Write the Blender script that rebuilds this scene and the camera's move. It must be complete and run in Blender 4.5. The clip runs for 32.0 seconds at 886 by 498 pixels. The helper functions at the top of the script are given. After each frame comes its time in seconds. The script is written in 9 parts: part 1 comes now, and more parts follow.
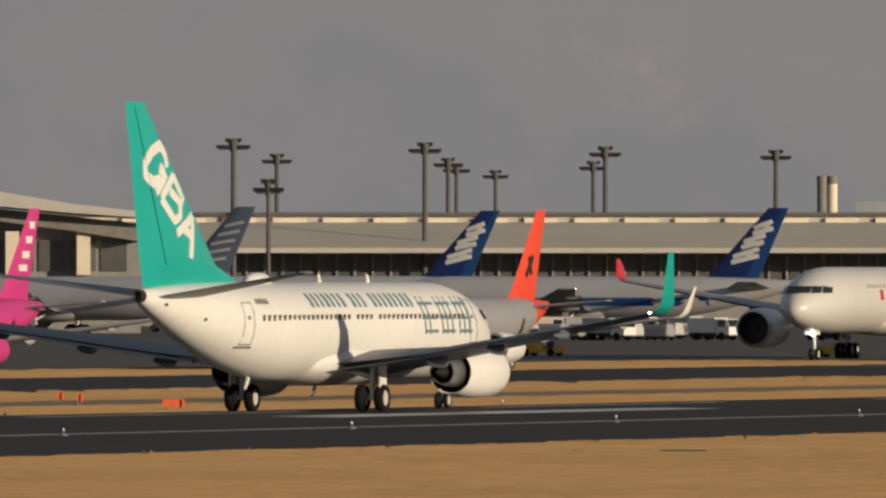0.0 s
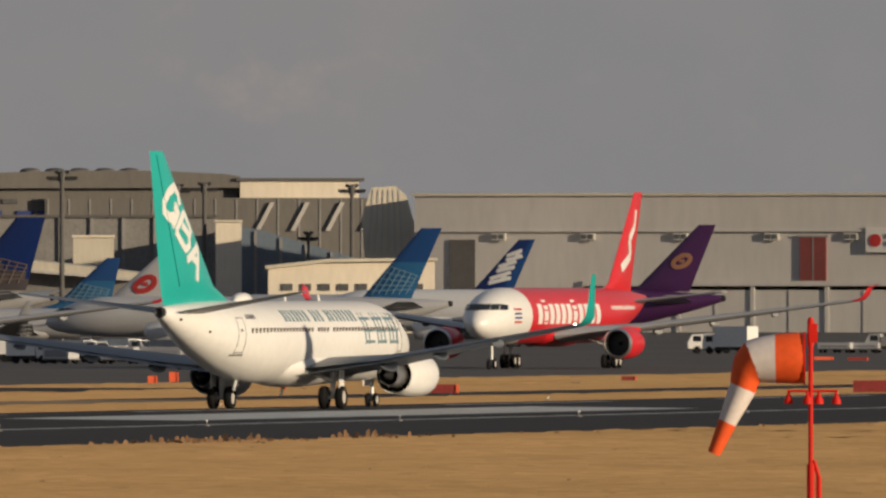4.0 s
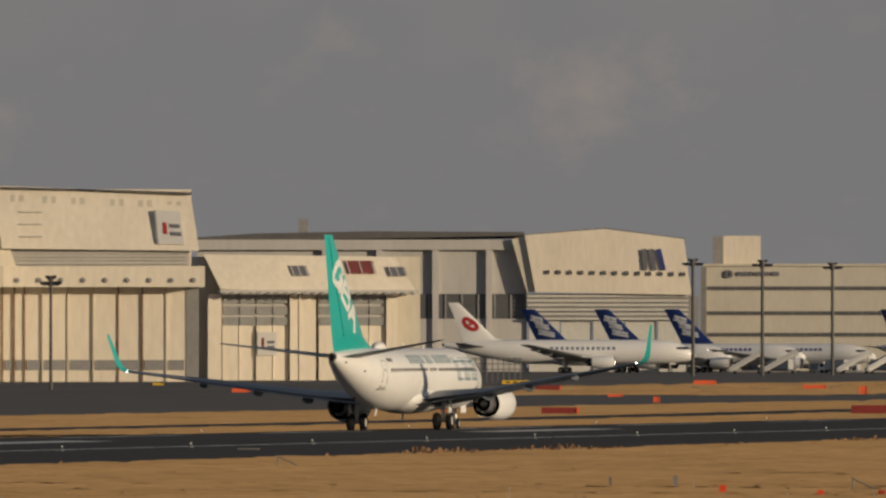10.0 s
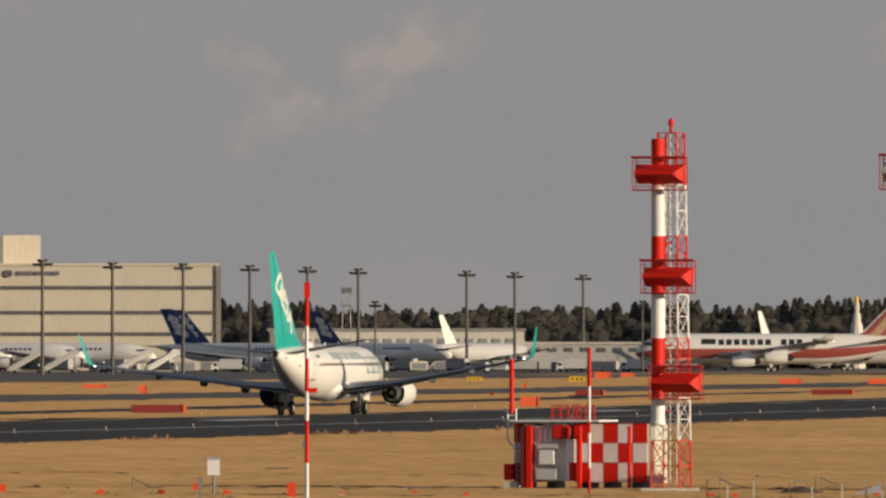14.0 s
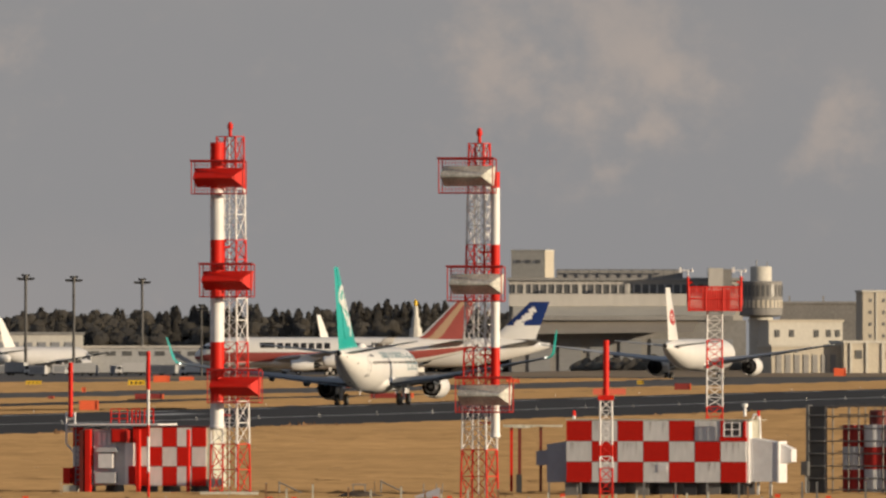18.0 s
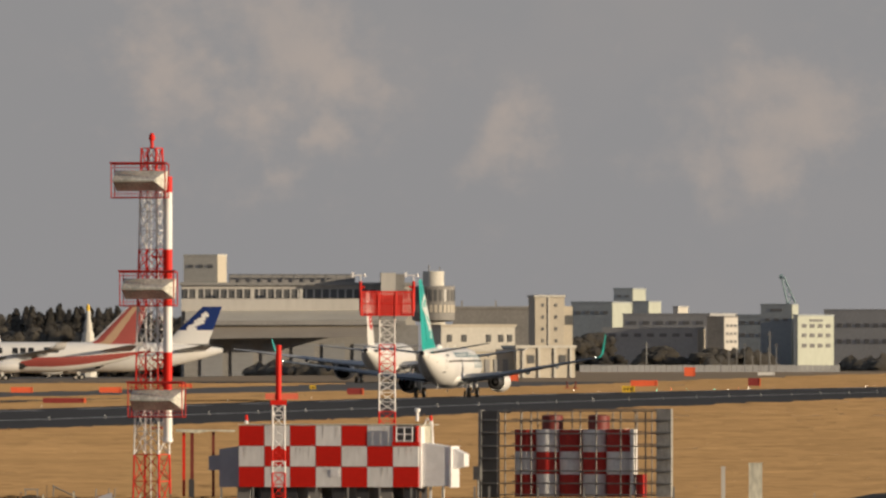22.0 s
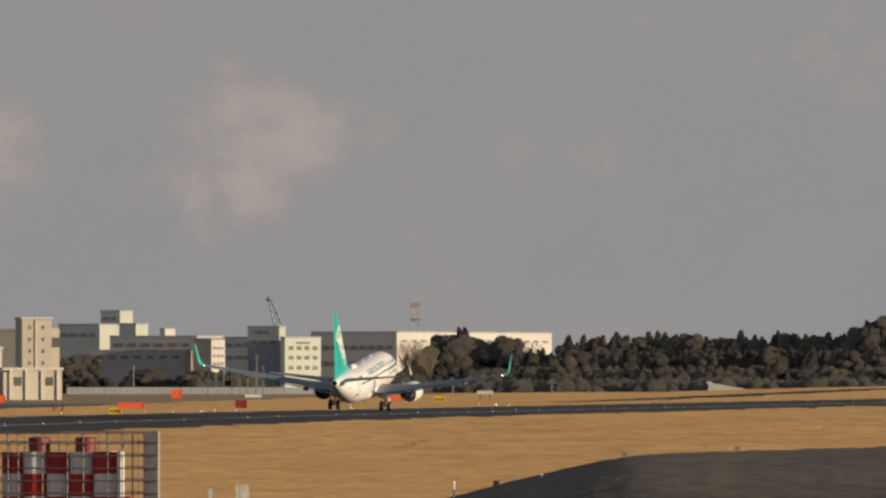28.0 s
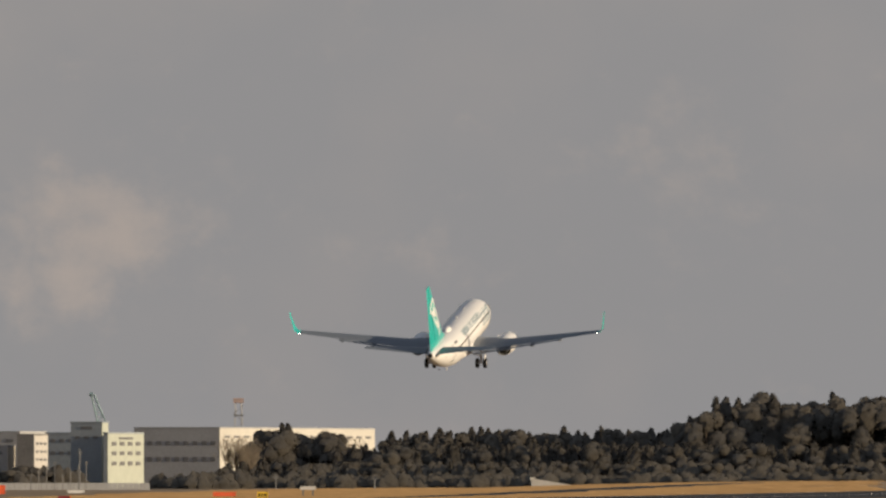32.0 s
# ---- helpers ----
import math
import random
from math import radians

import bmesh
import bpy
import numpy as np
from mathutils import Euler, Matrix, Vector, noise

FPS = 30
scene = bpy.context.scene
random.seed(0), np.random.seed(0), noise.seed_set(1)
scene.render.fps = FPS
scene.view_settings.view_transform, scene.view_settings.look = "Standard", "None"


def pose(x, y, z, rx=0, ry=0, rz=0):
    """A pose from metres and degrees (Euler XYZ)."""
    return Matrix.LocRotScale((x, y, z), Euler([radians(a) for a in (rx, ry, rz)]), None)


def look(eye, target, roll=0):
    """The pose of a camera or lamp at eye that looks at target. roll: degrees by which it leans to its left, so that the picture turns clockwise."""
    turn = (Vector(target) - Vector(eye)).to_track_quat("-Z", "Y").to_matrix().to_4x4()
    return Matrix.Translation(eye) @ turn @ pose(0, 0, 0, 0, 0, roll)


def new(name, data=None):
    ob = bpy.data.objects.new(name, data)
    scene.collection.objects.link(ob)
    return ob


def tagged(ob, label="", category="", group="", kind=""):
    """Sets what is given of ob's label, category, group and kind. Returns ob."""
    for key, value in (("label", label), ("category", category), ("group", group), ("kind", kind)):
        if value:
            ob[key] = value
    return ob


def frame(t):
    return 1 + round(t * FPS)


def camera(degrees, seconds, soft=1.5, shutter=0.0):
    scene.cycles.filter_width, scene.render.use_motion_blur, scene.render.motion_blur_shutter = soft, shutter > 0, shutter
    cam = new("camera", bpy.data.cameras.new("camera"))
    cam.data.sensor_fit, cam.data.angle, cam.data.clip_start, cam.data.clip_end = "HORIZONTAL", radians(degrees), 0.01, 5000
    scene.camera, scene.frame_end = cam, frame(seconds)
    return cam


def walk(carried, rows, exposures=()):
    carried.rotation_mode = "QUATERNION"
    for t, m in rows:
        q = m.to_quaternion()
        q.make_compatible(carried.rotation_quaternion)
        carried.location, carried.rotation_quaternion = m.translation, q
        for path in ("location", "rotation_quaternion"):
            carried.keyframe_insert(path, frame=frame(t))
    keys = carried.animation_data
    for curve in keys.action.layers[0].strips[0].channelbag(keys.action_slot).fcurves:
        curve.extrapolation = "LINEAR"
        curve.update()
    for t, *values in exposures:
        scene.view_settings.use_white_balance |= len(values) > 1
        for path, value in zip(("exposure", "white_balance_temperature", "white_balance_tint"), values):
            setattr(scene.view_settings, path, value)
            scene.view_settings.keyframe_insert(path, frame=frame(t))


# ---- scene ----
# An airfield seen through a long lens from a low rise beside the runway.
# The runway runs along +Y at x = -246; the eye stands at the origin, 5.8 m above the runway's crest.
LENS = 29248.0            # bearing steps per radian
EYE = 5.81
WEST = -0.39111           # bearing of step 0
RUNWAY_X = -246.3

AIM_ROWS = [
    (0, -20.8731, 0.0742), (0.5, -20.4219, 0.0772), (1, -19.8419, 0.0887), (1.5, -19.2799, 0.0974),
    (2, -18.7917, 0.1099), (2.5, -18.3280, 0.1155), (3, -17.8704, 0.1252), (3.5, -17.4843, 0.1354),
    (4, -17.1112, 0.1458), (4.5, -16.6648, 0.1522), (6.5, -15.3301, 0.2162), (7, -15.1208, 0.2389),
    (7.5, -14.8952, 0.2581), (8, -14.5759, 0.2965), (8.5, -14.2100, 0.3179), (9, -13.8204, 0.3267),
    (9.5, -13.5608, 0.3236), (10, -13.2140, 0.3179), (10.5, -12.9049, 0.3168), (11, -12.6239, 0.3146),
    (11.5, -12.3580, 0.3084), (12, -12.0069, 0.3068), (12.5, -11.6966, 0.3010), (13, -11.4541, 0.3070),
    (13.5, -11.1047, 0.3102), (14, -10.7179, 0.3161), (14.5, -10.5687, 0.3135), (16.5, -10.0482, 0.3212),
    (17, -9.6089, 0.3249), (17.5, -9.3621, 0.3248), (18, -9.1891, 0.3288), (18.5, -9.1062, 0.3309),
    (19, -9.0303, 0.3369), (19.5, -8.9077, 0.3369), (20, -8.7473, 0.3390), (20.5, -8.6320, 0.3434),
    (21, -8.5273, 0.3400), (21.5, -8.3224, 0.3456), (22, -8.0536, 0.3454), (22.5, -7.8645, 0.3452),
    (23, -7.7375, 0.3482), (23.5, -7.5675, 0.3538), (24, -7.3026, 0.3512), (24.5, -7.0733, 0.3515),
    (25, -6.9507, 0.3538), (25.5, -6.8295, 0.3593), (26, -6.7377, 0.3599), (26.5, -6.6306, 0.3571),
    (28.5, -6.1936, 0.4464), (29, -6.1360, 0.4592), (29.5, -6.0575, 0.4613), (30, -5.9915, 0.4633),
    (30.5, -5.9266, 0.5003), (31, -5.8185, 0.5338), (31.5, -5.7303, 0.6474), (32, -5.6618, 0.7540),
]
cam = camera(3.071, 32.0, soft=2.5)


def aim(az, el):
    a, e = radians(az), radians(el)
    return look((0, 0, EYE), (1000 * math.sin(a), 1000 * math.cos(a), EYE + 1000 * math.tan(e)))


walk(cam, [(t, aim(az, el)) for t, az, el in AIM_ROWS],
     exposures=[(0.0, -0.05), (4.5, 0.06), (7.0, -0.10), (8.0, -0.22), (9.0, -0.28), (11.0, -0.14), (12.0, 0.06), (14.5, 0.28), (26.0, 0.33), (32.0, 0.33)])

# ---- light ----
SUN_AZ, SUN_EL = 106.0, 8.5      # from the runway's heading to the right, and above the horizon
world = bpy.data.worlds.new("sky")
scene.world = world
world.use_nodes = True
wn, wl = world.node_tree.nodes, world.node_tree.links
wn.clear()


def wnode(kind, **kw):
    n = wn.new(kind)
    for k, v in kw.items():
        n.inputs[k].default_value = v
    return n


sky = wn.new("ShaderNodeTexSky")
sky.sky_type, sky.sun_disc = "NISHITA", False
sky.sun_elevation, sky.sun_rotation = radians(SUN_EL), radians(SUN_AZ)
sky.air_density, sky.dust_density = 1.5, 4.0
coord = wn.new("ShaderNodeTexCoord")
stretch = wn.new("ShaderNodeMapping")
stretch.inputs["Scale"].default_value = (1.0, 1.0, 1.25)
wl.new(coord.outputs["Generated"], stretch.inputs["Vector"])
big = wnode("ShaderNodeTexNoise", Scale=80.0, Detail=4.5, Roughness=0.5)
small = wnode("ShaderNodeTexNoise", Scale=24.0, Detail=2.0, Roughness=0.5)
for n in (big, small):
    wl.new(stretch.outputs["Vector"], n.inputs["Vector"])
both = wn.new("ShaderNodeMath")
both.operation = "MULTIPLY"
wl.new(big.outputs["Fac"], both.inputs[0])
wl.new(small.outputs["Fac"], both.inputs[1])
ramp = wn.new("ShaderNodeValToRGB")
ramp.color_ramp.elements[0].position, ramp.color_ramp.elements[0].color = 0.22, (0, 0, 0, 1)
ramp.color_ramp.elements[1].position, ramp.color_ramp.elements[1].color = 0.40, (1, 1, 1, 1)
wl.new(both.outputs[0], ramp.inputs["Fac"])


def wmath(op, a, b=None, c=None):
    """A math node on sockets or plain numbers; gives its output."""
    n = wn.new("ShaderNodeMath")
    n.operation = op
    for k, q in enumerate((a, b, c)):
        if q is None:
            continue
        if isinstance(q, (int, float)):
            n.inputs[k].default_value = q
        else:
            wl.new(q, n.inputs[k])
    return n.outputs[0]


# banks of evening cloud: bearing and height in thousands of steps, half-sizes, density
CLOUDS = [(1.12, .16, .10, .09, .32), (2.40, .08, .26, .07, .28), (3.90, .08, .16, .11, .34), (4.45, -.03, .10, .08, .45), (5.00, .03, .17, .15, .68), (5.68, .01, .13, .09, .6), (5.87, -.03, .15, .10, .62),
          (6.83, -.02, .12, .15, .66), (7.06, -.05, .19, .19, .80), (7.10, .13, .09, .12, .6), (7.42, .11, .10, .14, .66), (7.95, .07, .20, .15, .70), (7.80, .14, .12, .13, .5), (8.52, .10, .20, .08, .3), (9.0, -.05, .2, .12, .3)]
axes = wn.new("ShaderNodeSeparateXYZ")
wl.new(coord.outputs["Generated"], axes.inputs[0])
swirl = wnode("ShaderNodeTexNoise", Scale=150.0, Detail=4.0, Roughness=0.55)
wl.new(coord.outputs["Generated"], swirl.inputs["Vector"])
wob = wn.new("ShaderNodeSeparateColor")
wl.new(swirl.outputs["Color"], wob.inputs[0])
az_step = wmath("MULTIPLY", wmath("SUBTRACT", wmath("ARCTAN2", axes.outputs[0], axes.outputs[1]), WEST), LENS / 1000)
el_step = wmath("MULTIPLY_ADD", axes.outputs[2], -LENS / 1000, 0.4789)
az_step = wmath("ADD", az_step, wmath("MULTIPLY_ADD", wob.outputs[0], 0.44, -0.22))
el_step = wmath("ADD", el_step, wmath("MULTIPLY_ADD", wob.outputs[1], 0.40, -0.20))
cover = None
for cu, cv, su, sv, dens in CLOUDS:
    a = wmath("MULTIPLY", wmath("SUBTRACT", az_step, cu), 1 / su)
    b = wmath("MULTIPLY", wmath("SUBTRACT", el_step, cv), 1 / sv)
    r2 = wmath("MULTIPLY_ADD", a, a, wmath("MULTIPLY", b, b))
    puff = wmath("MULTIPLY", wmath("EXPONENT", wmath("MULTIPLY", r2, -1.6)), dens * 0.85)
    cover = puff if cover is None else wmath("MAXIMUM", cover, puff)
# hazy evening air: a grey veil with faint warm clouds
veil = wn.new("ShaderNodeMix")
veil.data_type = "RGBA"
veil.inputs[6].default_value, veil.inputs[7].default_value = (0.239, 0.234, 0.2365, 1), (0.42, 0.34, 0.285, 1)
fine = wnode("ShaderNodeTexNoise", Scale=300.0, Detail=7.0, Roughness=0.62)
wl.new(stretch.outputs["Vector"], fine.inputs["Vector"])
edge = wn.new("ShaderNodeMapRange")
edge.interpolation_type = "SMOOTHSTEP"
edge.inputs["From Min"].default_value, edge.inputs["From Max"].default_value = -0.10, 0.62
wl.new(wmath("MULTIPLY_ADD", wmath("SUBTRACT", fine.outputs["Fac"], 0.36), -1.0, cover), edge.inputs["Value"])
cover = wmath("MULTIPLY", edge.outputs["Result"], wmath("MULTIPLY_ADD", big.outputs["Fac"], 0.7, 0.13))
cover = wmath("MULTIPLY_ADD", ramp.outputs["Color"], 0.12, cover)
wl.new(wmath("MINIMUM", cover, 0.8), veil.inputs[0])
blend = wn.new("ShaderNodeMix")
blend.data_type = "RGBA"
blend.inputs[0].default_value = 0.93
scaled = wn.new("ShaderNodeVectorMath")
scaled.operation = "SCALE"
scaled.inputs["Scale"].default_value = 0.06
wl.new(sky.outputs["Color"], scaled.inputs[0])
wl.new(scaled.outputs["Vector"], blend.inputs[6])
# the veil thins with height: the upper sky is darker than the hazy horizon
thin = wn.new("ShaderNodeMapRange")
thin.interpolation_type = "SMOOTHSTEP"
thin.inputs["From Min"].default_value, thin.inputs["From Max"].default_value = 0.04, 0.5
wl.new(axes.outputs[2], thin.inputs["Value"])
high = wn.new("ShaderNodeMix")
high.data_type = "RGBA"
high.inputs[7].default_value = (0.125, 0.147, 0.188, 1)
wl.new(thin.outputs["Result"], high.inputs[0])
wl.new(veil.outputs[2], high.inputs[6])
wl.new(high.outputs[2], blend.inputs[7])
bg = wnode("ShaderNodeBackground", Strength=1.0)
wl.new(blend.outputs[2], bg.inputs["Color"])
wl.new(bg.outputs[0], wn.new("ShaderNodeOutputWorld").inputs[0])

sun_data = bpy.data.lights.new("sun", "SUN")
sun_data.energy, sun_data.angle, sun_data.color = 4.15, radians(0.6), (1.0, 0.81, 0.57)
sun = new("sun", sun_data)
_a, _e = radians(SUN_AZ), radians(SUN_EL)
sun.matrix_world = look((0, 0, 0), (-math.sin(_a) * math.cos(_e), -math.cos(_a) * math.cos(_e), -math.sin(_e)))


# ---- materials ----
MATS = {}


def mat(name, color, rough=0.6, metal=0.0, vary=0.12, scale=1.0, bump=0.0, spec=0.5, streak=None, glow=0.0, rnd=0.0, coat=0.0):
    """A painted or natural surface with two scales of variation. streak: (x, y, z) scales of the mapping, to stretch the stains."""
    if name in MATS:
        return MATS[name]
    m = bpy.data.materials.new(name)
    m.use_nodes = True
    nt = m.node_tree
    nodes, links = nt.nodes, nt.links
    b = nodes["Principled BSDF"]
    b.inputs["Roughness"].default_value = rough
    b.inputs["Metallic"].default_value = metal
    b.inputs["Specular IOR Level"].default_value = spec
    b.inputs["Coat Weight"].default_value = coat
    co = nodes.new("ShaderNodeTexCoord")
    mp = nodes.new("ShaderNodeMapping")
    mp.inputs["Scale"].default_value = streak or (1, 1, 1)
    links.new(co.outputs["Object"], mp.inputs["Vector"])
    n1, n2 = nodes.new("ShaderNodeTexNoise"), nodes.new("ShaderNodeTexNoise")
    n1.inputs["Scale"].default_value, n1.inputs["Detail"].default_value = 0.35 * scale, 4
    n2.inputs["Scale"].default_value, n2.inputs["Detail"].default_value = 4.0 * scale, 3
    links.new(mp.outputs["Vector"], n1.inputs["Vector"])
    links.new(mp.outputs["Vector"], n2.inputs["Vector"])
    add = nodes.new("ShaderNodeMath")
    add.operation = "ADD"
    links.new(n1.outputs["Fac"], add.inputs[0])
    links.new(n2.outputs["Fac"], add.inputs[1])
    last = add.outputs[0]
    if rnd:
        info = nodes.new("ShaderNodeObjectInfo")
        r = nodes.new("ShaderNodeMath")
        r.operation = "MULTIPLY_ADD"
        links.new(info.outputs["Random"], r.inputs[0])
        r.inputs[1].default_value = rnd
        links.new(last, r.inputs[2])
        last = r.outputs[0]
    mr = nodes.new("ShaderNodeMapRange")
    mr.inputs["From Min"].default_value, mr.inputs["From Max"].default_value = 0.6, 1.4 + rnd
    mr.inputs["To Min"].default_value, mr.inputs["To Max"].default_value = 1 - vary * 1.4, 1 + vary
    links.new(last, mr.inputs["Value"])
    mul = nodes.new("ShaderNodeVectorMath")
    mul.operation = "SCALE"
    mul.inputs[0].default_value = color
    links.new(mr.outputs["Result"], mul.inputs["Scale"])
    links.new(mul.outputs["Vector"], b.inputs["Base Color"])
    if bump:
        bp = nodes.new("ShaderNodeBump")
        bp.inputs["Strength"].default_value, bp.inputs["Distance"].default_value = bump, 0.05
        links.new(n2.outputs["Fac"], bp.inputs["Height"])
        links.new(bp.outputs["Normal"], b.inputs["Normal"])
    if glow:
        b.inputs["Emission Color"].default_value = (*color, 1)
        b.inputs["Emission Strength"].default_value = glow
    MATS[name] = m
    return m


WHITE = mat("white_paint", (0.80, 0.79, 0.77), 0.32, vary=0.05, scale=0.6, coat=0.2)
TEAL = mat("teal_paint", (0.012, 0.40, 0.37), 0.35, vary=0.05, coat=0.2)
GREYM = mat("wing_grey", (0.14, 0.16, 0.19), 0.45, vary=0.10)
SILVER = mat("bare_metal", (0.62, 0.62, 0.63), 0.3, metal=0.9, vary=0.08)
DARKM = mat("dark_metal", (0.035, 0.035, 0.037), 0.5, metal=0.4)
RUBBER = mat("tyre_rubber", (0.011, 0.011, 0.012), 0.9, spec=0.25)
RIMW = mat("wheel_rim_paint", (0.55, 0.53, 0.50), 0.45, vary=0.1)
GLASS = mat("dark_glass", (0.02, 0.024, 0.03), 0.12, vary=0.05)
NAVY = mat("navy_paint", (0.010, 0.032, 0.16), 0.35, vary=0.06)
ASPHALT = mat("asphalt", (0.0235, 0.023, 0.026), 0.88, vary=0.30, scale=0.3, spec=0.3, streak=(1.0, 0.06, 1.0))
CONCRETE = mat("apron_concrete", (0.075, 0.07, 0.066), 0.85, vary=0.22, scale=0.06)
LINEW = mat("line_paint", (0.60, 0.60, 0.58), 0.7, vary=0.25)
GRASS_GROUND = mat("dry_ground", (0.276, 0.191, 0.106), 0.95, vary=0.16, scale=0.13, bump=0.3, streak=(1.0, 0.6, 1.0))
GRASS = mat("dry_grass", (0.272, 0.182, 0.096), 0.9, vary=0.15, scale=0.13, spec=0.1, streak=(1.0, 0.6, 1.0))
LAMPW = mat("white_lamp", (1.0, 0.96, 0.86), 0.4, glow=7.0, vary=0.0)
LAMPG = mat("green_lamp", (0.15, 1.0, 0.75), 0.4, glow=4.0, vary=0.0)
LAMPR = mat("red_lamp", (1.0, 0.12, 0.06), 0.4, glow=4.0, vary=0.0)
REDP = mat("red_paint", (0.62, 0.035, 0.02), 0.45, vary=0.14)
YELLOW = mat("yellow_paint", (0.72, 0.42, 0.03), 0.5, vary=0.10)
MAGENTA = mat("magenta_paint", (0.55, 0.045, 0.24), 0.4, vary=0.06)
PURPLE = mat("purple_paint", (0.075, 0.022, 0.10), 0.4, vary=0.06)
AIRRED = mat("scarlet_paint", (0.62, 0.02, 0.03), 0.35, vary=0.06, coat=0.2)
STEEL = mat("galvanised_steel", (0.20, 0.20, 0.20), 0.5, metal=0.3, vary=0.2)


# ---- mesh helpers ----
class Geo:
    """Gathers vertices and faces of one mesh."""

    def __init__(self):
        self.v, self.f, self.m = [], [], []

    def add(self, vs, fs, mi=0):
        o = len(self.v)
        self.v += [tuple(p) for p in vs]
        self.f += [tuple(o + i for i in f) for f in fs]
        self.m += [mi] * len(fs) if isinstance(mi, int) else list(mi)
        return self

    def box(self, x0, x1, y0, y1, z0, z1, mi=0):
        vs = [(x, y, z) for z in (z0, z1) for y in (y0, y1) for x in (x0, x1)]
        return self.add(vs, [(0, 2, 3, 1), (4, 5, 7, 6), (0, 1, 5, 4), (2, 6, 7, 3), (0, 4, 6, 2), (1, 3, 7, 5)], mi)

    def loft(self, rings, caps=True, mi=0, pick=None):
        """Rings of equal length, joined one to the next."""
        n, o = len(rings[0]), len(self.v)
        vs = [p for r in rings for p in r]
        fs, ms = [], []
        for k in range(len(rings) - 1):
            for i in range(n):
                j = (i + 1) % n
                fs.append((k * n + i, k * n + j, (k + 1) * n + j, (k + 1) * n + i))
                ms.append(pick(k, i) if pick else mi)
        if caps:
            fs += [tuple(range(n))[::-1], tuple(range((len(rings) - 1) * n, len(rings) * n))]
            ms += [ms[0], ms[-1]]
        return self.add(vs, fs, ms)

    def tube(self, a, b, r, r2=None, n=8, mi=0):
        a, b = Vector(a), Vector(b)
        d = (b - a).normalized()
        u = d.orthogonal().normalized()
        w = d.cross(u)
        ring = lambda c, q: [c + (u * math.cos(i * math.tau / n) + w * math.sin(i * math.tau / n)) * q for i in range(n)]
        return self.loft([ring(a, r), ring(b, r if r2 is None else r2)], mi=mi)

    def lathe(self, profile, at=(0, 0, 0), axis="y", n=24, mi=0, pick=None, caps=True):
        """profile: (along, radius) pairs about an axis through at."""
        rings = []
        for s, r in profile:
            ring = []
            for i in range(n):
                c, q = r * math.cos(i * math.tau / n), r * math.sin(i * math.tau / n)
                p = {"y": (c, s, q), "z": (c, q, s), "x": (s, c, q)}[axis]
                ring.append((at[0] + p[0], at[1] + p[1], at[2] + p[2]))
            rings.append(ring)
        return self.loft(rings, mi=mi, pick=pick, caps=caps)

    def prism(self, pts, a, b, axis="y", mi=0):
        """A flat outline given in the two other axes, thick from a to b."""
        def put(p, s):
            return {"y": (p[0], s, p[1]), "x": (s, p[0], p[1]), "z": (p[0], p[1], s)}[axis]
        n = len(pts)
        vs = [put(p, a) for p in pts] + [put(p, b) for p in pts]
        fs = [tuple(range(n)), tuple(range(n, 2 * n))[::-1]] + [(i, n + i, n + (i + 1) % n, (i + 1) % n) for i in range(n)]
        return self.add(vs, fs, mi)

    def mesh(self, name, mats, smooth=True, angle=35):
        me = bpy.data.meshes.new(name)
        me.from_pydata(self.v, [], self.f)
        for m in mats if isinstance(mats, (list, tuple)) else [mats]:
            me.materials.append(m)
        me.polygons.foreach_set("material_index", self.m)
        bm = bmesh.new()
        bm.from_mesh(me)
        bmesh.ops.recalc_face_normals(bm, faces=bm.faces)
        bm.to_mesh(me)
        bm.free()
        if smooth:
            me.shade_smooth()
            me.set_sharp_from_angle(angle=radians(angle))
        me.update()
        return me


def part(name, geo, mats, parent=None, label="", m=None, smooth=True, kind=""):
    me = geo if isinstance(geo, bpy.types.Mesh) else geo.mesh(name, mats, smooth)
    ob = new(name, me)
    if parent:
        ob.parent = parent
    if m is not None:
        ob.matrix_basis = m
    if label:
        ob["label"] = label
    if kind:
        ob["kind"] = kind
    return ob


def base(name, m, label, category, group="", kind=""):
    ob = tagged(new(name), label, category, group, kind)
    ob.empty_display_size = 0.5
    ob.matrix_basis = m
    return ob


def smooth01(a, b, x):
    t = min(1.0, max(0.0, (x - a) / (b - a)))
    return t * t * (3 - 2 * t)


def ground_z(x, y):
    """The runway is crowned; the field falls away to the aprons beyond it."""
    if x > RUNWAY_X:
        z = -0.008 * min(x - RUNWAY_X, 38.0) - 0.0012 * max(0.0, x - RUNWAY_X - 38.0)
    else:
        w = RUNWAY_X - x
        z = -0.028 * min(max(w - 4.0, 0.0), 16.0) - 0.0082 * min(max(w - 20.0, 0.0), 55.0) - 1.1 * smooth01(75.0, 150.0, w)
    # the apron before the great hangars lies a little higher
    z += 1.25 * smooth01(-520.0, -600.0, x) * smooth01(2330.0, 2500.0, y) * (1 - smooth01(2850.0, 3200.0, y))
    # the far end of the field rises again towards the perimeter
    z += 2.1 * smooth01(2900.0, 4000.0, y) * smooth01(-640.0, -560.0, x) * (1 - smooth01(-300.0, -270.0, x))
    return z + 0.70 * smooth01(1250.0, 1950.0, y) * smooth01(-420.0, -300.0, x)


def spot(u, d):
    """The place on the ground at bearing step u and distance d."""
    a = WEST + u / LENS
    x, y = d * math.sin(a), d * math.cos(a)
    return x, y, ground_z(x, y)


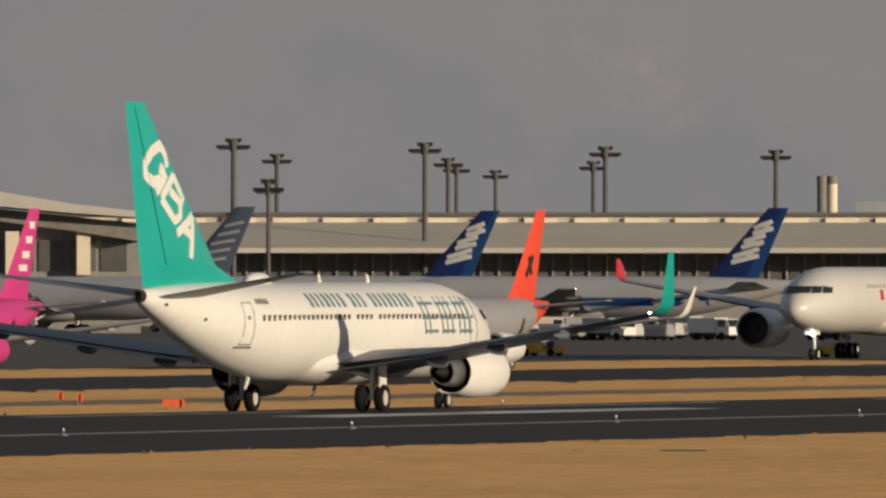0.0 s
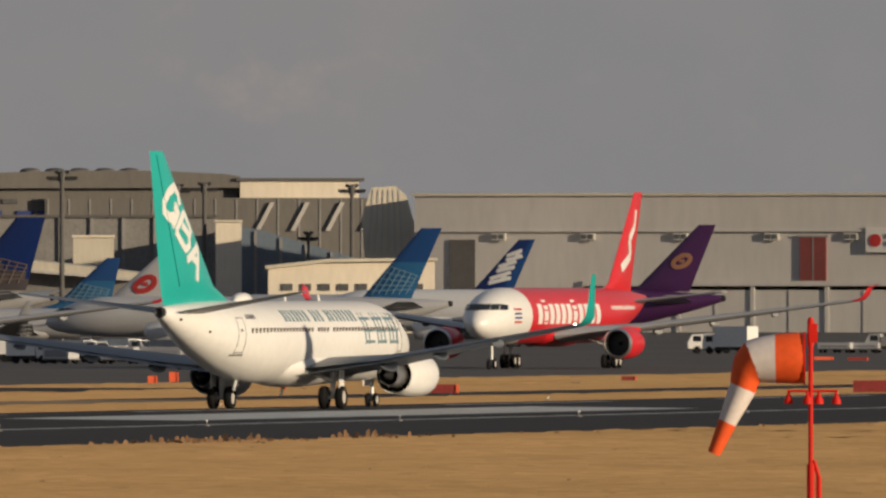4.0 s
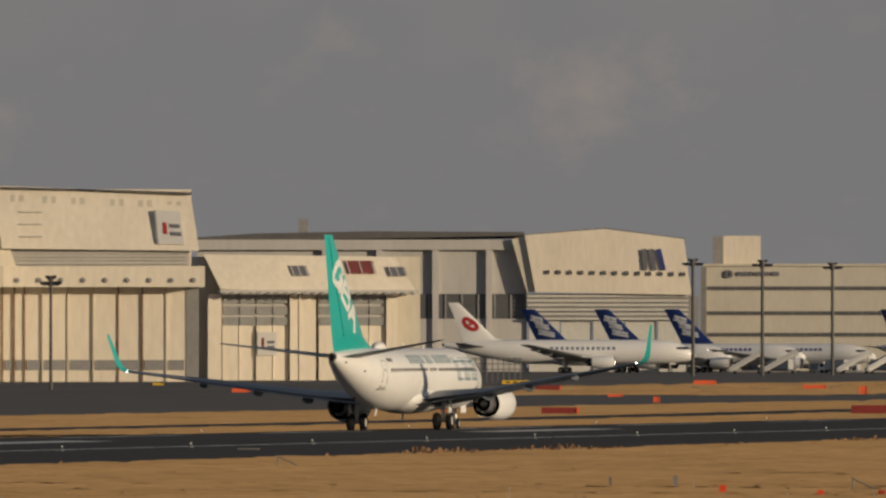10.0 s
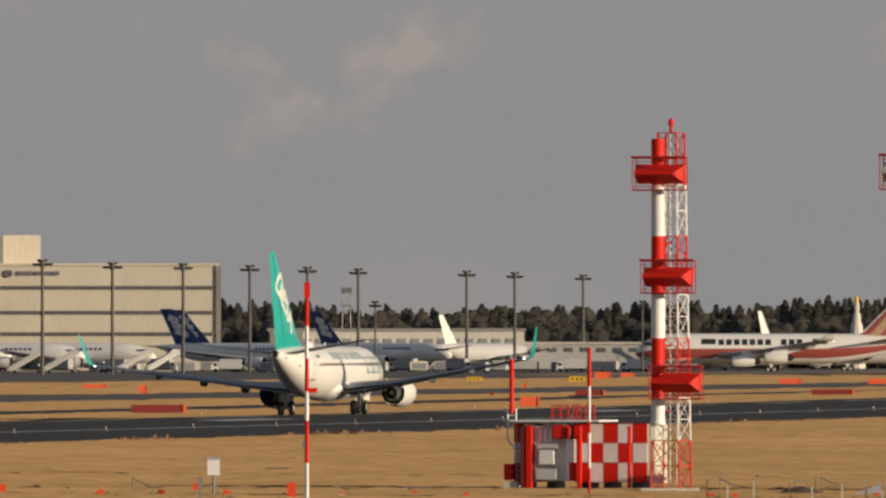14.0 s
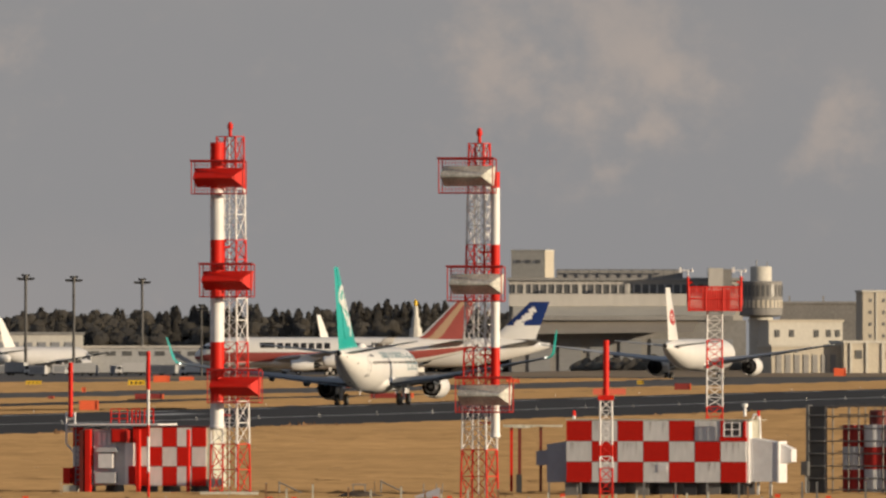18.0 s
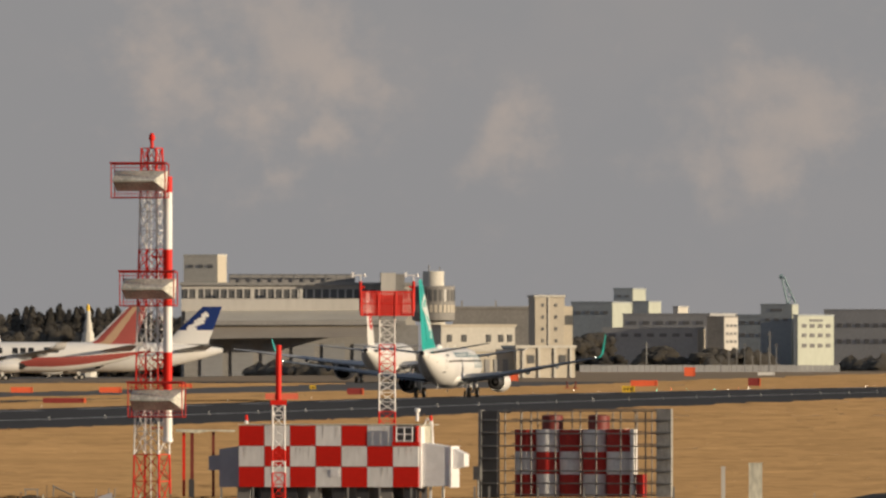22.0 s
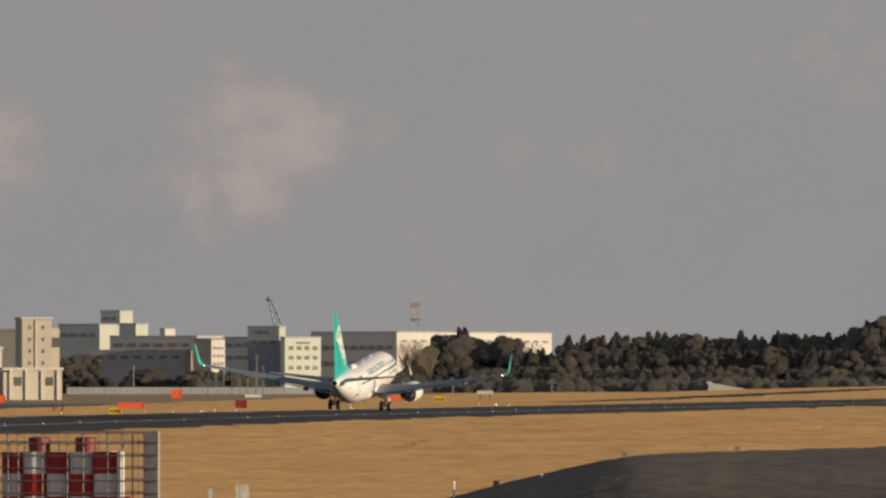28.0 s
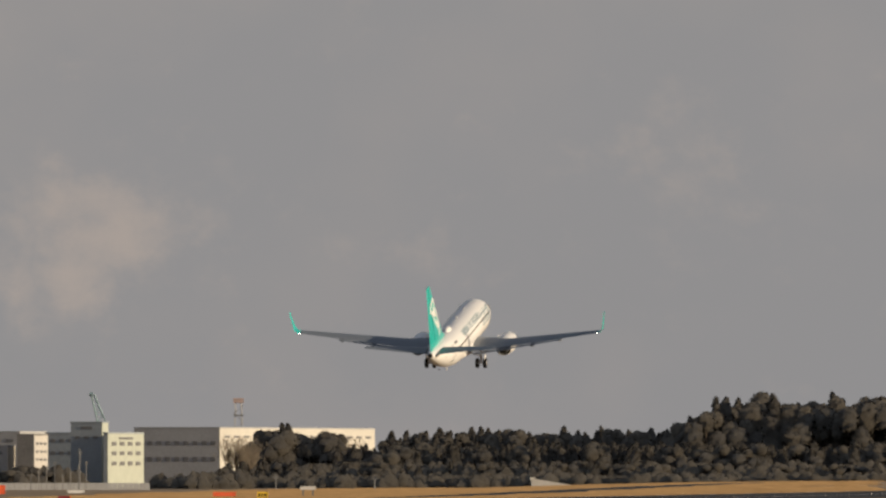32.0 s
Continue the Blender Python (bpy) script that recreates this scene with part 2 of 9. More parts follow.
def facing(u, d, turn=0.0, z=None):
    """A frame at bearing u, distance d: local x runs to the right across the line of sight, y away from the eye."""
    x, y, g = spot(u, d)
    return pose(x, y, g if z is None else z, 0, 0, -math.degrees(WEST + u / LENS) + turn)


# ---- ground, runway, taxiways ----
def strip_sheet(name, x0, x1, y0, y1, nx, ny, lift, material, label, category, kind="structure"):
    g = Geo()
    vs, fs = [], []
    for j in range(ny + 1):
        y = y0 + (y1 - y0) * j / ny
        for i in range(nx + 1):
            x = x0 + (x1 - x0) * i / nx
            vs.append((x, y, ground_z(x, y) + lift))
    for j in range(ny):
        for i in range(nx):
            a = j * (nx + 1) + i
            fs.append((a, a + 1, a + nx + 2, a + nx + 1))
    g.add(vs, fs)
    return tagged(part(name, g, material), label, category, kind=kind)


def build_ground():
    xs = [-6000, -3000, -1500, -800, -605, -575, -545, -515, -500, -458, -440, -432, -420, -406, -396, -384, -370, -355, -340, -325, -310, -298, -290, -284.3, -275, -266.3, -258, -250.3, -246.3, -227, -208.3, -200.3, -190,
          -150, -100, 0, 500, 1500, 6000]
    ys = [-1500, -200, 200, 500, 1000, 1250, 1350, 1450, 1550, 1650, 1750, 1850, 1950, 2325, 2370, 2415, 2460, 2505, 2850, 2950, 3050, 3150, 3250, 3350, 3450, 3550, 3650, 3750, 3850, 4000, 4300, 5200, 7000]
    g = Geo()
    g.add([(x, y, ground_z(x, y) - (.4 if x < -600 else 0)) for y in ys for x in xs],
          [(j * len(xs) + i, j * len(xs) + i + 1, (j + 1) * len(xs) + i + 1, (j + 1) * len(xs) + i) for j in range(len(ys) - 1) for i in range(len(xs) - 1)])
    tagged(part("ground", g, GRASS_GROUND), "flat airfield ground of dry winter grass and earth", "ground", kind="structure")


build_ground()
strip_sheet("runway", RUNWAY_X - 20, RUNWAY_X + 40.0, -300, 4300, 15, 92, 0.03, ASPHALT, "long dark asphalt runway with painted white lines", "runway")
strip_sheet("taxiway", -320, -298, 960, 4300, 4, 80, 0.03, ASPHALT, "narrow dark asphalt strip beside the runway", "taxiway")
strip_sheet("taxiway", -380, -366, 1700, 4300, 2, 60, 0.03, ASPHALT, "narrow dark asphalt taxiway in the grass", "taxiway")
strip_sheet("taxiway", -453, -403, -300, 1260, 6, 40, 0.045, ASPHALT, "dark asphalt taxiway beside the runway", "taxiway")
strip_sheet("apron", -3492, -432, -300, 4700, 102, 111, 0.03, CONCRETE, "wide grey concrete apron before the terminals", "apron")
strip_sheet("grass_strip", -562, -432, 3380, 4700, 6, 36, 0.09, GRASS_GROUND, "broad strip of dry grass at the end of the field", "grass")
strip_sheet("grass_strip", -565, -488, 2300, 3300, 4, 30, 0.07, GRASS_GROUND, "narrow strip of dry grass between taxiways", "grass")
strip_sheet("grass_strip", -488, -453, -300, 1330, 3, 4, 0.05, GRASS_GROUND, "narrow strip of dry grass between taxiways", "grass")


# ---- aircraft ----
def section(cy, cz, rx, rz, n=28):
    return [(rx * math.sin(i * math.tau / n), cy, cz + rz * math.cos(i * math.tau / n)) for i in range(n)]


def foil(le, chord, thick, n=7):
    """A wing section in its own plane: (along, height) pairs, nose first along +y."""
    up = []
    for i in range(n):
        s = 0.5 * (1 - math.cos(math.pi * i / (n - 1)))
        t = thick * chord * (2.6 * math.sqrt(s) * (1 - s) * 0.55 + 0.02)
        up.append((le - s * chord, t))
    return up + [(a, -0.75 * b) for a, b in up[-2:0:-1]]


def wing_rings(stations):
    """stations: (x, le_y, z, chord, thick, dx, dz), the last two turning the section's height axis."""
    rings = []
    for x, le, z, ch, th, nx, nz in stations:
        rings.append([(x + h * nx, a, z + h * nz) for a, h in foil(le, ch, th)])
    return rings


B737 = dict(L=38.0, rx=1.88, rz=2.0, cz=3.30, nose=6.4, tail=13.5, tail_z=1.45, gear=19.6, ngear=4.0, track=2.86,
            wing=[(1.6, -12.4, 1.95, 8.2, .13), (5.7, -16.1, 2.35, 4.9, .12), (16.8, -22.9, 4.05, 1.75, .10)], winglet=2.45,
            fin=[(-26.6, -37.6, 5.1), (-29.9, -38.0, 6.0), (-37.5, -39.5, 12.5)], stab=[(.75, -32.9, 4.78, 4.3), (7.18, -37.3, 5.70, 1.4)],
            eng=[(4.83, -11.4, 1.62, 1.08, 4.4)], wheel=.56, nwheel=.35, bogie=1)
A320 = dict(B737, L=37.0, rx=1.98, rz=2.07, cz=3.6, gear=17.7, ngear=5.07, track=3.8, winglet=2.4,
            wing=[(1.6, -11.0, 2.2, 7.4, .13), (6.4, -15.0, 2.6, 4.2, .12), (16.8, -20.6, 4.1, 1.6, .10)],
            fin=[(-28.0, -34.4, 5.5), (-29.2, -34.6, 6.2), (-34.6, -36.9, 11.76)], stab=[(1.0, -30.6, 4.9, 4.0), (6.2, -33.9, 5.4, 1.6)], eng=[(5.75, -10.0, 1.75, 1.2, 4.4)])
A330 = dict(L=62.8, rx=2.82, rz=2.82, cz=5.30, nose=9.0, tail=22.0, tail_z=1.7, gear=31.6, ngear=6.2, track=5.3,
            wing=[(2.4, -20.5, 3.3, 11.8, .13), (9.4, -26.6, 4.1, 7.2, .12), (28.6, -38.6, 6.8, 2.7, .10)], winglet=1.7,
            fin=[(-46.5, -58.0, 7.7), (-49.6, -58.2, 8.6), (-59.4, -62.4, 17.9)], stab=[(1.4, -52.5, 6.7, 6.8), (9.7, -57.6, 7.7, 2.6)],
            eng=[(9.37, -19.0, 2.55, 1.6, 5.6)], wheel=.70, nwheel=.52, bogie=2)
B787 = dict(A330, L=61.0, fin=[(-45.0, -56.0, 7.7), (-48.4, -56.3, 8.3), (-57.4, -59.9, 17.0)], cz=5.05, winglet=0.0, rx=2.9, rz=2.95,
            stab=[(1.4, -50.5, 6.2, 6.6), (9.9, -55.6, 7.2, 2.2)])
B777 = dict(A330, L=73.0, rx=3.1, rz=3.1, cz=5.1, tail=26.0, winglet=0.0, gear=38.0, fin=[(-57, -69, 7.9), (-59, -69.2, 8.6), (-67.5, -72.0, 18.5)],
            wing=[(2.6, -24.0, 3.5, 13.5, .13), (10.0, -31.0, 4.3, 8.0, .12), (30.0, -45.5, 7.0, 2.4, .10)], eng=[(9.7, -23.0, 2.6, 1.95, 6.5)],
            stab=[(1.5, -62.0, 6.8, 7.2), (10.7, -68.0, 7.8, 2.5)])
B747 = dict(A330, L=68.6, rx=3.25, rz=3.7, cz=5.7, tail=24.0, winglet=1.8, gear=33.0, fin=[(-53, -65, 8.9), (-55, -65.2, 9.8), (-63.6, -68.4, 18.2)],
            wing=[(2.6, -19.0, 3.9, 15.0, .13), (11.5, -27.5, 4.9, 9.0, .12), (30.5, -44.5, 7.6, 3.4, .10)],
            stab=[(1.5, -56.0, 7.2, 8.2), (11.0, -63.5, 8.6, 2.7)], eng=[(11.7, -23.5, 2.6, 1.35, 5.6), (20.8, -31.5, 3.5, 1.35, 5.6)], hump=True)


def hull_at(s, y, z):
    """Half-width of the fuselage at station y (from the nose, negative) and height z."""
    rx, rz, cz, L, T, N = s["rx"], s["rz"], s["cz"], s["L"], s["tail"], s["nose"]
    k, c = 1.0, cz
    if y < T - L:
        q = (T - L - y) / T
        k, c = 1 - 0.86 * q ** 1.75, cz + s["tail_z"] * q ** 1.5
    elif y > -N:
        q = max(.02, -y / N)
        k, c = math.sqrt(1 - (1 - q) ** 2) ** 1.05, cz - 0.30 * rz * (1 - q) ** 2
    e = max(-1.0, min(1.0, (z - c) / (rz * k)))
    return rx * k * math.sqrt(1 - e * e)


def airliner(spec, m, label, body=None, fin_mats=None, fin_pick=None, body_mats=None, body_pick=None, cowl=None, tip=None, wing=None,
             windows=0, group="", name="airliner", detail=True, belly=0):
    """An airliner with its nose towards local +y; the origin lies on the ground between its main wheels."""
    s = spec
    G = s["gear"]
    root = base(name, m, label, "airplane", group)
    wing = wing or GREYM
    L, rx, rz, cz = s["L"], s["rx"], s["rz"], s["cz"]
    # fuselage
    g = Geo()
    rings, ys = [], []
    N = s["nose"]
    for q in (0.004, .02, .06, .13, .22, .34, .48, .64, .82, 1.0):
        k = math.sqrt(1 - (1 - q) ** 2) ** 1.05
        drop = -0.30 * rz * (1 - q) ** 2
        rings.append(section(-q * N, cz + drop, rx * k, rz * k * (0.93 + 0.07 * q)))
        ys.append(-q * N)
    T = s["tail"]
    nmid = 14
    for i in range(1, nmid):
        y = -N - (L - N - T) * i / nmid
        rings.append(section(y, cz, rx, rz))
        ys.append(y)
    for i in range(0, 11):
        q = i / 10
        k = 1 - 0.86 * q ** 1.75
        rings.append(section(-L + T - q * T, cz + s["tail_z"] * q ** 1.5, rx * k, rz * k))
        ys.append(-L + T - q * T)
    rings = [[(x, y + G, z) for x, y, z in r] for r in rings]
    mats = body_mats or [body or WHITE]
    g.loft(rings, pick=(lambda k, i: body_pick(ys[k], i / 28.0)) if body_pick else None)
    fus = part("fuselage", g, mats, root)
    # wing-body fairing
    w0 = s["wing"][0]
    mid = w0[1] - w0[3] * 0.55
    fair = [[(x, y + G, z) for x, y, z in section(mid + a * w0[3] * 0.95, cz - rz * 0.62, rx * 1.02 * b, rz * 0.50 * b, 20)]
            for a, b in ((.95, .05), (.8, .55), (.5, .9), (.1, 1.0), (-.3, 1.0), (-.65, .8), (-.95, .1))]
    part("wing_fairing", Geo().loft(fair, pick=None), [mats[belly]], root)
    # cockpit glass: three panes on each side, wrapped round the nose
    zl, zu = cz + .21 * rz, cz + .42 * rz

    def on_nose(f, z):
        """The place on the nose at height z whose half-width is f of the full one."""
        x = f * .94 * rx * math.sqrt(1 - ((z - cz) / rz) ** 2)
        a, b = 0.0, -N
        for _ in range(24):
            c = (a + b) / 2
            if hull_at(s, c, z) < x:
                a = c
            else:
                b = c
        return x, b
    for sx in (-1, 1):
        for f0, f1, up in ((.03, .40, 1.0), (.44, .66, 1.0), (.69, .86, .8)):
            vs = []
            for f, z in ((f0, zl), (f1, zl), (f1, zl + (zu - zl) * up), (f0, zu)):
                x, y = on_nose(f, z)
                vs.append((sx * (x + .05 * f), y + G + .06, z + .02))
            inner = [(x - sx * .2, y - .3, z) for x, y, z in vs]
            part("cockpit_pane", Geo().add(vs + inner, [(0, 1, 2, 3), (0, 4, 5, 1), (1, 5, 6, 2), (2, 6, 7, 3), (3, 7, 4, 0)]), GLASS, fus)
    if windows:
        wm = Geo().box(-0.03, 0.012, -0.105, 0.105, -0.16, 0.16).mesh("window", SHADE)
        for sx in (-1, 1):
            for k in range(windows):
                y = -6.4 - k * .505
                if k in (20, 25):
                    continue
                zf = cz + rz * .26
                turn = math.degrees(math.atan2(hull_at(s, y + .2, zf) - hull_at(s, y - .2, zf), .4))
                part("window", wm, None, fus, m=pose(sx * (hull_at(s, y, zf) + .004), y + G, zf, 0, sx * 9, -sx * turn))
    # tail fin
    fn = s["fin"]
    g = Geo()
    rows = []
    steps = 10
    (l0, t0, z0), (l1, t1, z1), (l2, t2, z2) = fn
    levels = [(l0, t0, z0, .02)]
    for i in range(steps + 1):
        q = i / steps
        levels.append((l1 + (l2 - l1) * q, t1 + (t2 - t1) * q, z1 + (z2 - z1) * q, .085))
    for le, te, z, th in levels:
        ch = le - te
        rows.append([(h, a + G, z) for a, h in foil(le, ch, th)])
    fm = fin_mats or [body or WHITE]
    fin = part("tail_fin", Geo().loft(rows, pick=(lambda k, i: fin_pick(max(0, k - 1) / steps, i)) if fin_pick else None), fm, root)
    # stabilisers and wings
    st = s["stab"]
    for sx in (-1, 1):
        rows = wing_rings([(sx * x, le + G, z, ch, .062, 0, 1) for x, le, z, ch in st])
        part("stabiliser", Geo().loft(rows), [wing], root)
    for sx in (-1, 1):
        W = s["wing"]
        sts = []
        for a, b in zip(W, W[1:]):
            for i in range(5):
                q = i / 5
                sts.append(tuple(a[k] + (b[k] - a[k]) * q for k in range(5)))
        sts.append(W[-1])
        sts = [(x, le, z, ch, th) for x, le, z, ch, th in sts]
        rows = wing_rings([(sx * x, le + G, z, ch, th, 0, 1) for x, le, z, ch, th in sts])
        wob = part("wing", Geo().loft(rows), [wing], root)
        tx, tle, tz, tch, _ = W[-1]
        if s["winglet"]:
            h = s["winglet"]
            k = tch / 1.75
            ws = [(tx, tle, tz, tch, .10, 0, 1), (tx + .35 * k, tle - .25 * k, tz + .10 * k, tch * .97, .09, -.35, .94), (tx + .62 * k, tle - .55 * k, tz + .42 * k, tch * .88, .08, -.8, .6),
                  (tx + .74 * k, tle - .9 * k, tz + .85 * k, tch * .74, .07, -.97, .22), (tx + 1.12 * k, tle - 2.0 * k, tz + h, tch * .36, .07, -.97, .2)]
            rows = wing_rings([(sx * x, le + G, z, ch, th, sx * nx, nz) for x, le, z, ch, th, nx, nz in ws])
            part("winglet", Geo().loft(rows), [tip or (body or WHITE)], wob)
        part("tip_light", Geo().lathe([(-.10, .015), (-.05, .042), (.04, .042), (.08, .015)], (sx * tx * 1.0, tle - tch * 1.02 + G, tz + .02), n=8), [LAMPW], wob)
        # flap track fairings under the trailing edge
        for q in (.30, .50, .72):
            x = W[1][0] + (W[2][0] - W[1][0]) * (q * 1.35 - .38)
            f = (x - W[1][0]) / (W[2][0] - W[1][0])
            a, b = (W[1], W[2]) if f >= 0 else (W[0], W[1])
            f = (x - a[0]) / (b[0] - a[0])
            le, z, ch = (a[k] + (b[k] - a[k]) * f for k in (1, 2, 3))
            r = 0.055 * ch + .05
            prof = [(1.9 * r, .02), (1.2 * r, r * .55), (0, r), (-2.6 * r, r * .85), (-5.2 * r, r * .35), (-6 * r, .03)]
            part("flap_fairing", Geo().lathe(prof, (sx * x, le - ch * .72 + G, z - r * .95), n=10), [wing], wob)
        # a strip of the deployed flap behind the wing
        a, b = W[0], W[1]
        rows = wing_rings([(sx * (a[0] + .6), a[1] - a[3] * .93 + G, a[2] - .22, a[3] * .17, .10, 0, 1),
                           (sx * b[0], b[1] - b[3] * .93 + G, b[2] - .14, b[3] * .22, .10, 0, 1),
                           (sx * (b[0] + (W[2][0] - b[0]) * .62), b[1] + (W[2][1] - b[1]) * .62 - (b[3] + (W[2][3] - b[3]) * .62) * .93 + G, b[2] + (W[2][2] - b[2]) * .62 - .08, .75 * b[3] / 4.9, .10, 0, 1)])
        part("flap", Geo().loft(rows), [wing], wob)
    # engines
    for ex, ey, ez, er, el in s["eng"]:
        for sx in (-1, 1):
            at = (sx * ex, ey + G, ez)
            eng = part("engine", Geo().lathe([(0.0, er * .84), (-.08 * er, er * .90), (-.35 * er, er * .98), (-el * .42, er * 1.02), (-el * .75, er * .97), (-el, er * .84), (-el * .985, er * .80), (-el * .6, er * .78), (-el * .2, er * .74), (-.02, er * .80)],
                                             at, n=32, caps=False, pick=lambda k, i: 1 if k >= 6 and k < 9 else 0), [cowl or (body or WHITE), DARKM], root)
            part("intake_lip", Geo().lathe([(-.05 * er, er * .78), (.03 * er, er * .83), (.0, er * .885), (-.16 * er, er * .955), (-.17 * er, er * .90)], at, n=32, caps=False), [SILVER], eng)
            part("fan", Geo().lathe([(-el * .24, er * .76), (-el * .23, .12 * er), (-el * .12, .02)], at, n=24), [DARKM], eng)
            part("core_nozzle", Geo().lathe([(-el * .6, er * .62), (-el * 1.0, er * .60), (-el * 1.22, er * .47), (-el * 1.21, er * .43), (-el * 1.0, er * .45)], at, n=24, caps=False), [SILVER if detail else DARKM], eng)
            part("exhaust_cone", Geo().lathe([(-el * 1.0, er * .46), (-el * 1.02, er * .34), (-el * 1.2, er * .24), (-el * 1.38, er * .04)], at, n=16), [DARKM], eng)
            g = Geo()
            wz = s["wing"][1][2] if ex <= s["wing"][1][0] * 1.1 else s["wing"][1][2] + .9
            g.prism([(ey - el * .25 + G, ez + er * .9), (ey - el * .5 + G, wz + .15), (ey - el * 1.55 + G, wz + .05), (ey - el * 1.5 + G, wz - .35), (ey - el * 1.0 + G, ez + er * .72)], sx * ex - .17, sx * ex + .17, "x")
            part("pylon", g, [cowl or (body or WHITE)], eng)
    # landing gear
    R, r = s["wheel"], s["nwheel"]
    tyre = lambda q, wd: [(-wd, q * .62), (-wd * .9, q * .93), (-wd * .45, q), (wd * .45, q), (wd * .9, q * .93), (wd, q * .62), (wd * .6, q * .55), (-wd * .6, q * .55)]
    tm = Geo().lathe(tyre(R, .19 * R / .56), axis="x", n=24, caps=False).mesh("tyre", [RUBBER])
    hm = Geo().lathe([(-.16 * R / .56, .05), (-.14 * R / .56, R * .58), (.14 * R / .56, R * .58), (.16 * R / .56, .05)], axis="x", n=16).mesh("rim", [RIMW])
    ntm = Geo().lathe(tyre(r, .09 * r / .35), axis="x", n=20, caps=False).mesh("tyre", [RUBBER])
    nhm = Geo().lathe([(-.08 * r / .35, .03), (-.07 * r / .35, r * .58), (.07 * r / .35, r * .58), (.08 * r / .35, .03)], axis="x", n=12).mesh("rim", [RIMW])
    zt = s["wing"][0][2]
    for sx in (-1, 1):
        x = sx * s["track"]
        g = Geo().tube((x, 0, R), (x, .05, zt + .2), .13 * R / .56, n=10).tube((x - .5 * R / .56, 0, R), (x + .5 * R / .56, 0, R), .08 * R / .56, n=8)
        g.tube((x, .02, R + .55 * (zt - R)), (sx * rx * .55, .1, zt), .07 * R / .56, n=8).tube((x, 0, R * 1.1), (x, .75, zt), .05, n=6)
        leg = part("main_gear_leg", g, [WHITE], root)
        part("gear_door", Geo().box(x + sx * .42 * R / .56, x + sx * .47 * R / .56, -.35, .40, R * 1.5, zt), [body or WHITE], leg)
        for by in ((0,) if s["bogie"] == 1 else (-.75, .75)):
            for dx in (-.43, .43):
                p = pose(x + dx * R / .56, by, R)
                part("tyre", tm, None, leg, m=p)
                part("rim", hm, None, leg, m=p)
    ny = G - s["ngear"]
    nz = cz - rz * .85
    g = Geo().tube((0, ny, r), (0, ny + .05, nz), .09 * r / .35, n=10).tube((-.22 * r / .35, ny, r), (.22 * r / .35, ny, r), .05, n=8).tube((0, ny, r + .6 * (nz - r)), (0, ny + .9, nz), .05, n=6)
    leg = part("nose_gear_leg", g, [WHITE], root)
    for sx in (-1, 1):
        p = pose(sx * .2 * r / .35, ny, r)
        part("tyre", ntm, None, leg, m=p)
        part("rim", nhm, None, leg, m=p)
        part("nose_gear_door", Geo().box(sx * .42 - .02, sx * .42 + .02, ny - .2, ny + 1.3, nz - .55, nz), [body or WHITE], leg)
    # dark exhaust at the end of the tail cone
    te = rings[-1][0][1]
    part("tail_exhaust", Geo().lathe([(.30, rx * .15), (.02, rx * .150), (-.12, rx * .142), (-.30, rx * .115), (-.22, rx * .06)], (0, te, cz + s["tail_z"]), n=16), [DARKM], root)
    return root, fus, fin


def hull_patch(spec, y0, y1, z0, z1, side, name, material, parent, slant=0.0, out=0.016, steps=4):
    """A thin painted shape lying on the fuselage between stations y0, y1 and heights z0, z1."""
    vs, fs = [], []
    for j in range(steps + 1):
        z = z0 + (z1 - z0) * j / steps
        for y in (y0, y1):
            yy = y + slant * (j / steps)
            h = hull_at(spec, yy, z)
            vs += [(side * (h + out), yy + spec["gear"], z), (side * (h - .06), yy + spec["gear"], z)]
    for j in range(steps):
        k = j * 4
        fs += [(k, k + 2, k + 6, k + 4), (k, k + 4, k + 5, k + 1), (k + 2, k + 3, k + 7, k + 6)]
    fs += [(0, 1, 3, 2), (steps * 4, steps * 4 + 2, steps * 4 + 3, steps * 4 + 1)]
    return part(name, Geo().add(vs, fs), [material], parent)


def fin_x(spec, y, z):
    """Half-thickness of the tail fin at station y and height z."""
    (l1, t1, z1), (l2, t2, z2) = spec["fin"][1:]
    q = (z - z1) / (z2 - z1)
    le, te = l1 + (l2 - l1) * q, t1 + (t2 - t1) * q
    ch = le - te
    s = max(0.0, min(1.0, (le - y) / ch))
    return .085 * ch * (2.6 * math.sqrt(s) * (1 - s) * 0.55 + 0.02)


def fin_stroke(spec, pts, width, side, name, material, parent, closed=False):
    """A painted stroke on the fin along (y, z) points, following its curved skin."""
    fine = []
    pts = list(pts) + ([pts[0]] if closed else [])
    for (ya, za), (yb, zb) in zip(pts, pts[1:]):
        n = max(1, int(math.hypot(yb - ya, zb - za) / .3))
        fine += [(ya + (yb - ya) * i / n, za + (zb - za) * i / n) for i in range(n)]
    fine.append(pts[-1])
    rings = []
    for k, (y, z) in enumerate(fine):
        a, b = fine[max(0, k - 1)], fine[min(len(fine) - 1, k + 1)]
        if closed and k in (0, len(fine) - 1):
            a, b = fine[-2], fine[1]
        dy, dz = b[0] - a[0], b[1] - a[1]
        ln = math.hypot(dy, dz) or 1.0
        ny, nz = -dz / ln * width / 2, dy / ln * width / 2
        row = [(y + ny * f, z + nz * f) for f in (-1, -.34, .34, 1)]
        out = [(side * (fin_x(spec, *p) + .03), p[0] + spec["gear"], p[1]) for p in row]
        rings.append(out + [(x - side * .07, p, q) for x, p, q in out[::-1]])
    return part(name, Geo().loft(rings), [material], parent)


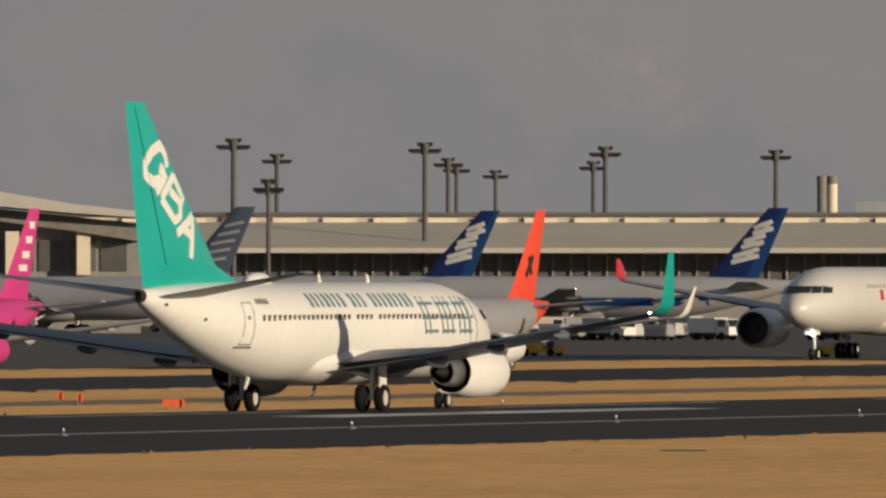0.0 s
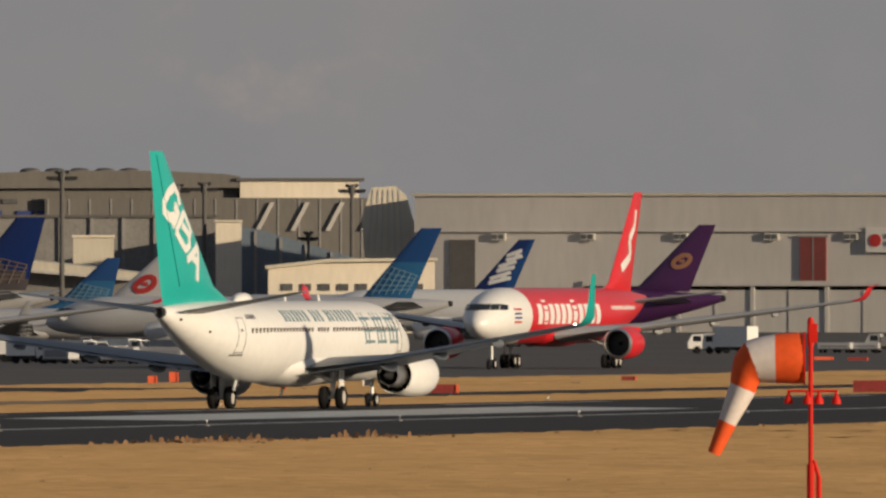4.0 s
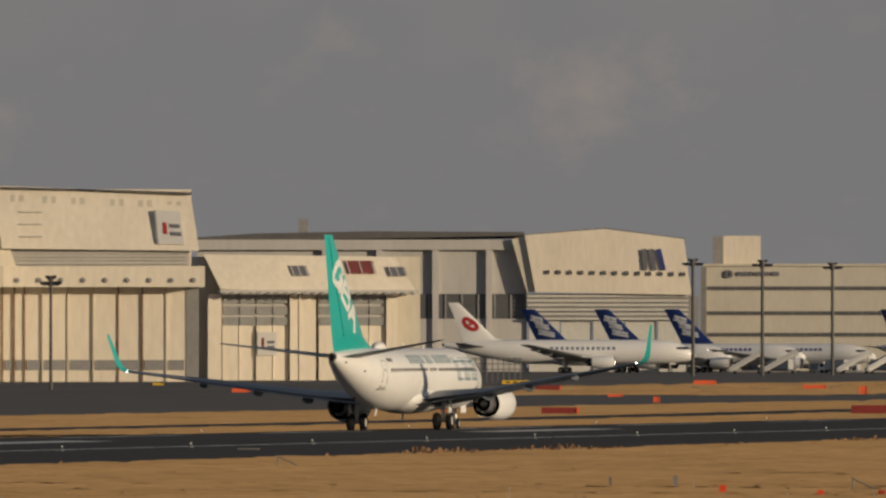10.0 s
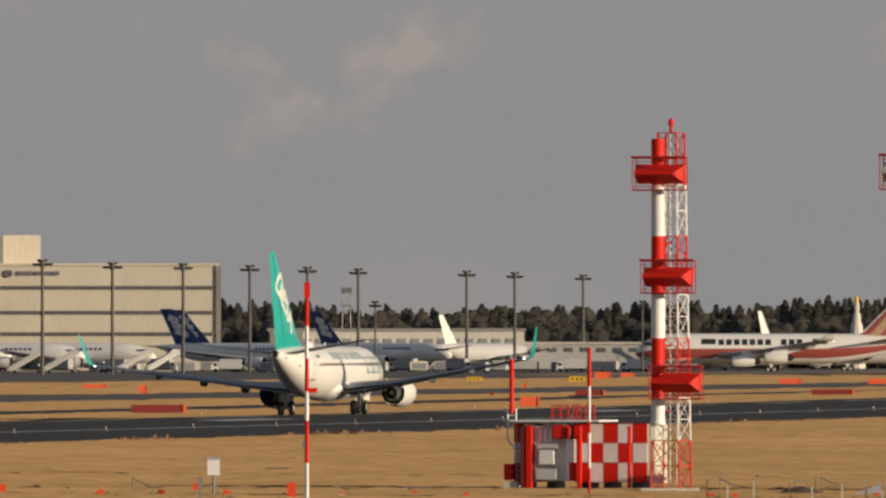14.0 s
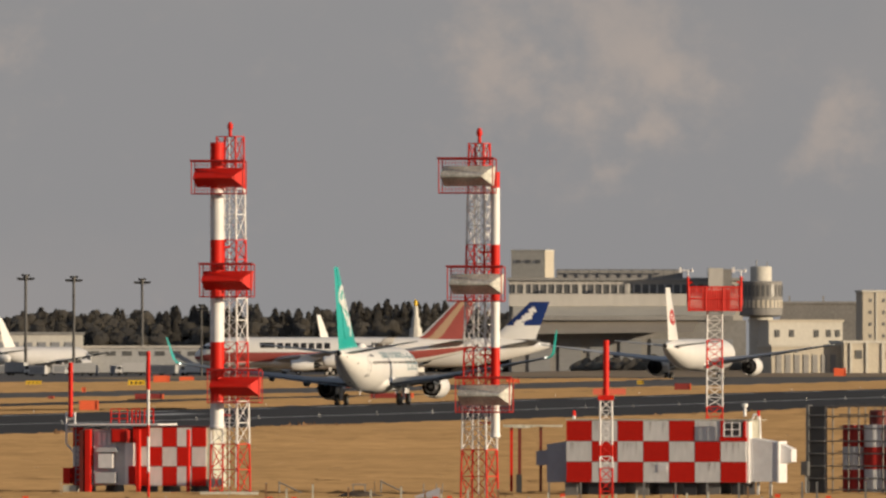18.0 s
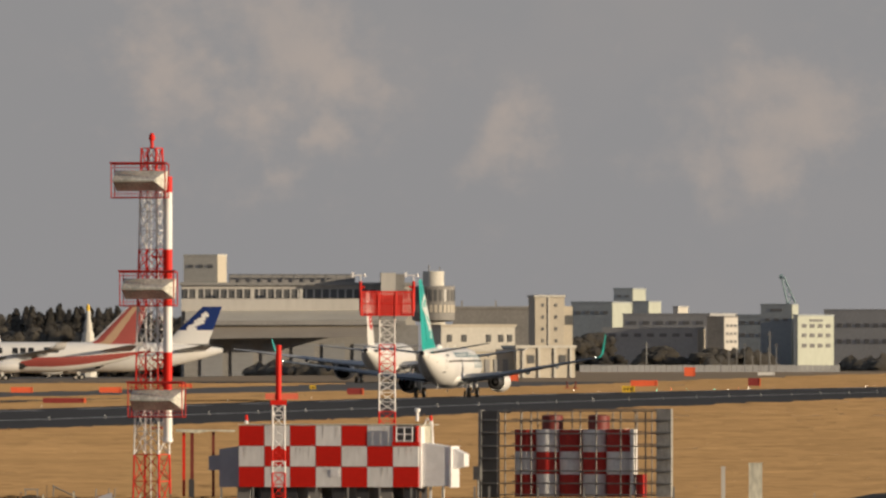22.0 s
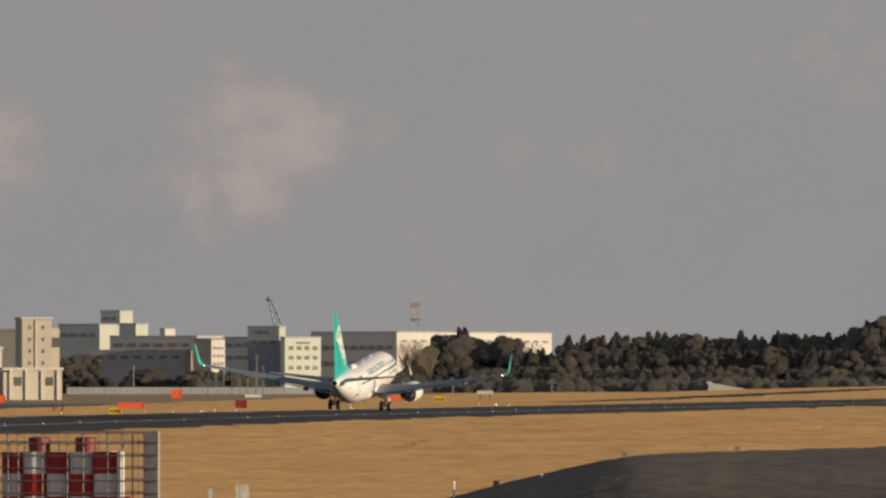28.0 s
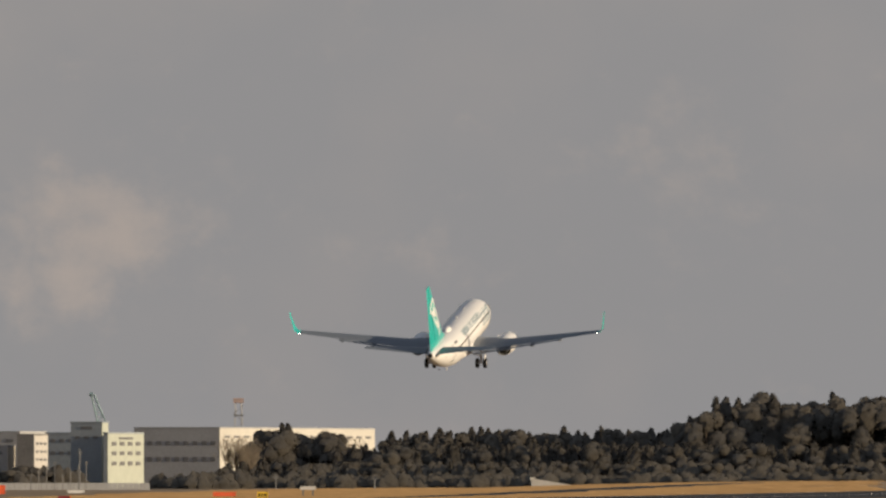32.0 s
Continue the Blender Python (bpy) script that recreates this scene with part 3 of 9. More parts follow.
def fin_frame(spec):
    """Maps (across, up) fractions of the fin to (y, z)."""
    (l1, t1, z1), (l2, t2, z2) = spec["fin"][1:]

    def at(s, q):
        le, te = l1 + (l2 - l1) * q, t1 + (t2 - t1) * q
        return (le + (te - le) * s, z1 + (z2 - z1) * q)
    return at


def fin_marks(spec, fin, material, rows, name="emblem_bar"):
    """Plain bars on both sides of the fin: (s0, q0, s1, q1, width) in fractions."""
    at = fin_frame(spec)
    for side in (-1, 1):
        for s0, q0, s1, q1, w in rows:
            fin_stroke(spec, [at(s0, q0), at(s1, q1)], w, side, name, material, fin)


def fin_disc(spec, fin, material, cs, cq, rs, rq, name="tail_disc"):
    """A ring painted round a small hub on both sides of the fin."""
    at = fin_frame(spec)
    wide = rq * (spec["fin"][2][2] - spec["fin"][1][2]) * .55
    for side in (-1, 1):
        pts = [at(cs + rs * .75 * math.cos(i * math.tau / 14), cq + rq * .75 * math.sin(i * math.tau / 14)) for i in range(14)]
        fin_stroke(spec, pts, wide, side, name, material, fin, closed=True)
        fin_stroke(spec, [at(cs - rs * .25, cq), at(cs + rs * .25, cq)], wide * .7, side, name + "_hub", material, fin)


SHADE = mat("cabin_window", (0.16, 0.145, 0.13), 0.25, vary=0.2)
gba, gba_hull, gba_fin = airliner(B737, pose(RUNWAY_X, 650, 0), "white twin-engine airliner with teal tail fin and winglets",
                                  fin_mats=[TEAL], tip=TEAL, windows=45, name="takeoff_airliner")


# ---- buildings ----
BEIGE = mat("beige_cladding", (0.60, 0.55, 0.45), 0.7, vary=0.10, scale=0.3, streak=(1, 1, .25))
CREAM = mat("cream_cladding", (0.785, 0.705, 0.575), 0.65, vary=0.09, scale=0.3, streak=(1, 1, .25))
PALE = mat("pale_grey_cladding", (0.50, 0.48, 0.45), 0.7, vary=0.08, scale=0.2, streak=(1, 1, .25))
WHITEWALL = mat("off_white_cladding", (0.53, 0.508, 0.487), 0.65, vary=0.08, scale=0.2, streak=(1, 1, .25))
MIDG = mat("mid_grey_wall", (0.27, 0.264, 0.258), 0.75, vary=0.14, scale=0.3)
DARKG = mat("dark_grey_wall", (0.225, 0.217, 0.208), 0.7, vary=0.2, scale=0.4)
HANGARG = mat("hangar_grey_cladding", (0.158, 0.148, 0.136), 0.75, vary=0.12, scale=0.3, streak=(1, 1, .25))
BLUEG = mat("blue_grey_roof", (0.14, 0.18, 0.23), 0.55, vary=0.10, scale=0.3)
ROOFD = mat("dark_roof_edge", (0.11, 0.105, 0.104), 0.7, vary=0.15)
RUSTY = mat("brown_rail", (0.22, 0.12, 0.06), 0.7, vary=0.2)
WINDOW = mat("window_glass", (0.11, 0.112, 0.115), 0.3, vary=0.2, scale=0.5)
SHUTTER = mat("grey_shutter", (0.27, 0.28, 0.30), 0.6, vary=0.1, streak=(1, 1, 6))
DOORRED = mat("dull_red_door", (0.20, 0.05, 0.045), 0.6, vary=0.12)
SIGNW = mat("white_sign", (0.62, 0.60, 0.57), 0.6, vary=0.06)
LOGOR = mat("logo_red", (0.42, 0.03, 0.03), 0.6)
LOGOG = mat("logo_grey", (0.14, 0.14, 0.16), 0.6)
LOGOB = mat("logo_blue", (0.03, 0.05, 0.20), 0.6)
OFFICEW = mat("office_wall", (0.56, 0.52, 0.44), 0.7, vary=0.08, scale=0.3, streak=(1, 1, .25))
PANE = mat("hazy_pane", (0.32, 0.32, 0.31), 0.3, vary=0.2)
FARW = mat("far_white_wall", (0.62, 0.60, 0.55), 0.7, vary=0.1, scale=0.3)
# Far greys are lifted: distance haze is put into their colour.
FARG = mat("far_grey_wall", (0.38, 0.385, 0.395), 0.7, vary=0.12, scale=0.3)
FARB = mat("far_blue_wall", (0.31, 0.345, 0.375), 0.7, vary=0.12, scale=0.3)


def lift(v, d):
    return EYE + (478.9 - v) * d / LENS


class Site:
    """A building laid out across the line of sight: u runs to the right, v downwards, y away from the eye."""

    def __init__(self, name, label, category, u0, d, turn=0.0, group="", wide=1.0):
        self.u0, self.d, self.k = u0, d, d / LENS * wide
        self.root = base(name, facing(u0, d, turn, z=0.0), label, category, group)

    def x(self, u):
        return (u - self.u0) * self.k

    def z(self, v):
        return -2.6 if v is None else lift(v, self.d)

    def box(self, name, u0, u1, y0, y1, v0, v1, material, parent=None, label="", mesh=None):
        g = Geo().box(self.x(u0), self.x(u1), y0, y1, self.z(v0), self.z(v1))
        return part(name, g, material, parent or self.root, label, smooth=False)

    def slab(self, name, pts, y0, y1, material, parent=None, label=""):
        g = Geo().prism([(self.x(u), self.z(v)) for u, v in pts], y0, y1)
        return part(name, g, material, parent or self.root, label, smooth=False)

    def sheet(self, name, quad, thick, material, parent=None, label=""):
        """A leaning panel: four corners (u, y, v), in order round it."""
        a = [(self.x(u), y, self.z(v)) for u, y, v in quad]
        b = [(x, y + thick, z) for x, y, z in a]
        g = Geo().add(a + b, [(0, 1, 2, 3), (7, 6, 5, 4), (0, 4, 5, 1), (1, 5, 6, 2), (2, 6, 7, 3), (3, 7, 4, 0)])
        return part(name, g, material, parent or self.root, label, smooth=False)

    def windows(self, parent, u0, u1, v0, v1, n, y, material=None, gap=.35, name="window", frame=None):
        """A row of n panes, each set back in a frame."""
        w = (u1 - u0) / n
        me = Geo().box(0, w * self.k * (1 - gap), -.06, .06, self.z(v0), self.z(v1)).mesh(name, material or WINDOW, False)
        for i in range(n):
            part(name, me, None, parent, m=pose(self.x(u0 + w * (i + gap / 2)), y, 0))


def terminal():
    s = Site("terminal_building", "long low terminal with a beige roof over dark glass", "building", -150, 2300)
    w = s.box("wall", -150, 1900, 6, 40, None, 445, DARKG)
    s.sheet("roof", [(-160, -5, 440), (1880, -5, 440), (1880, 26, 392), (-160, 26, 392)], .5, BEIGE, label="beige metal roof sloping to the apron")
    s.box("roof_edge", -160, 1880, -5.3, -4.7, 448, 439, PALE)
    c = s.box("clerestory", -150, 1840, 26, 40, 400, 381, PALE)
    for i in range(22):
        s.box("clerestory_vent", -140 + i * 90, -80 + i * 90, 25.4, 26.2, 393, 385, CREAM, c)
    s.box("roof_cap", -160, 1850, 25, 44, 381, 375, ROOFD)
    for i in range(64):
        u = -140 + i * 32
        s.box("mullion", u, u + 4, 5.4, 6.4, 520, 447, MIDG, w)
    for i in range(32):
        u = -140 + i * 64
        s.box("window", u + 8, u + 58, 5.85, 6.2, 495, 452, WINDOW, w)
    s.box("canopy", -150, 1890, -2, 6, 506, 501, MIDG)
    s.box("base_wall", -150, 1890, 2, 8, None, 520, MIDG)
    # pier whose roof falls away
    p = Site("terminal_pier", "terminal pier with a falling beige roof", "building", 1560, 2560, turn=-6)
    p.slab("roof", [(1560, 388), (1720, 398), (2030, 430), (2180, 448), (2180, 458), (2030, 445), (1720, 418), (1560, 408)], -3, 22, BEIGE)
    p.slab("wall", [(1570, 408), (1720, 418), (2030, 445), (2160, 457), (2160, None), (1570, None)], 1, 20, DARKG)
    p.slab("roof_edge", [(1560, 408), (1720, 418), (2030, 445), (2180, 458), (2180, 463), (2030, 450), (1720, 424), (1560, 414)], -3.4, -2.6, PALE)
    # the older terminal with a great falling roof
    o = Site("terminal_hall", "terminal hall under a broad curved grey roof", "building", -420, 2050)
    o.slab("roof", [(-420, 296), (-150, 322), (0, 340), (130, 362), (260, 376), (340, 384), (340, 392), (250, 386), (120, 377), (0, 366), (-150, 350), (-420, 330)], -6, 40, PALE)
    # Dark slab for the roof's underside; the shade there is its colour.
    o.slab("roof_edge", [(-420, 330), (-150, 350), (0, 370), (120, 383), (250, 396), (250, 428), (120, 408), (0, 392), (-150, 378), (-420, 356)], -2, 38, DARKG)
    w = o.slab("wall", [(-420, 350), (0, 388), (250, 426), (250, None), (-420, None)], 2, 36, MIDG)
    for u in (-300, -160, 10, 136):
        o.box("column", u, u + 24, -1, 2.5, 487, 410, CREAM, w)
    for i in range(9):
        o.box("window", -260 + i * 55, -215 + i * 55, 1.7, 2.2, 480, 425, WINDOW, w)


def cargo_hangar():
    s = Site("cargo_hangar", "large grey hangar with a gently arched roof", "building", 1662, 2950)
    s.slab("wall", [(1662, 292), (2340, 292), (2340, None), (1662, None)], 0, 60, HANGARG)
    arch = [(1655, 288), (1750, 278), (1900, 270), (2050, 266), (2200, 266), (2320, 272), (2345, 276), (2345, 296), (1655, 298)]
    s.slab("roof", arch, -2, 62, HANGARG)
    for i in range(5):
        u = 1975 + i * 44
        g = Geo().lathe([(0, 1.9), (.35, 1.8), (.65, 1.3), (.8, .3)], (s.x(u), 10, s.z(268)), axis="z", n=14)
        part("roof_vent", g, ROOFD, s.root)
    s.box("end_wall", 2345, 2555, -2.1, 50, None, 284, CREAM)
    s.box("roof_edge", 2338, 2565, -2.8, 52, 284, 279, ROOFD)
    s.box("lower_wall", 2000, 2600, -2.2, -1, None, 314, HANGARG)
    for i in range(16):
        s.box("panel_rib", 2004 + i * 37, 2007 + i * 37, -2.35, -2.2, 480, 316, MIDG)
    for i in range(4):
        u = 1870 + i * 55
        s.box("window", u, u + 26, -.3, .2, 324, 316, WINDOW)
    # company lettering as plain bars
    for u, w in ((1824, 26), (1856, 14), (1876, 20), (1902, 22), (1950, 30), (1986, 24)):
        s.box("sign_bar", u, u + w, -.4, -.1, 356, 337, LOGOB)
    for k in range(4):
        u = 2372 + k * 62
        s.sheet("brace", [(u, -2.9, 372), (u + 8, -2.9, 372), (u + 34, -2.9, 322), (u + 26, -2.9, 322)], .5, PALE)
    g = Site("service_block", "dark grey flat-roofed service building", "building", 1790, 2750)
    b = g.box("wall", 1790, 2302, 0, 40, None, 346, DARKG)
    g.box("parapet", 1786, 2306, -.6, 41, 349, 344, ROOFD)
    for i in range(9):
        g.box("pilaster", 1800 + i * 56, 1806 + i * 56, -.5, 0, 500, 350, MIDG, b)
    t = Site("beige_stair_tower", "plain beige stair tower", "building", 2302, 2700)
    t.box("wall", 2302, 2348, 0, 10, None, 354, CREAM)
    t.box("parapet", 2300, 2350, -.4, 10.4, 357, 353, BEIGE)
    t = Site("beige_stair_tower", "plain beige stair tower", "building", 2050, 2700)
    t.box("wall", 2050, 2122, 0, 10, None, 381, BEIGE)
    t.box("parapet", 2048, 2124, -.4, 10.4, 384, 380, CREAM)
    r = Site("glass_roofed_hall", "hall with a blue-grey glazed roof falling to one side", "building", 2348, 2720)
    r.slab("roof", [(2348, 366), (2380, 370), (2600, 436), (2600, None), (2348, None)], 0, 30, BLUEG)
    for i in range(5):
        a = 2370 + i * 45
        r.sheet("roof_rib", [(a, -.4, 500), (a + 5, -.4, 500), (a + 5, -.4, 373 + (a - 2370) * .28), (a, -.4, 372 + (a - 2370) * .28)], .4, MIDG)
    l = Site("low_beige_building", "low beige building beside the apron", "building", 2395, 2600)
    w = l.slab("wall", [(2395, 438), (2500, 427), (2690, 424), (2690, None), (2395, None)], 0, 14, CREAM)
    l.slab("roof_edge", [(2390, 440), (2500, 428), (2695, 425), (2695, 420), (2500, 422), (2390, 434)], -1, 15, BEIGE)
    for i in range(8):
        l.box("window", 2420 + i * 33, 2438 + i * 33, -.3, .1, 478, 466, WINDOW, w)
    f = Site("blast_wall", "tan ribbed wall leaning back beside the hangar", "wall", 2575, 2650)
    f.slab("wall", [(2578, 296), (2620, 293), (2640, 310), (2668, 410), (2672, None), (2580, None), (2560, 350)], 0, 8, BEIGE)
    for i in range(6):
        f.sheet("rib", [(2570 + i * 12, -.12, 410), (2573 + i * 12, -.12, 410), (2583 + i * 9, -.12, 300), (2580 + i * 9, -.12, 300)], .12, PALE)
    # radar dome, low white block and two chimneys
    d = Site("radar_building", "blue-grey flat block under a white radar dome", "building", 1515, 2600)
    b = d.box("wall", 1515, 1670, 0, 25, None, 357, FARB)
    d.box("penthouse", 1575, 1620, 2, 14, 357, 349, FARG)
    g = Geo().lathe([(-3.0, 1.3), (-2.6, 1.9), (-1.2, 2.3), (0, 2.35), (1.2, 2.0), (2.0, 1.1), (2.3, .05)], (d.x(1614), 8, d.z(333)), axis="z", n=24)
    part("radar_dome", g, WHITE, d.root, "white radar dome")
    d.box("annex", 1540, 1605, -8, 0, None, 380, CREAM)
    for u, mt, nm in ((1455, DARKG, "dark"), (1473, CREAM, "cream")):
        c = base("chimney", facing(u, 2500, z=0), "tall round " + nm + " chimney with a dark cap", "chimney", "two chimneys")
        k = 2500 / LENS
        part("shaft", Geo().lathe([(-2.5, 9.5 * k), (lift(326, 2500), 9.0 * k)], axis="z", n=20), mt, c)
        part("cap", Geo().lathe([(lift(326, 2500), 9.6 * k), (lift(312, 2500), 9.6 * k)], axis="z", n=20), DARKG, c)


def white_hangar():
    s = Site("long_white_hangar", "long pale hangar with a ledge and a dark window band", "building", 2655, 2632, turn=-17, wide=1.034)
    w = s.box("wall", 2655, 3684, 0, 60, 463, 309, WHITEWALL)
    s.box("ledge", 2655, 3684, -.6, 0, 374.5, 371, WHITEWALL)
    s.box("upper_wall", 2655, 3684, -.35, 0, 371, 312, WHITEWALL)
    s.box("roof_edge", 2650, 3690, -.8, 61, 311, 306, BEIGE)
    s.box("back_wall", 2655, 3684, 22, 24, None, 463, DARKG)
    s.box("left_wall", 2655, 2955, 0, 22, None, 463, WHITEWALL)
    s.box("lintel", 2955, 3684, -.5, 1.5, 470, 461, WHITEWALL)
    for i in range(6):
        u = 2990 + i * 131
        s.box("column", u, u + 7, -.2, 1.6, None, 468, WHITEWALL)
    s.box("right_wall", 3663, 3684, -.1, 22, None, 463, WHITEWALL)
    for i in range(5):
        u = 2990 + i * 131
        leaf = s.box("door_leaf", u + 8, u + 130, .1, .5, None, 477, WHITEWALL, label="pale sliding door leaf")
        s.box("leaf_seam", u + 66, u + 68, .0, .12, None, 478, MIDG, leaf)
    # Nothing is cut open: a dark slab paints the shade inside the doorway.
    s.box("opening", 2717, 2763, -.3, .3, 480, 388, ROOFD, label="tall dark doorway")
    d = s.box("door", 3340, 3386, -.45, .2, 461, 384, DOORRED, label="dull red metal door")
    s.box("door_frame", 3336, 3390, -.5, .1, 384, 381, MIDG)
    s.box("door_seam", 3362, 3364, -.5, -.4, 461, 384, DARKG, d)
    for u in (2805, 2964, 3129, 3290, 3430, 3588):
        b = s.box("floodlight", u - 13, u + 13, -.62, -.1, 389, 377, FARW, label="boxy pale wall floodlight")
        s.box("lens", u - 11, u - 2, -.7, -.6, 387, 379, WINDOW, b)
        s.box("lens", u + 1, u + 10, -.7, -.6, 387, 379, WINDOW, b)
        s.box("bracket", u - 3, u + 3, -.4, -.1, 393, 388, MIDG, b)
    sg = s.box("sign", 3457, 3557, -.8, -.3, 411, 367, SIGNW, label="white hangar sign with a red disc and grey bars")
    g = Geo().lathe([(-.12, .01), (-.1, 1.0), (.1, 1.0)], (s.x(3474), -.82, s.z(390)), axis="y", n=24)
    part("sign_disc", g, LOGOR, sg)
    for v in (383, 396):
        s.box("sign_bar", 3490, 3546, -.9, -.78, v + 4, v - 4, LOGOG, sg)
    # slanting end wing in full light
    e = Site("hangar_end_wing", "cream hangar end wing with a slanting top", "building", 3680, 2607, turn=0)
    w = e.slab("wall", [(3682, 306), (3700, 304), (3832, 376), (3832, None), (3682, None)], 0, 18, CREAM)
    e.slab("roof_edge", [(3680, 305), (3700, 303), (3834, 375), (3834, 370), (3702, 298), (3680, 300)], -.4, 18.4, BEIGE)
    e.slab("window_frame", [(3700, 318), (3828, 374), (3832, 415), (3701, 368)], -.2, .2, FARW, label="pale frame of the slanting window")
    lv = e.slab("louvre_window", [(3704, 325), (3826, 379), (3829, 408), (3706, 362)], -.32, -.15, SHUTTER, label="long slanting blue-grey louvred window")
    for k in range(5):
        q = (k + .5) / 5
        e.slab("slat", [(3705, 326 + 35 * q - 1), (3826, 380 + 27 * q - 1), (3826, 380 + 27 * q + 1), (3705, 326 + 35 * q + 1)], -.40, -.3, MIDG, lv)
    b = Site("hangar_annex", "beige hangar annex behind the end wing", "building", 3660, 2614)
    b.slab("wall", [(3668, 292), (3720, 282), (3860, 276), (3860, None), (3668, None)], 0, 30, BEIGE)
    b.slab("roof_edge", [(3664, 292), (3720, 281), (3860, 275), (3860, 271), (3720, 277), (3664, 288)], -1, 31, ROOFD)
    for k in range(6):
        b.box("roof_vent", 3615 + k * 9, 3621 + k * 9, 2, 6, 306, 299 - (k % 3) * 2, ROOFD)


def tall_hangar():
    s = Site("tall_hangar", "tall cream maintenance hangar with huge sliding doors", "building", 3835, 2632)
    # Left side faces take darker BEIGE: their shade is put into the colour.
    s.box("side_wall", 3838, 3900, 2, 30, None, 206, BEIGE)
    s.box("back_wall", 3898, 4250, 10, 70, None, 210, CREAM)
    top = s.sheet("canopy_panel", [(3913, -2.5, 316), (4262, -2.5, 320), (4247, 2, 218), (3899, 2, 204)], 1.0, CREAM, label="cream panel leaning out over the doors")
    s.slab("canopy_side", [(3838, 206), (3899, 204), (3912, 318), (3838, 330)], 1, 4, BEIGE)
    s.sheet("roof_edge", [(3836, 1, 208), (3899, 1, 206), (4249, 1, 220), (4249, 1, 216)], 60, ROOFD)
    for u in (3928, 3985, 4036, 4105, 4155, 4206):
        for du in (0, 16):
            w_ = (u - 3899) / 350 * 14
            s.sheet("vent", [(u + du, .85, 232 + w_), (u + du + 8, .85, 232 + w_), (u + du + 8, 1.32, 220 + w_), (u + du, 1.32, 220 + w_)], .3, BEIGE, top)
    for k in range(3):
        s.box("vent_strip", 3946, 3984, -.12 - k * .90, .6 - k * .90, 252 + k * 22, 250 + k * 22, PALE, top)
    sg = s.sheet("sign", [(4190, -2.3, 308), (4236, -2.3, 309), (4228, .0, 250), (4185, .0, 248)], .3, SIGNW, label="white hangar sign with a red mark and bars")
    s.sheet("sign_edge", [(4187, -2.32, 308), (4190, -2.32, 308), (4185, -.02, 248), (4182, -.02, 248)], .3, MIDG, sg)
    s.sheet("sign_bar", [(4212, -1.80, 293), (4231, -1.80, 294), (4230, -1.57, 287), (4211, -1.57, 286)], .2, LOGOG, sg)
    s.sheet("sign_bar", [(4210, -1.25, 279), (4228, -1.25, 280), (4227, -1.02, 273), (4209, -1.02, 272)], .2, LOGOG, sg)
    s.sheet("sign_mark", [(4199, -1.70, 290), (4206, -1.70, 290), (4204, -.92, 270), (4198, -.92, 270)], .2, LOGOR, sg)
    # recess with louvres
    s.box("recess", 3915, 4245, -1, 6, 346, 318, PALE)
    for k in range(4):
        s.box("louvre", 3920, 4243, -1.4, -1.0, 325 + k * 6, 322 + k * 6, PALE)
    s.slab("recess_cheek", [(3906, 318), (3928, 318), (3938, 347), (3906, 347)], -1.8, -1, CREAM)
    beam = s.box("door_beam", 3862, 4272, -3, 4, 384, 347, CREAM, label="deep cream beam over the doors")
    # Left end of the beam, shaded by its BEIGE colour.
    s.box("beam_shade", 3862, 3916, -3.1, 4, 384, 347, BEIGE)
    for k in range(9):
        u = 3940 + k * 39
        g = Geo().lathe([(-3.30, .12), (-3.22, .36), (-2.95, .42)], (s.x(u), 0, s.z(372)), axis="y", n=14)
        part("beam_lamp", g, MIDG, beam)
    # sliding doors, panel by panel
    edges = [3896, 3914, 3935, 3953, 3985, 4030, 4075, 4119, 4162, 4204, 4240]
    for a, b in zip(edges, edges[1:]):
        dr = s.box("sliding_door", a + .6, b - .6, 1.0 + (edges.index(a) % 2) * .15, 2, None, 384, CREAM)
        s.box("door_seam", a - 1, a + 1.2, .8, 2, None, 384, RUSTY if a in (3914, 3935, 3953, 4119, 4162) else BEIGE, dr)
        if a >= 3914:
            s.box("door_window", a + 4, b - 4, .85 + (edges.index(a) % 2) * .15, 1.6, 531, 513, MIDG, dr)
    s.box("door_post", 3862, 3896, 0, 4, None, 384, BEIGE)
    s.box("door_post", 4240, 4262, 1, 4, None, 384, MIDG)


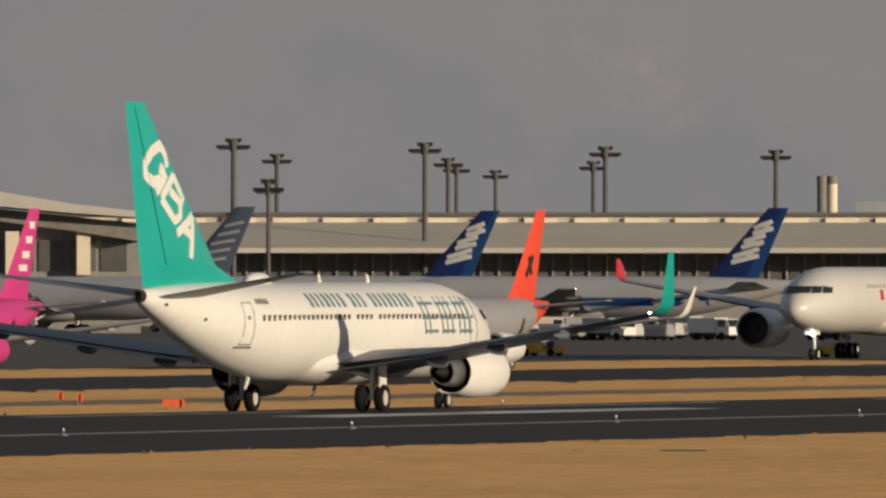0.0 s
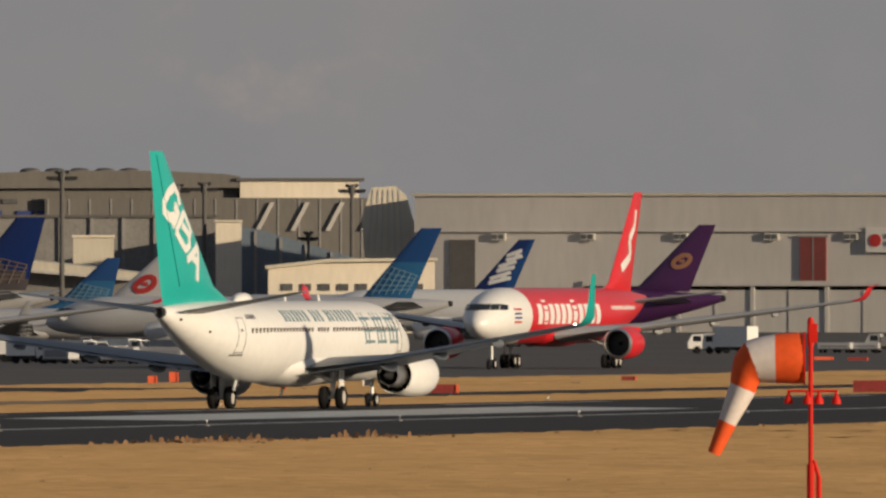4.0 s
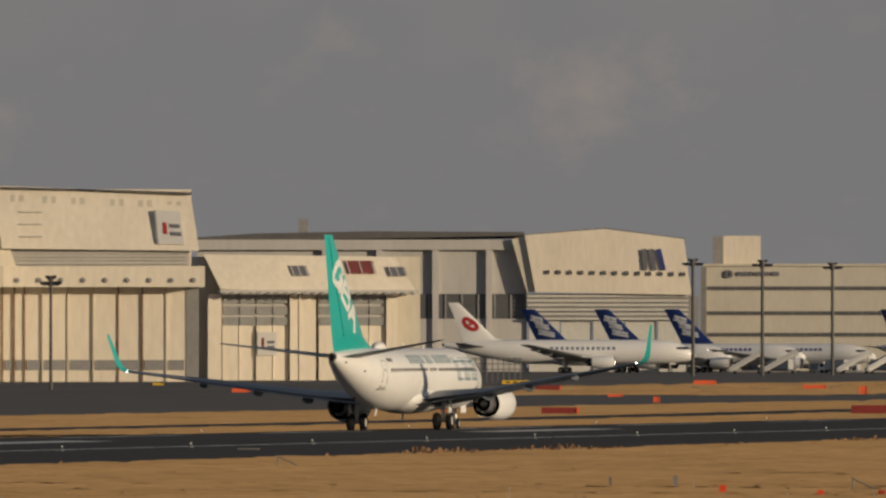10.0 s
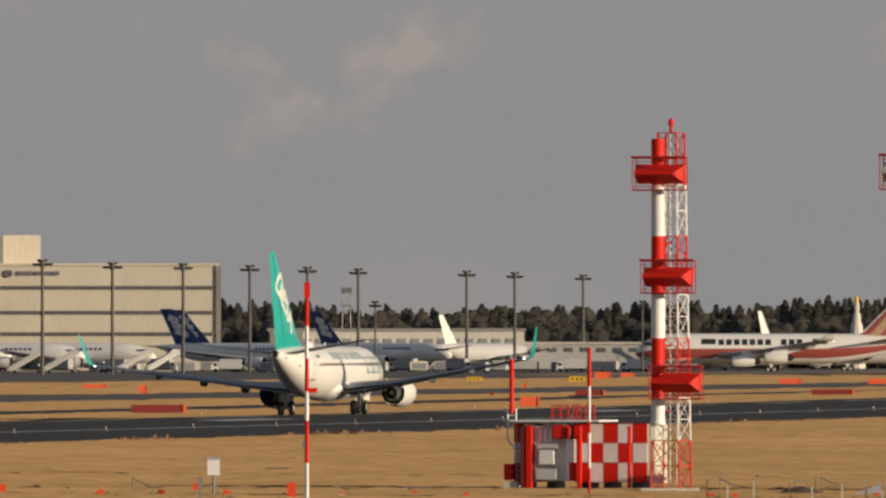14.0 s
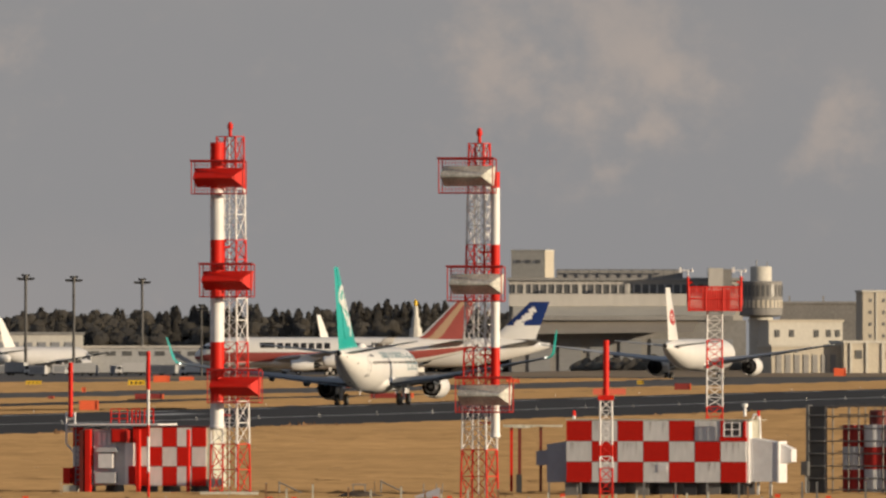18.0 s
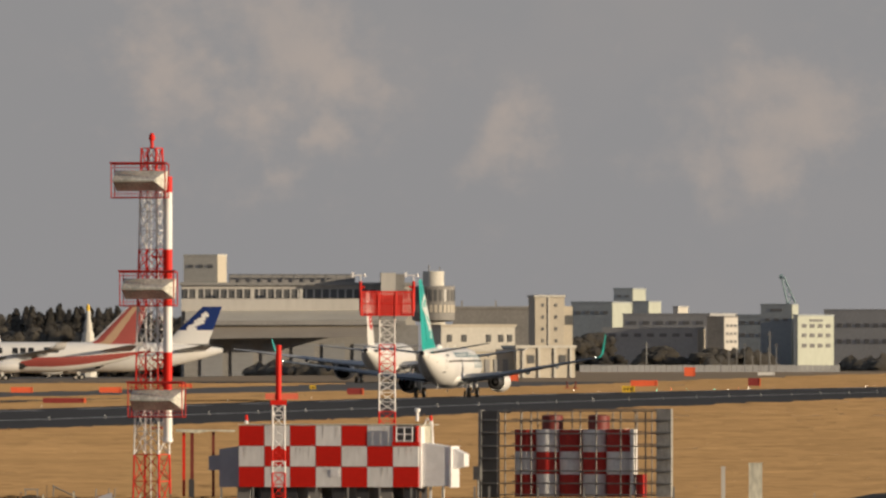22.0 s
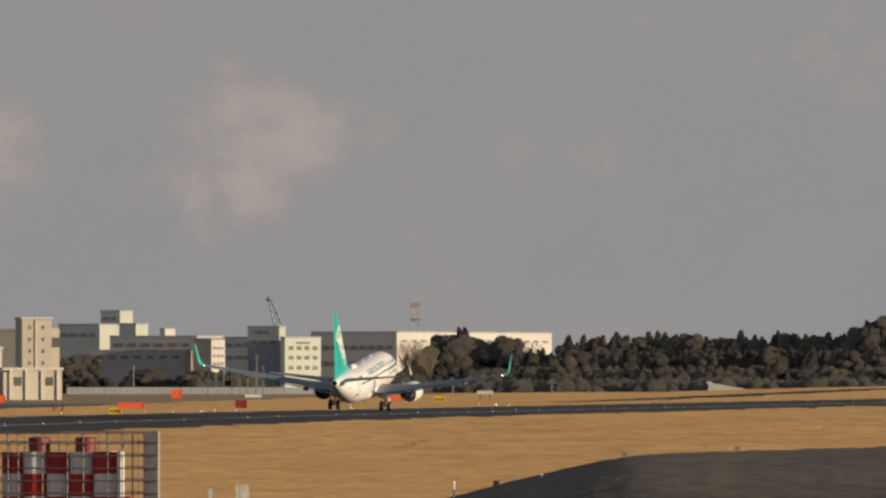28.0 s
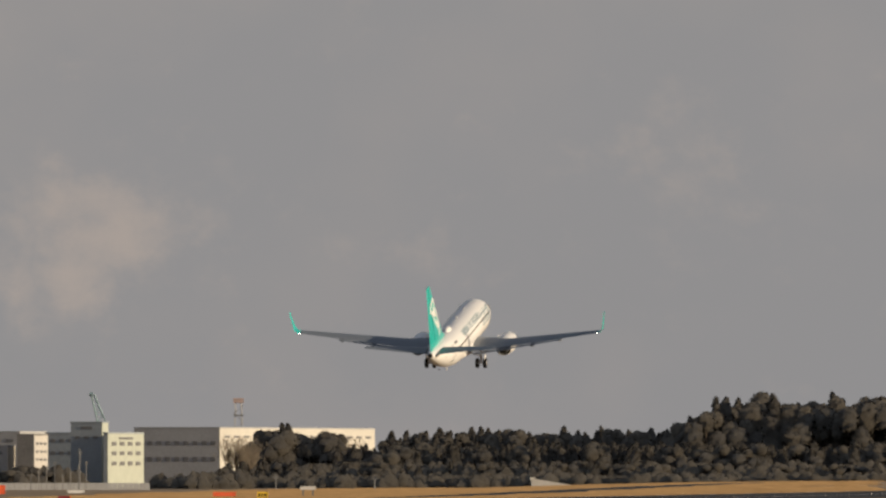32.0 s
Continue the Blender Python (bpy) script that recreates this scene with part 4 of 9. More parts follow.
def middle_hangar():
    s = Site("twin_bay_hangar", "cream hangar with two bays and a leaning awning", "building", 4262, 2720, turn=6)
    s.box("back_wall", 4264, 4660, 3, 60, None, 330, BEIGE)
    aw = s.sheet("awning", [(4298, -2.5, 388), (4648, -2.5, 394), (4612, 2, 330), (4272, 2, 326)], .8, CREAM)
    s.box("awning_edge", 4296, 4650, -2.9, 2, 396, 389, PALE)
    for k in range(22):
        s.box("edge_lamp", 4300 + k * 16, 4305 + k * 16, -3.2, -2.8, 398, 393, MIDG)
    for u, w, v0, v1, m_ in ((4422, 31, 346, 364, LOGOG), (4522, 50, 337, 360, DOORRED), (4596, 32, 348, 364, LOGOG)):
        y0, y1 = (2.08 - (q - 326) * .0726 for q in (v0, v1))
        hatch = s.sheet("roof_hatch", [(u + 5, y1, v1), (u + w + 5, y1, v1), (u + w, y0, v0), (u, y0, v0)], -.18, m_, aw)
        for k in range(3):
            a = u + 2.5 + (w - 6) * k / 2.0
            s.sheet("hatch_bar", [(a + 5, y1 - .2, v1), (a + 7, y1 - .2, v1), (a + 2, y0 - .2, v0), (a, y0 - .2, v0)], -.08, PALE, hatch)
    for x0 in (4303, 4475):
        fr = s.box("bay_wall", x0, x0 + 120, .6, 2, 452, 396, PALE)
        for r in range(3):
            for c in range(4):
                s.box("pane", x0 + 3 + c * 29.5, x0 + 29 + c * 29.5, .3, .7, 413 + r * 19, 399 + r * 19, PANE, fr)
        for c in range(4):
            s.box("sliding_door", x0 + 1 + c * 30, x0 + 29 + c * 30, .2 + (c % 2) * .4, 1.4, None, 452, CREAM)
    for u0, u1 in ((4278, 4302), (4424, 4438), (4440, 4470), (4596, 4616)):
        s.box("pier", u0, u1, .0, 2, None, 396, CREAM)
    pb = s.box("poster", 4366, 4400, -.1, .2, 505, 464, SIGNW, label="pale poster with a red mark on the door")
    s.box("poster_mark", 4373, 4378, -.15, -.05, 494, 474, DOORRED, pb)
    s.box("poster_bar", 4383, 4396, -.15, -.05, 484, 479, LOGOG, pb)
    s.box("poster_bar", 4383, 4396, -.15, -.05, 493, 488, LOGOG, pb)
    f = Site("mesh_fence", "grey steel mesh fence on the apron", "fence", 4540, 2650)
    for k in range(30):
        f.box("post", 4540 + k * 10, 4542 + k * 10, 0, .12, None, 509, STEEL)
    for v in (511, 520, 530):
        f.box("rail", 4540, 4832, .12, .2, v + 1, v - 1, STEEL)


def wide_hangar():
    s = Site("wide_hangar", "wide pale hangar with a humped front and louvred doors", "building", 4255, 4150)
    # Side wall is PALE beside the CREAM front: its shade is painted in.
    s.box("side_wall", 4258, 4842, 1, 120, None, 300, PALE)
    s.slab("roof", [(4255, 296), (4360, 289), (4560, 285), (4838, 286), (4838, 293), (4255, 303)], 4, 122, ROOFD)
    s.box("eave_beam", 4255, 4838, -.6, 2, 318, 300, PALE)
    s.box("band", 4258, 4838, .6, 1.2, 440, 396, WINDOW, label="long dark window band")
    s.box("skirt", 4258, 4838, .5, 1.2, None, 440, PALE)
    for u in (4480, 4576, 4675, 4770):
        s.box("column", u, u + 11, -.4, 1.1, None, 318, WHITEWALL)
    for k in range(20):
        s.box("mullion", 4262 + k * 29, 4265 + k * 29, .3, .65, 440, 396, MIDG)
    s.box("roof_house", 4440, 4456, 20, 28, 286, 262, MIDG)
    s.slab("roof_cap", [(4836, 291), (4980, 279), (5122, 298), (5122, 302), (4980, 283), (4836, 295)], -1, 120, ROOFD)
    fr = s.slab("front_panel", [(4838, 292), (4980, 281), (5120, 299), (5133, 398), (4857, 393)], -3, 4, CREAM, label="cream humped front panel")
    # Turned cheek of the front panel, its shade put into the BEIGE.
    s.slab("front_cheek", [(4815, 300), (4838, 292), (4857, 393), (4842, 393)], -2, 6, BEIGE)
    for k in range(13):
        u = 4876 + k * 20
        s.box("front_lamp", u, u + 6, -3.5, -2.9, 361 + k * .3, 354 + k * .3, ROOFD, fr)
    for u, m_, sh in ((5044, LOGOG, 0), (5056, LOGOG, 4), (5070, LOGOB, 6)):
        s.slab("emblem_bar", [(u, 318), (u + 9, 316), (u + 12 + sh, 354), (u + 4 + sh, 354)], -3.5, -2.9, m_, fr)
    lv = s.box("louvre_wall", 4842, 5128, -1, 6, 444, 396, MIDG)
    for k in range(6):
        s.box("louvre", 4842, 5128, -1.6, -1, 402 + k * 8, 398 + k * 8, FARW, lv)
    for k in range(5):
        s.box("sliding_door", 4846 + k * 57, 4900 + k * 57, -.6 + (k % 2) * .5, 4, None, 444, FARW)
    s.box("corner_post", 5128, 5146, -1, 8, None, 400, MIDG)


def office():
    s = Site("office_block", "white office block with dark ribbon windows", "building", 5156, 4250)
    s.box("wall", 5158, 5570, 0, 30, None, 345, OFFICEW)
    for v in (386, 430, 468):
        r = s.box("ribbon_window", 5160, 5568, -.3, .2, v + 3.2, v - 3.2, WINDOW)
        for k in range(17):
            s.box("mullion", 5160 + k * 25, 5161.5 + k * 25, -.45, -.25, v + 3.2, v - 3.2, MIDG, r)
    s.box("corner_wall", 5566, 5575, -.5, 30, None, 344, DARKG)
    s.box("corner_wall", 5150, 5160, -.5, 30, None, 347, DARKG)
    s.box("parapet", 5154, 5574, -.5, 31, 347, 343, BEIGE)
    s.box("penthouse", 5190, 5256, 4, 22, 346, 293, CREAM)
    # Left face of the penthouse: its shade is painted as grey.
    s.box("penthouse_side", 5171, 5190, 3.6, 22, 346, 294, MIDG)
    for k, w_ in enumerate((14, 10, 12, 9, 13)):
        s.box("sign_bar", 5216 + k * 15, 5216 + k * 15 + w_, -.5, -.2, 364, 357, LOGOG)
    g = Geo().lathe([(-.3, .4), (-.3, 1.0), (.0, 1.0), (.0, .4)], (s.x(5200), -.3, s.z(361)), axis="y", n=20, caps=False)
    part("sign_ring", g, LOGOG, s.root)


terminal()
cargo_hangar()
white_hangar()
tall_hangar()
middle_hangar()
wide_hangar()
office()


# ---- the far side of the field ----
# Sunlit copy of the tan: the sun is put into the colour.
TANL = mat("sunlit_tan_wall", (0.50, 0.455, 0.375), 0.75, vary=0.1, scale=0.4)
# White walls and windows far off, with the haze mixed into the colour.
HAZYW = mat("hazed_white_wall", (0.54, 0.52, 0.47), 0.75, vary=0.1, scale=0.3)
HAZEWIN = mat("hazed_far_window", (0.17, 0.17, 0.175), 0.5, vary=0.15)
TAN = mat("tan_concrete", (0.36, 0.31, 0.245), 0.75, vary=0.1, scale=0.4)
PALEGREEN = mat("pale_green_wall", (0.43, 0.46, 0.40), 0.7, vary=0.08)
# Foliage paler and greyer than real leaves: haze is put into the colour.
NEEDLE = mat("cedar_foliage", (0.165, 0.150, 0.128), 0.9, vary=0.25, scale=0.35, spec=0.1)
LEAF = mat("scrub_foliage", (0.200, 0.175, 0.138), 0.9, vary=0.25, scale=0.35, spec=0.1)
TWIG = mat("bare_twigs", (0.20, 0.165, 0.125), 0.85, vary=0.3)
BARK = mat("bark", (0.06, 0.045, 0.03), 0.9, vary=0.3)


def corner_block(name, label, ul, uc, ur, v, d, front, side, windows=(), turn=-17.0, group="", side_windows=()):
    """A flat-roofed block seen on its corner: shade and sun are put into its two wall colours."""
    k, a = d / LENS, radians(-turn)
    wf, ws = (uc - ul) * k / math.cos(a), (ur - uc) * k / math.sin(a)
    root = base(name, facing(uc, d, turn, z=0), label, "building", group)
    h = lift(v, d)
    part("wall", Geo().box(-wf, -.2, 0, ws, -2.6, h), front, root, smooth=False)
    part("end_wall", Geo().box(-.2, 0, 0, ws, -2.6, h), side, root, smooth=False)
    part("parapet", Geo().box(-wf - .1, .1, -.1, ws + .1, h, h + .4), front, root, smooth=False)
    for v0, v1, n in windows:
        z0, z1 = lift(v1, d), lift(v0, d)
        w = wf / (n + .5)
        me = Geo().box(-w * .28, w * .28, -.12, .05, z0, z1).mesh("window", HAZEWIN, False)
        for i in range(n):
            part("window", me, None, root, m=pose(-wf + w * (i + .75), 0, 0))
    for v0, v1, n in side_windows:
        z0, z1 = lift(v1, d), lift(v0, d)
        w = ws / (n + .5)
        me = Geo().box(-.05, .12, -w * .28, w * .28, z0, z1).mesh("window", HAZEWIN, False)
        for i in range(n):
            part("window", me, None, root, m=pose(0, w * (i + .75), 0))
    return root


def cargo_terminal():
    d = 4150
    s = Site("cargo_terminal", "long grey cargo terminal with ribbon windows and a beige shed roof", "building", 6862, d)
    s.box("upper_wall", 6865, 7282, 30, 60, None, 364, PALE)
    r = s.box("ribbon_window", 6868, 7280, 29.6, 30.2, 389, 373, WINDOW)
    for k in range(30):
        s.box("mullion", 6876 + k * 14, 6879 + k * 14, 29.4, 29.8, 389, 373, PALE, r)
    s.box("parapet", 6862, 7284, 29, 61, 366, 361, MIDG)
    s.box("roof_house", 6950, 7175, 36, 55, 362, 348, MIDG)
    for k in range(12):
        s.box("rail_post", 6950 + k * 19, 6952 + k * 19, 33, 33.3, 362, 346, STEEL)
    s.box("hand_rail", 6950, 7175, 33, 33.3, 348, 346, STEEL)
    s.box("middle_wall", 6865, 7285, 22, 30, 412, 390, PALE)
    s.sheet("shed_roof", [(6872, 2, 430), (7262, 2, 428), (7282, 22, 410), (6872, 22, 412)], .5, BEIGE)
    s.box("shed_fascia", 6870, 7262, 1.6, 2.2, 437, 429, MIDG)
    s.sheet("apron_awning", [(6880, -8, 462), (7190, -8, 458), (7200, 3, 438), (6880, 3, 440)], .5, TAN)
    s.box("shed_wall", 6870, 7285, 3, 30, None, 437, MIDG)
    for k in range(7):
        s.box("shed_door", 6900 + k * 54, 6938 + k * 54, 2.6, 3.1, None, 470, SHUTTER)
    for u in (6890, 6990, 7076):
        s.box("duct", u, u + 5, 24, 25, 430, 372, HAZYW)
    s.box("roof_unit", 6995, 7015, 23, 27, 407, 394, TANL)
    corner_block("stair_tower", "pale stair tower with a sunlit tan end wall", 6869, 6929, 6945, 315, d + 75, HAZYW, TANL, [(330, 336, 3)], turn=-16.0)
    s.box("roof_house", 7220, 7246, 20, 40, 390, 344, PALE)
    s.box("roof_house", 7246, 7262, 20, 40, 390, 346, DARKG)
    # round tower with a glazed drum
    t = base("control_tower", facing(7311, 3700, z=0), "round pale tower with a dark glazed drum and a white cap", "tower")
    k = 3700 / LENS
    z = lambda v: lift(v, 3700)
    part("shaft", Geo().lathe([(-2.6, 21 * k), (z(431), 21 * k)], axis="z", n=28), HAZYW, t)
    drum = part("drum", Geo().lathe([(z(431), 30 * k), (z(428), 38 * k), (z(370), 38 * k), (z(368), 36 * k)], axis="z", n=28), DARKG, t, "dark glazed drum")
    for zz, hh in ((z(415), 1.7), (z(395), 2.6)):
        for i in range(28):
            a = (i + .5) * math.tau / 28
            me = Geo().box(-.30, .30, -.06, .06, 0, hh)
            # Lower row is the lit windows, their light painted as tan.
            part("pane", me, TANL if hh < 2 else WINDOW, drum, m=pose(38.0 * k * math.sin(a), -38.0 * k * math.cos(a), zz, 0, 0, math.degrees(a)))
    part("cap", Geo().lathe([(z(370), 19 * k), (z(344), 19 * k), (z(342), 18 * k)], axis="z", n=24), HAZYW, t)
    part("aerial", Geo().tube((-1, 0, z(342)), (-1, 0, z(330)), .12).tube((1.4, 0, z(342)), (1.4, 0, z(334)), .1), STEEL, t)
    w = Site("white_annex", "white two-storey annex with square windows", "building", 7325, 3690, turn=18, wide=1.04)
    b = w.box("wall", 7325, 7457, 0, 14, None, 438, HAZYW)
    for u in (7340, 7366, 7410, 7432, 7448):
        w.box("window", u - 4, u + 4, -.2, .1, 467, 454, WINDOW, b)
    w.box("roof_edge", 7323, 7459, -.4, 14.4, 440, 436, TANL)
    l = Site("low_cream_building", "low cream cargo building with a stepped roof", "building", 7330, 3600, turn=14, wide=1.03)
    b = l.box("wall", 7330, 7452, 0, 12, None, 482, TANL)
    l.box("roof_edge", 7328, 7454, -.4, 12.3, 484, 480, HAZYW)
    for k in range(7):
        l.box("door", 7338 + k * 16, 7347 + k * 16, -.2, .2, None, 498, MIDG, b)
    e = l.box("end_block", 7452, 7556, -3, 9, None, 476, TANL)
    l.box("end_roof", 7450, 7558, -3.4, 9.4, 478, 473, HAZYW)
    for k in range(4):
        l.box("pilaster", 7462 + k * 28, 7466 + k * 28, -3.4, -3, None, 478, HAZYW, e)
    for u0, u1 in ((7472, 7484), (7528, 7540)):
        l.box("window", u0, u1, -3.2, -2.9, 505, 490, WINDOW, e)
    q = Site("dark_shed", "long dark flat-roofed shed", "building", 7349, 4000)
    q.box("wall", 7345, 7480, 0, 30, None, 406, DARKG)
    q.box("parapet", 7343, 7482, -.4, 30.4, 408, 404, MIDG)
    for u in (7360, 7420):
        q.box("roof_aerial", u, u + 3, 8, 8.4, 406, 394, MIDG)
    tw = Site("tan_tower_block", "pale concrete block of seven storeys with narrow windows", "building", 7491, 3900, turn=10)
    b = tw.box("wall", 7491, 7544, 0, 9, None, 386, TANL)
    tw.box("side_bay", 7544, 7561, 2, 9, None, 404, TANL)
    tw.box("ribbon", 7544, 7562, 1.8, 2.1, 437, 420, WINDOW)
    tw.box("parapet", 7489, 7546, -.3, 9.3, 388, 384, HAZYW)
    for k in range(5):
        for u in (7503, 7527):
            tw.box("window", u, u + 4, -.15, .1, 405 + k * 21, 399 + k * 21, HAZEWIN, b)
    tw.box("pilaster", 7514, 7517, -.25, .1, None, 388, HAZYW, b)


def far_town():
    cb = corner_block
    # First colour paints the shaded front, the second the sunlit end wall.
    cb("factory_block", "factory block, grey in shade and pale green in the sun", 7555, 7628, 7665, 398, 4500, FARB, PALEGREEN, [(412, 418, 4)])
    cb("factory_tower", "factory tower, grey in shade and pale green in the sun", 7630, 7664, 7687, 374, 4520, FARB, PALEGREEN, [(384, 388, 2)])
    cb("factory_block", "factory block, grey in shade and pale green in the sun", 7664, 7692, 7714, 397, 4480, FARB, PALEGREEN, ())
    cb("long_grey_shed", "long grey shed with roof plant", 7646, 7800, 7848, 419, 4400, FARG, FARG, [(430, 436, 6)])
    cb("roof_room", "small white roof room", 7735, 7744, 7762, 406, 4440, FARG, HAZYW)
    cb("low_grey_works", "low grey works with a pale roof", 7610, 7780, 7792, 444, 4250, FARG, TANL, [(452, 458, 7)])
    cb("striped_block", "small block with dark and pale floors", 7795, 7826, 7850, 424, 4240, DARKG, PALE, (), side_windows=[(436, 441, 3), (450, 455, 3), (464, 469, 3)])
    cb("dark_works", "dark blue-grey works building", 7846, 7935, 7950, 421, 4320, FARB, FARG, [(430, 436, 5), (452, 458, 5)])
    cb("main_works", "tall works building, blue-grey in shade with a sunlit pale green edge", 7890, 7946, 7957, 402, 4300, FARB, PALEGREEN, [(408, 413, 1), (425, 430, 3)])
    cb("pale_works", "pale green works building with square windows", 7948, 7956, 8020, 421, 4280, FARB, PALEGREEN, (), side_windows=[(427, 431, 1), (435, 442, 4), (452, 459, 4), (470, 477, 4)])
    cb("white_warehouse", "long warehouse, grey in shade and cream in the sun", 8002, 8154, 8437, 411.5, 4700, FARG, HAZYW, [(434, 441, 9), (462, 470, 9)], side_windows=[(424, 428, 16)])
    # crane jib, lattice of two chords
    c = base("crane", facing(7946, 4500, z=0), "pale blue lattice crane jib above the roofs", "crane")
    k = 4500 / LENS
    g = Geo()
    p0, p1 = Vector((2 * k, 0, lift(410, 4500))), Vector((-17 * k, 0, lift(352, 4500)))
    sd = Vector((.9, 0, .25))
    for o in (-1, 1):
        g.tube(p0 + sd * o * 1.3, p1 + sd * o * .4, .22, n=6)
    for i in range(9):
        q, r = i / 9, (i + 1) / 9
        o = 1 if i % 2 else -1
        g.tube(p0.lerp(p1, q) + sd * o * (1.3 - .9 * q), p0.lerp(p1, r) - sd * o * (1.3 - .9 * r), .13, n=5)
    g.tube(p1, p1 + Vector((-.9, 0, .2)), .7, .5, n=8)
    part("jib", g, mat("pale_blue_paint", (0.20, 0.30, 0.33), 0.6), c)
    part("mast", Geo().box(-.9, .9, -.9, .9, -2.6, lift(408, 4500)), STEEL, c)
    # lattice mast with a red head, and lattice tower by the trees
    for u, v, d, lab in ((8187, 358, 4850, "far lattice mast with a red and white head"), (5797, 386, 4550, "grey lattice mast above the trees")):
        m_ = base("lattice_mast", facing(u, d, z=0), lab, "mast")
        h, g = lift(v, d), Geo()
        for sx in (-1, 1):
            g.tube((sx * 1.6, 0, -2.4), (sx * .8, 0, h), .16, n=5)
        for i in range(12):
            a, b = (h + 2) * i / 12 - 2, (h + 2) * (i + 1) / 12 - 2
            sx = 1 if i % 2 else -1
            g.tube((sx * 1.4, 0, a), (-sx * 1.3, 0, b), .1, n=4)
        part("lattice", g, STEEL, m_)
        # The head's red is paled: distance haze is painted into it.
        part("head", Geo().box(-1.5, 1.5, -1, 1, h - 1.4, h), mat("faded_red", (0.36, 0.27, 0.25), 0.7) if u > 8000 else STEEL, m_)
        part("platform", Geo().box(-1.6, 1.6, -1, 1, h - 5.2, h - 4.8), STEEL, m_)


# ---- lamp masts over the aprons ----
MASTS = [(413, 246, 1), (490, 273, 1), (475, 318, 0), (752, 253, 1), (793, 280, 1), (808, 291, 1), (877, 302, 1), (1050, 286, 1), (1071, 260, 1), (1373, 266, 1),
         (1742, 274, 1), (2030, 266, 1), (2234, 290, 1), (2282, 287, 1), (2543, 290, 1), (2466, 374, 0), (4000, 364, 0), (5136, 334, 1), (5259, 336, 1), (5383, 341, 1), (5508, 343, 1),
         (5626, 346, 1), (5728, 349, 1), (5818, 352, 1), (6010, 356, 1), (6095, 359, 1), (6216, 363, 1), (5848, 410, 0), (6321, 409, 0), (7496, 408, 0)]


MASTG = mat("dull_mast_steel", (0.105, 0.102, 0.10), 0.6, metal=0.2, vary=0.2)


def lamp_masts():
    for u, v, big_ in MASTS:
        d = (17.8 if big_ else 9.5) * LENS / (478.9 - v)
        d = min(d, 4600)
        if u == 4000:
            d = 2480
        m_ = base("apron_lamp_mast", facing(u, d, z=0), "tall grey apron lamp mast with a ring of floodlights", "lamp mast", "apron lamp masts")
        k, h = d / LENS, lift(v, d)
        r = .42 if big_ else .26
        part("pole", Geo().tube((0, 0, -2.4), (0, 0, h - .6), r, r * .8, 10), MASTG, m_)
        w = 2.0 if big_ else 1.3
        g = Geo().box(-w, w, -.15, .15, h - 1.5, h - 1.2).box(-w * .45, w * .45, -.15, .15, h - .55, h - .3)
        g.lathe([(h - 1.7, r * 1.2), (h - .2, r * 1.6), (h, r * .8)], axis="z", n=10)
        head = part("head_frame", g, MASTG, m_)
        for x in (-1.0, -.72, -.42, .42, .72, 1.0):
            g = Geo().prism([(x * w - .28, h - 1.30), (x * w + .28, h - 1.30), (x * w + .34, h - .85), (x * w - .34, h - .85)], -.45, .25)
            part("floodlight", g, DARKM, head)
        for x in (-.4, .4):
            part("floodlight", Geo().box(x * w - .3, x * w + .3, -.4, .3, h - .4, h + .05), DARKM, head)


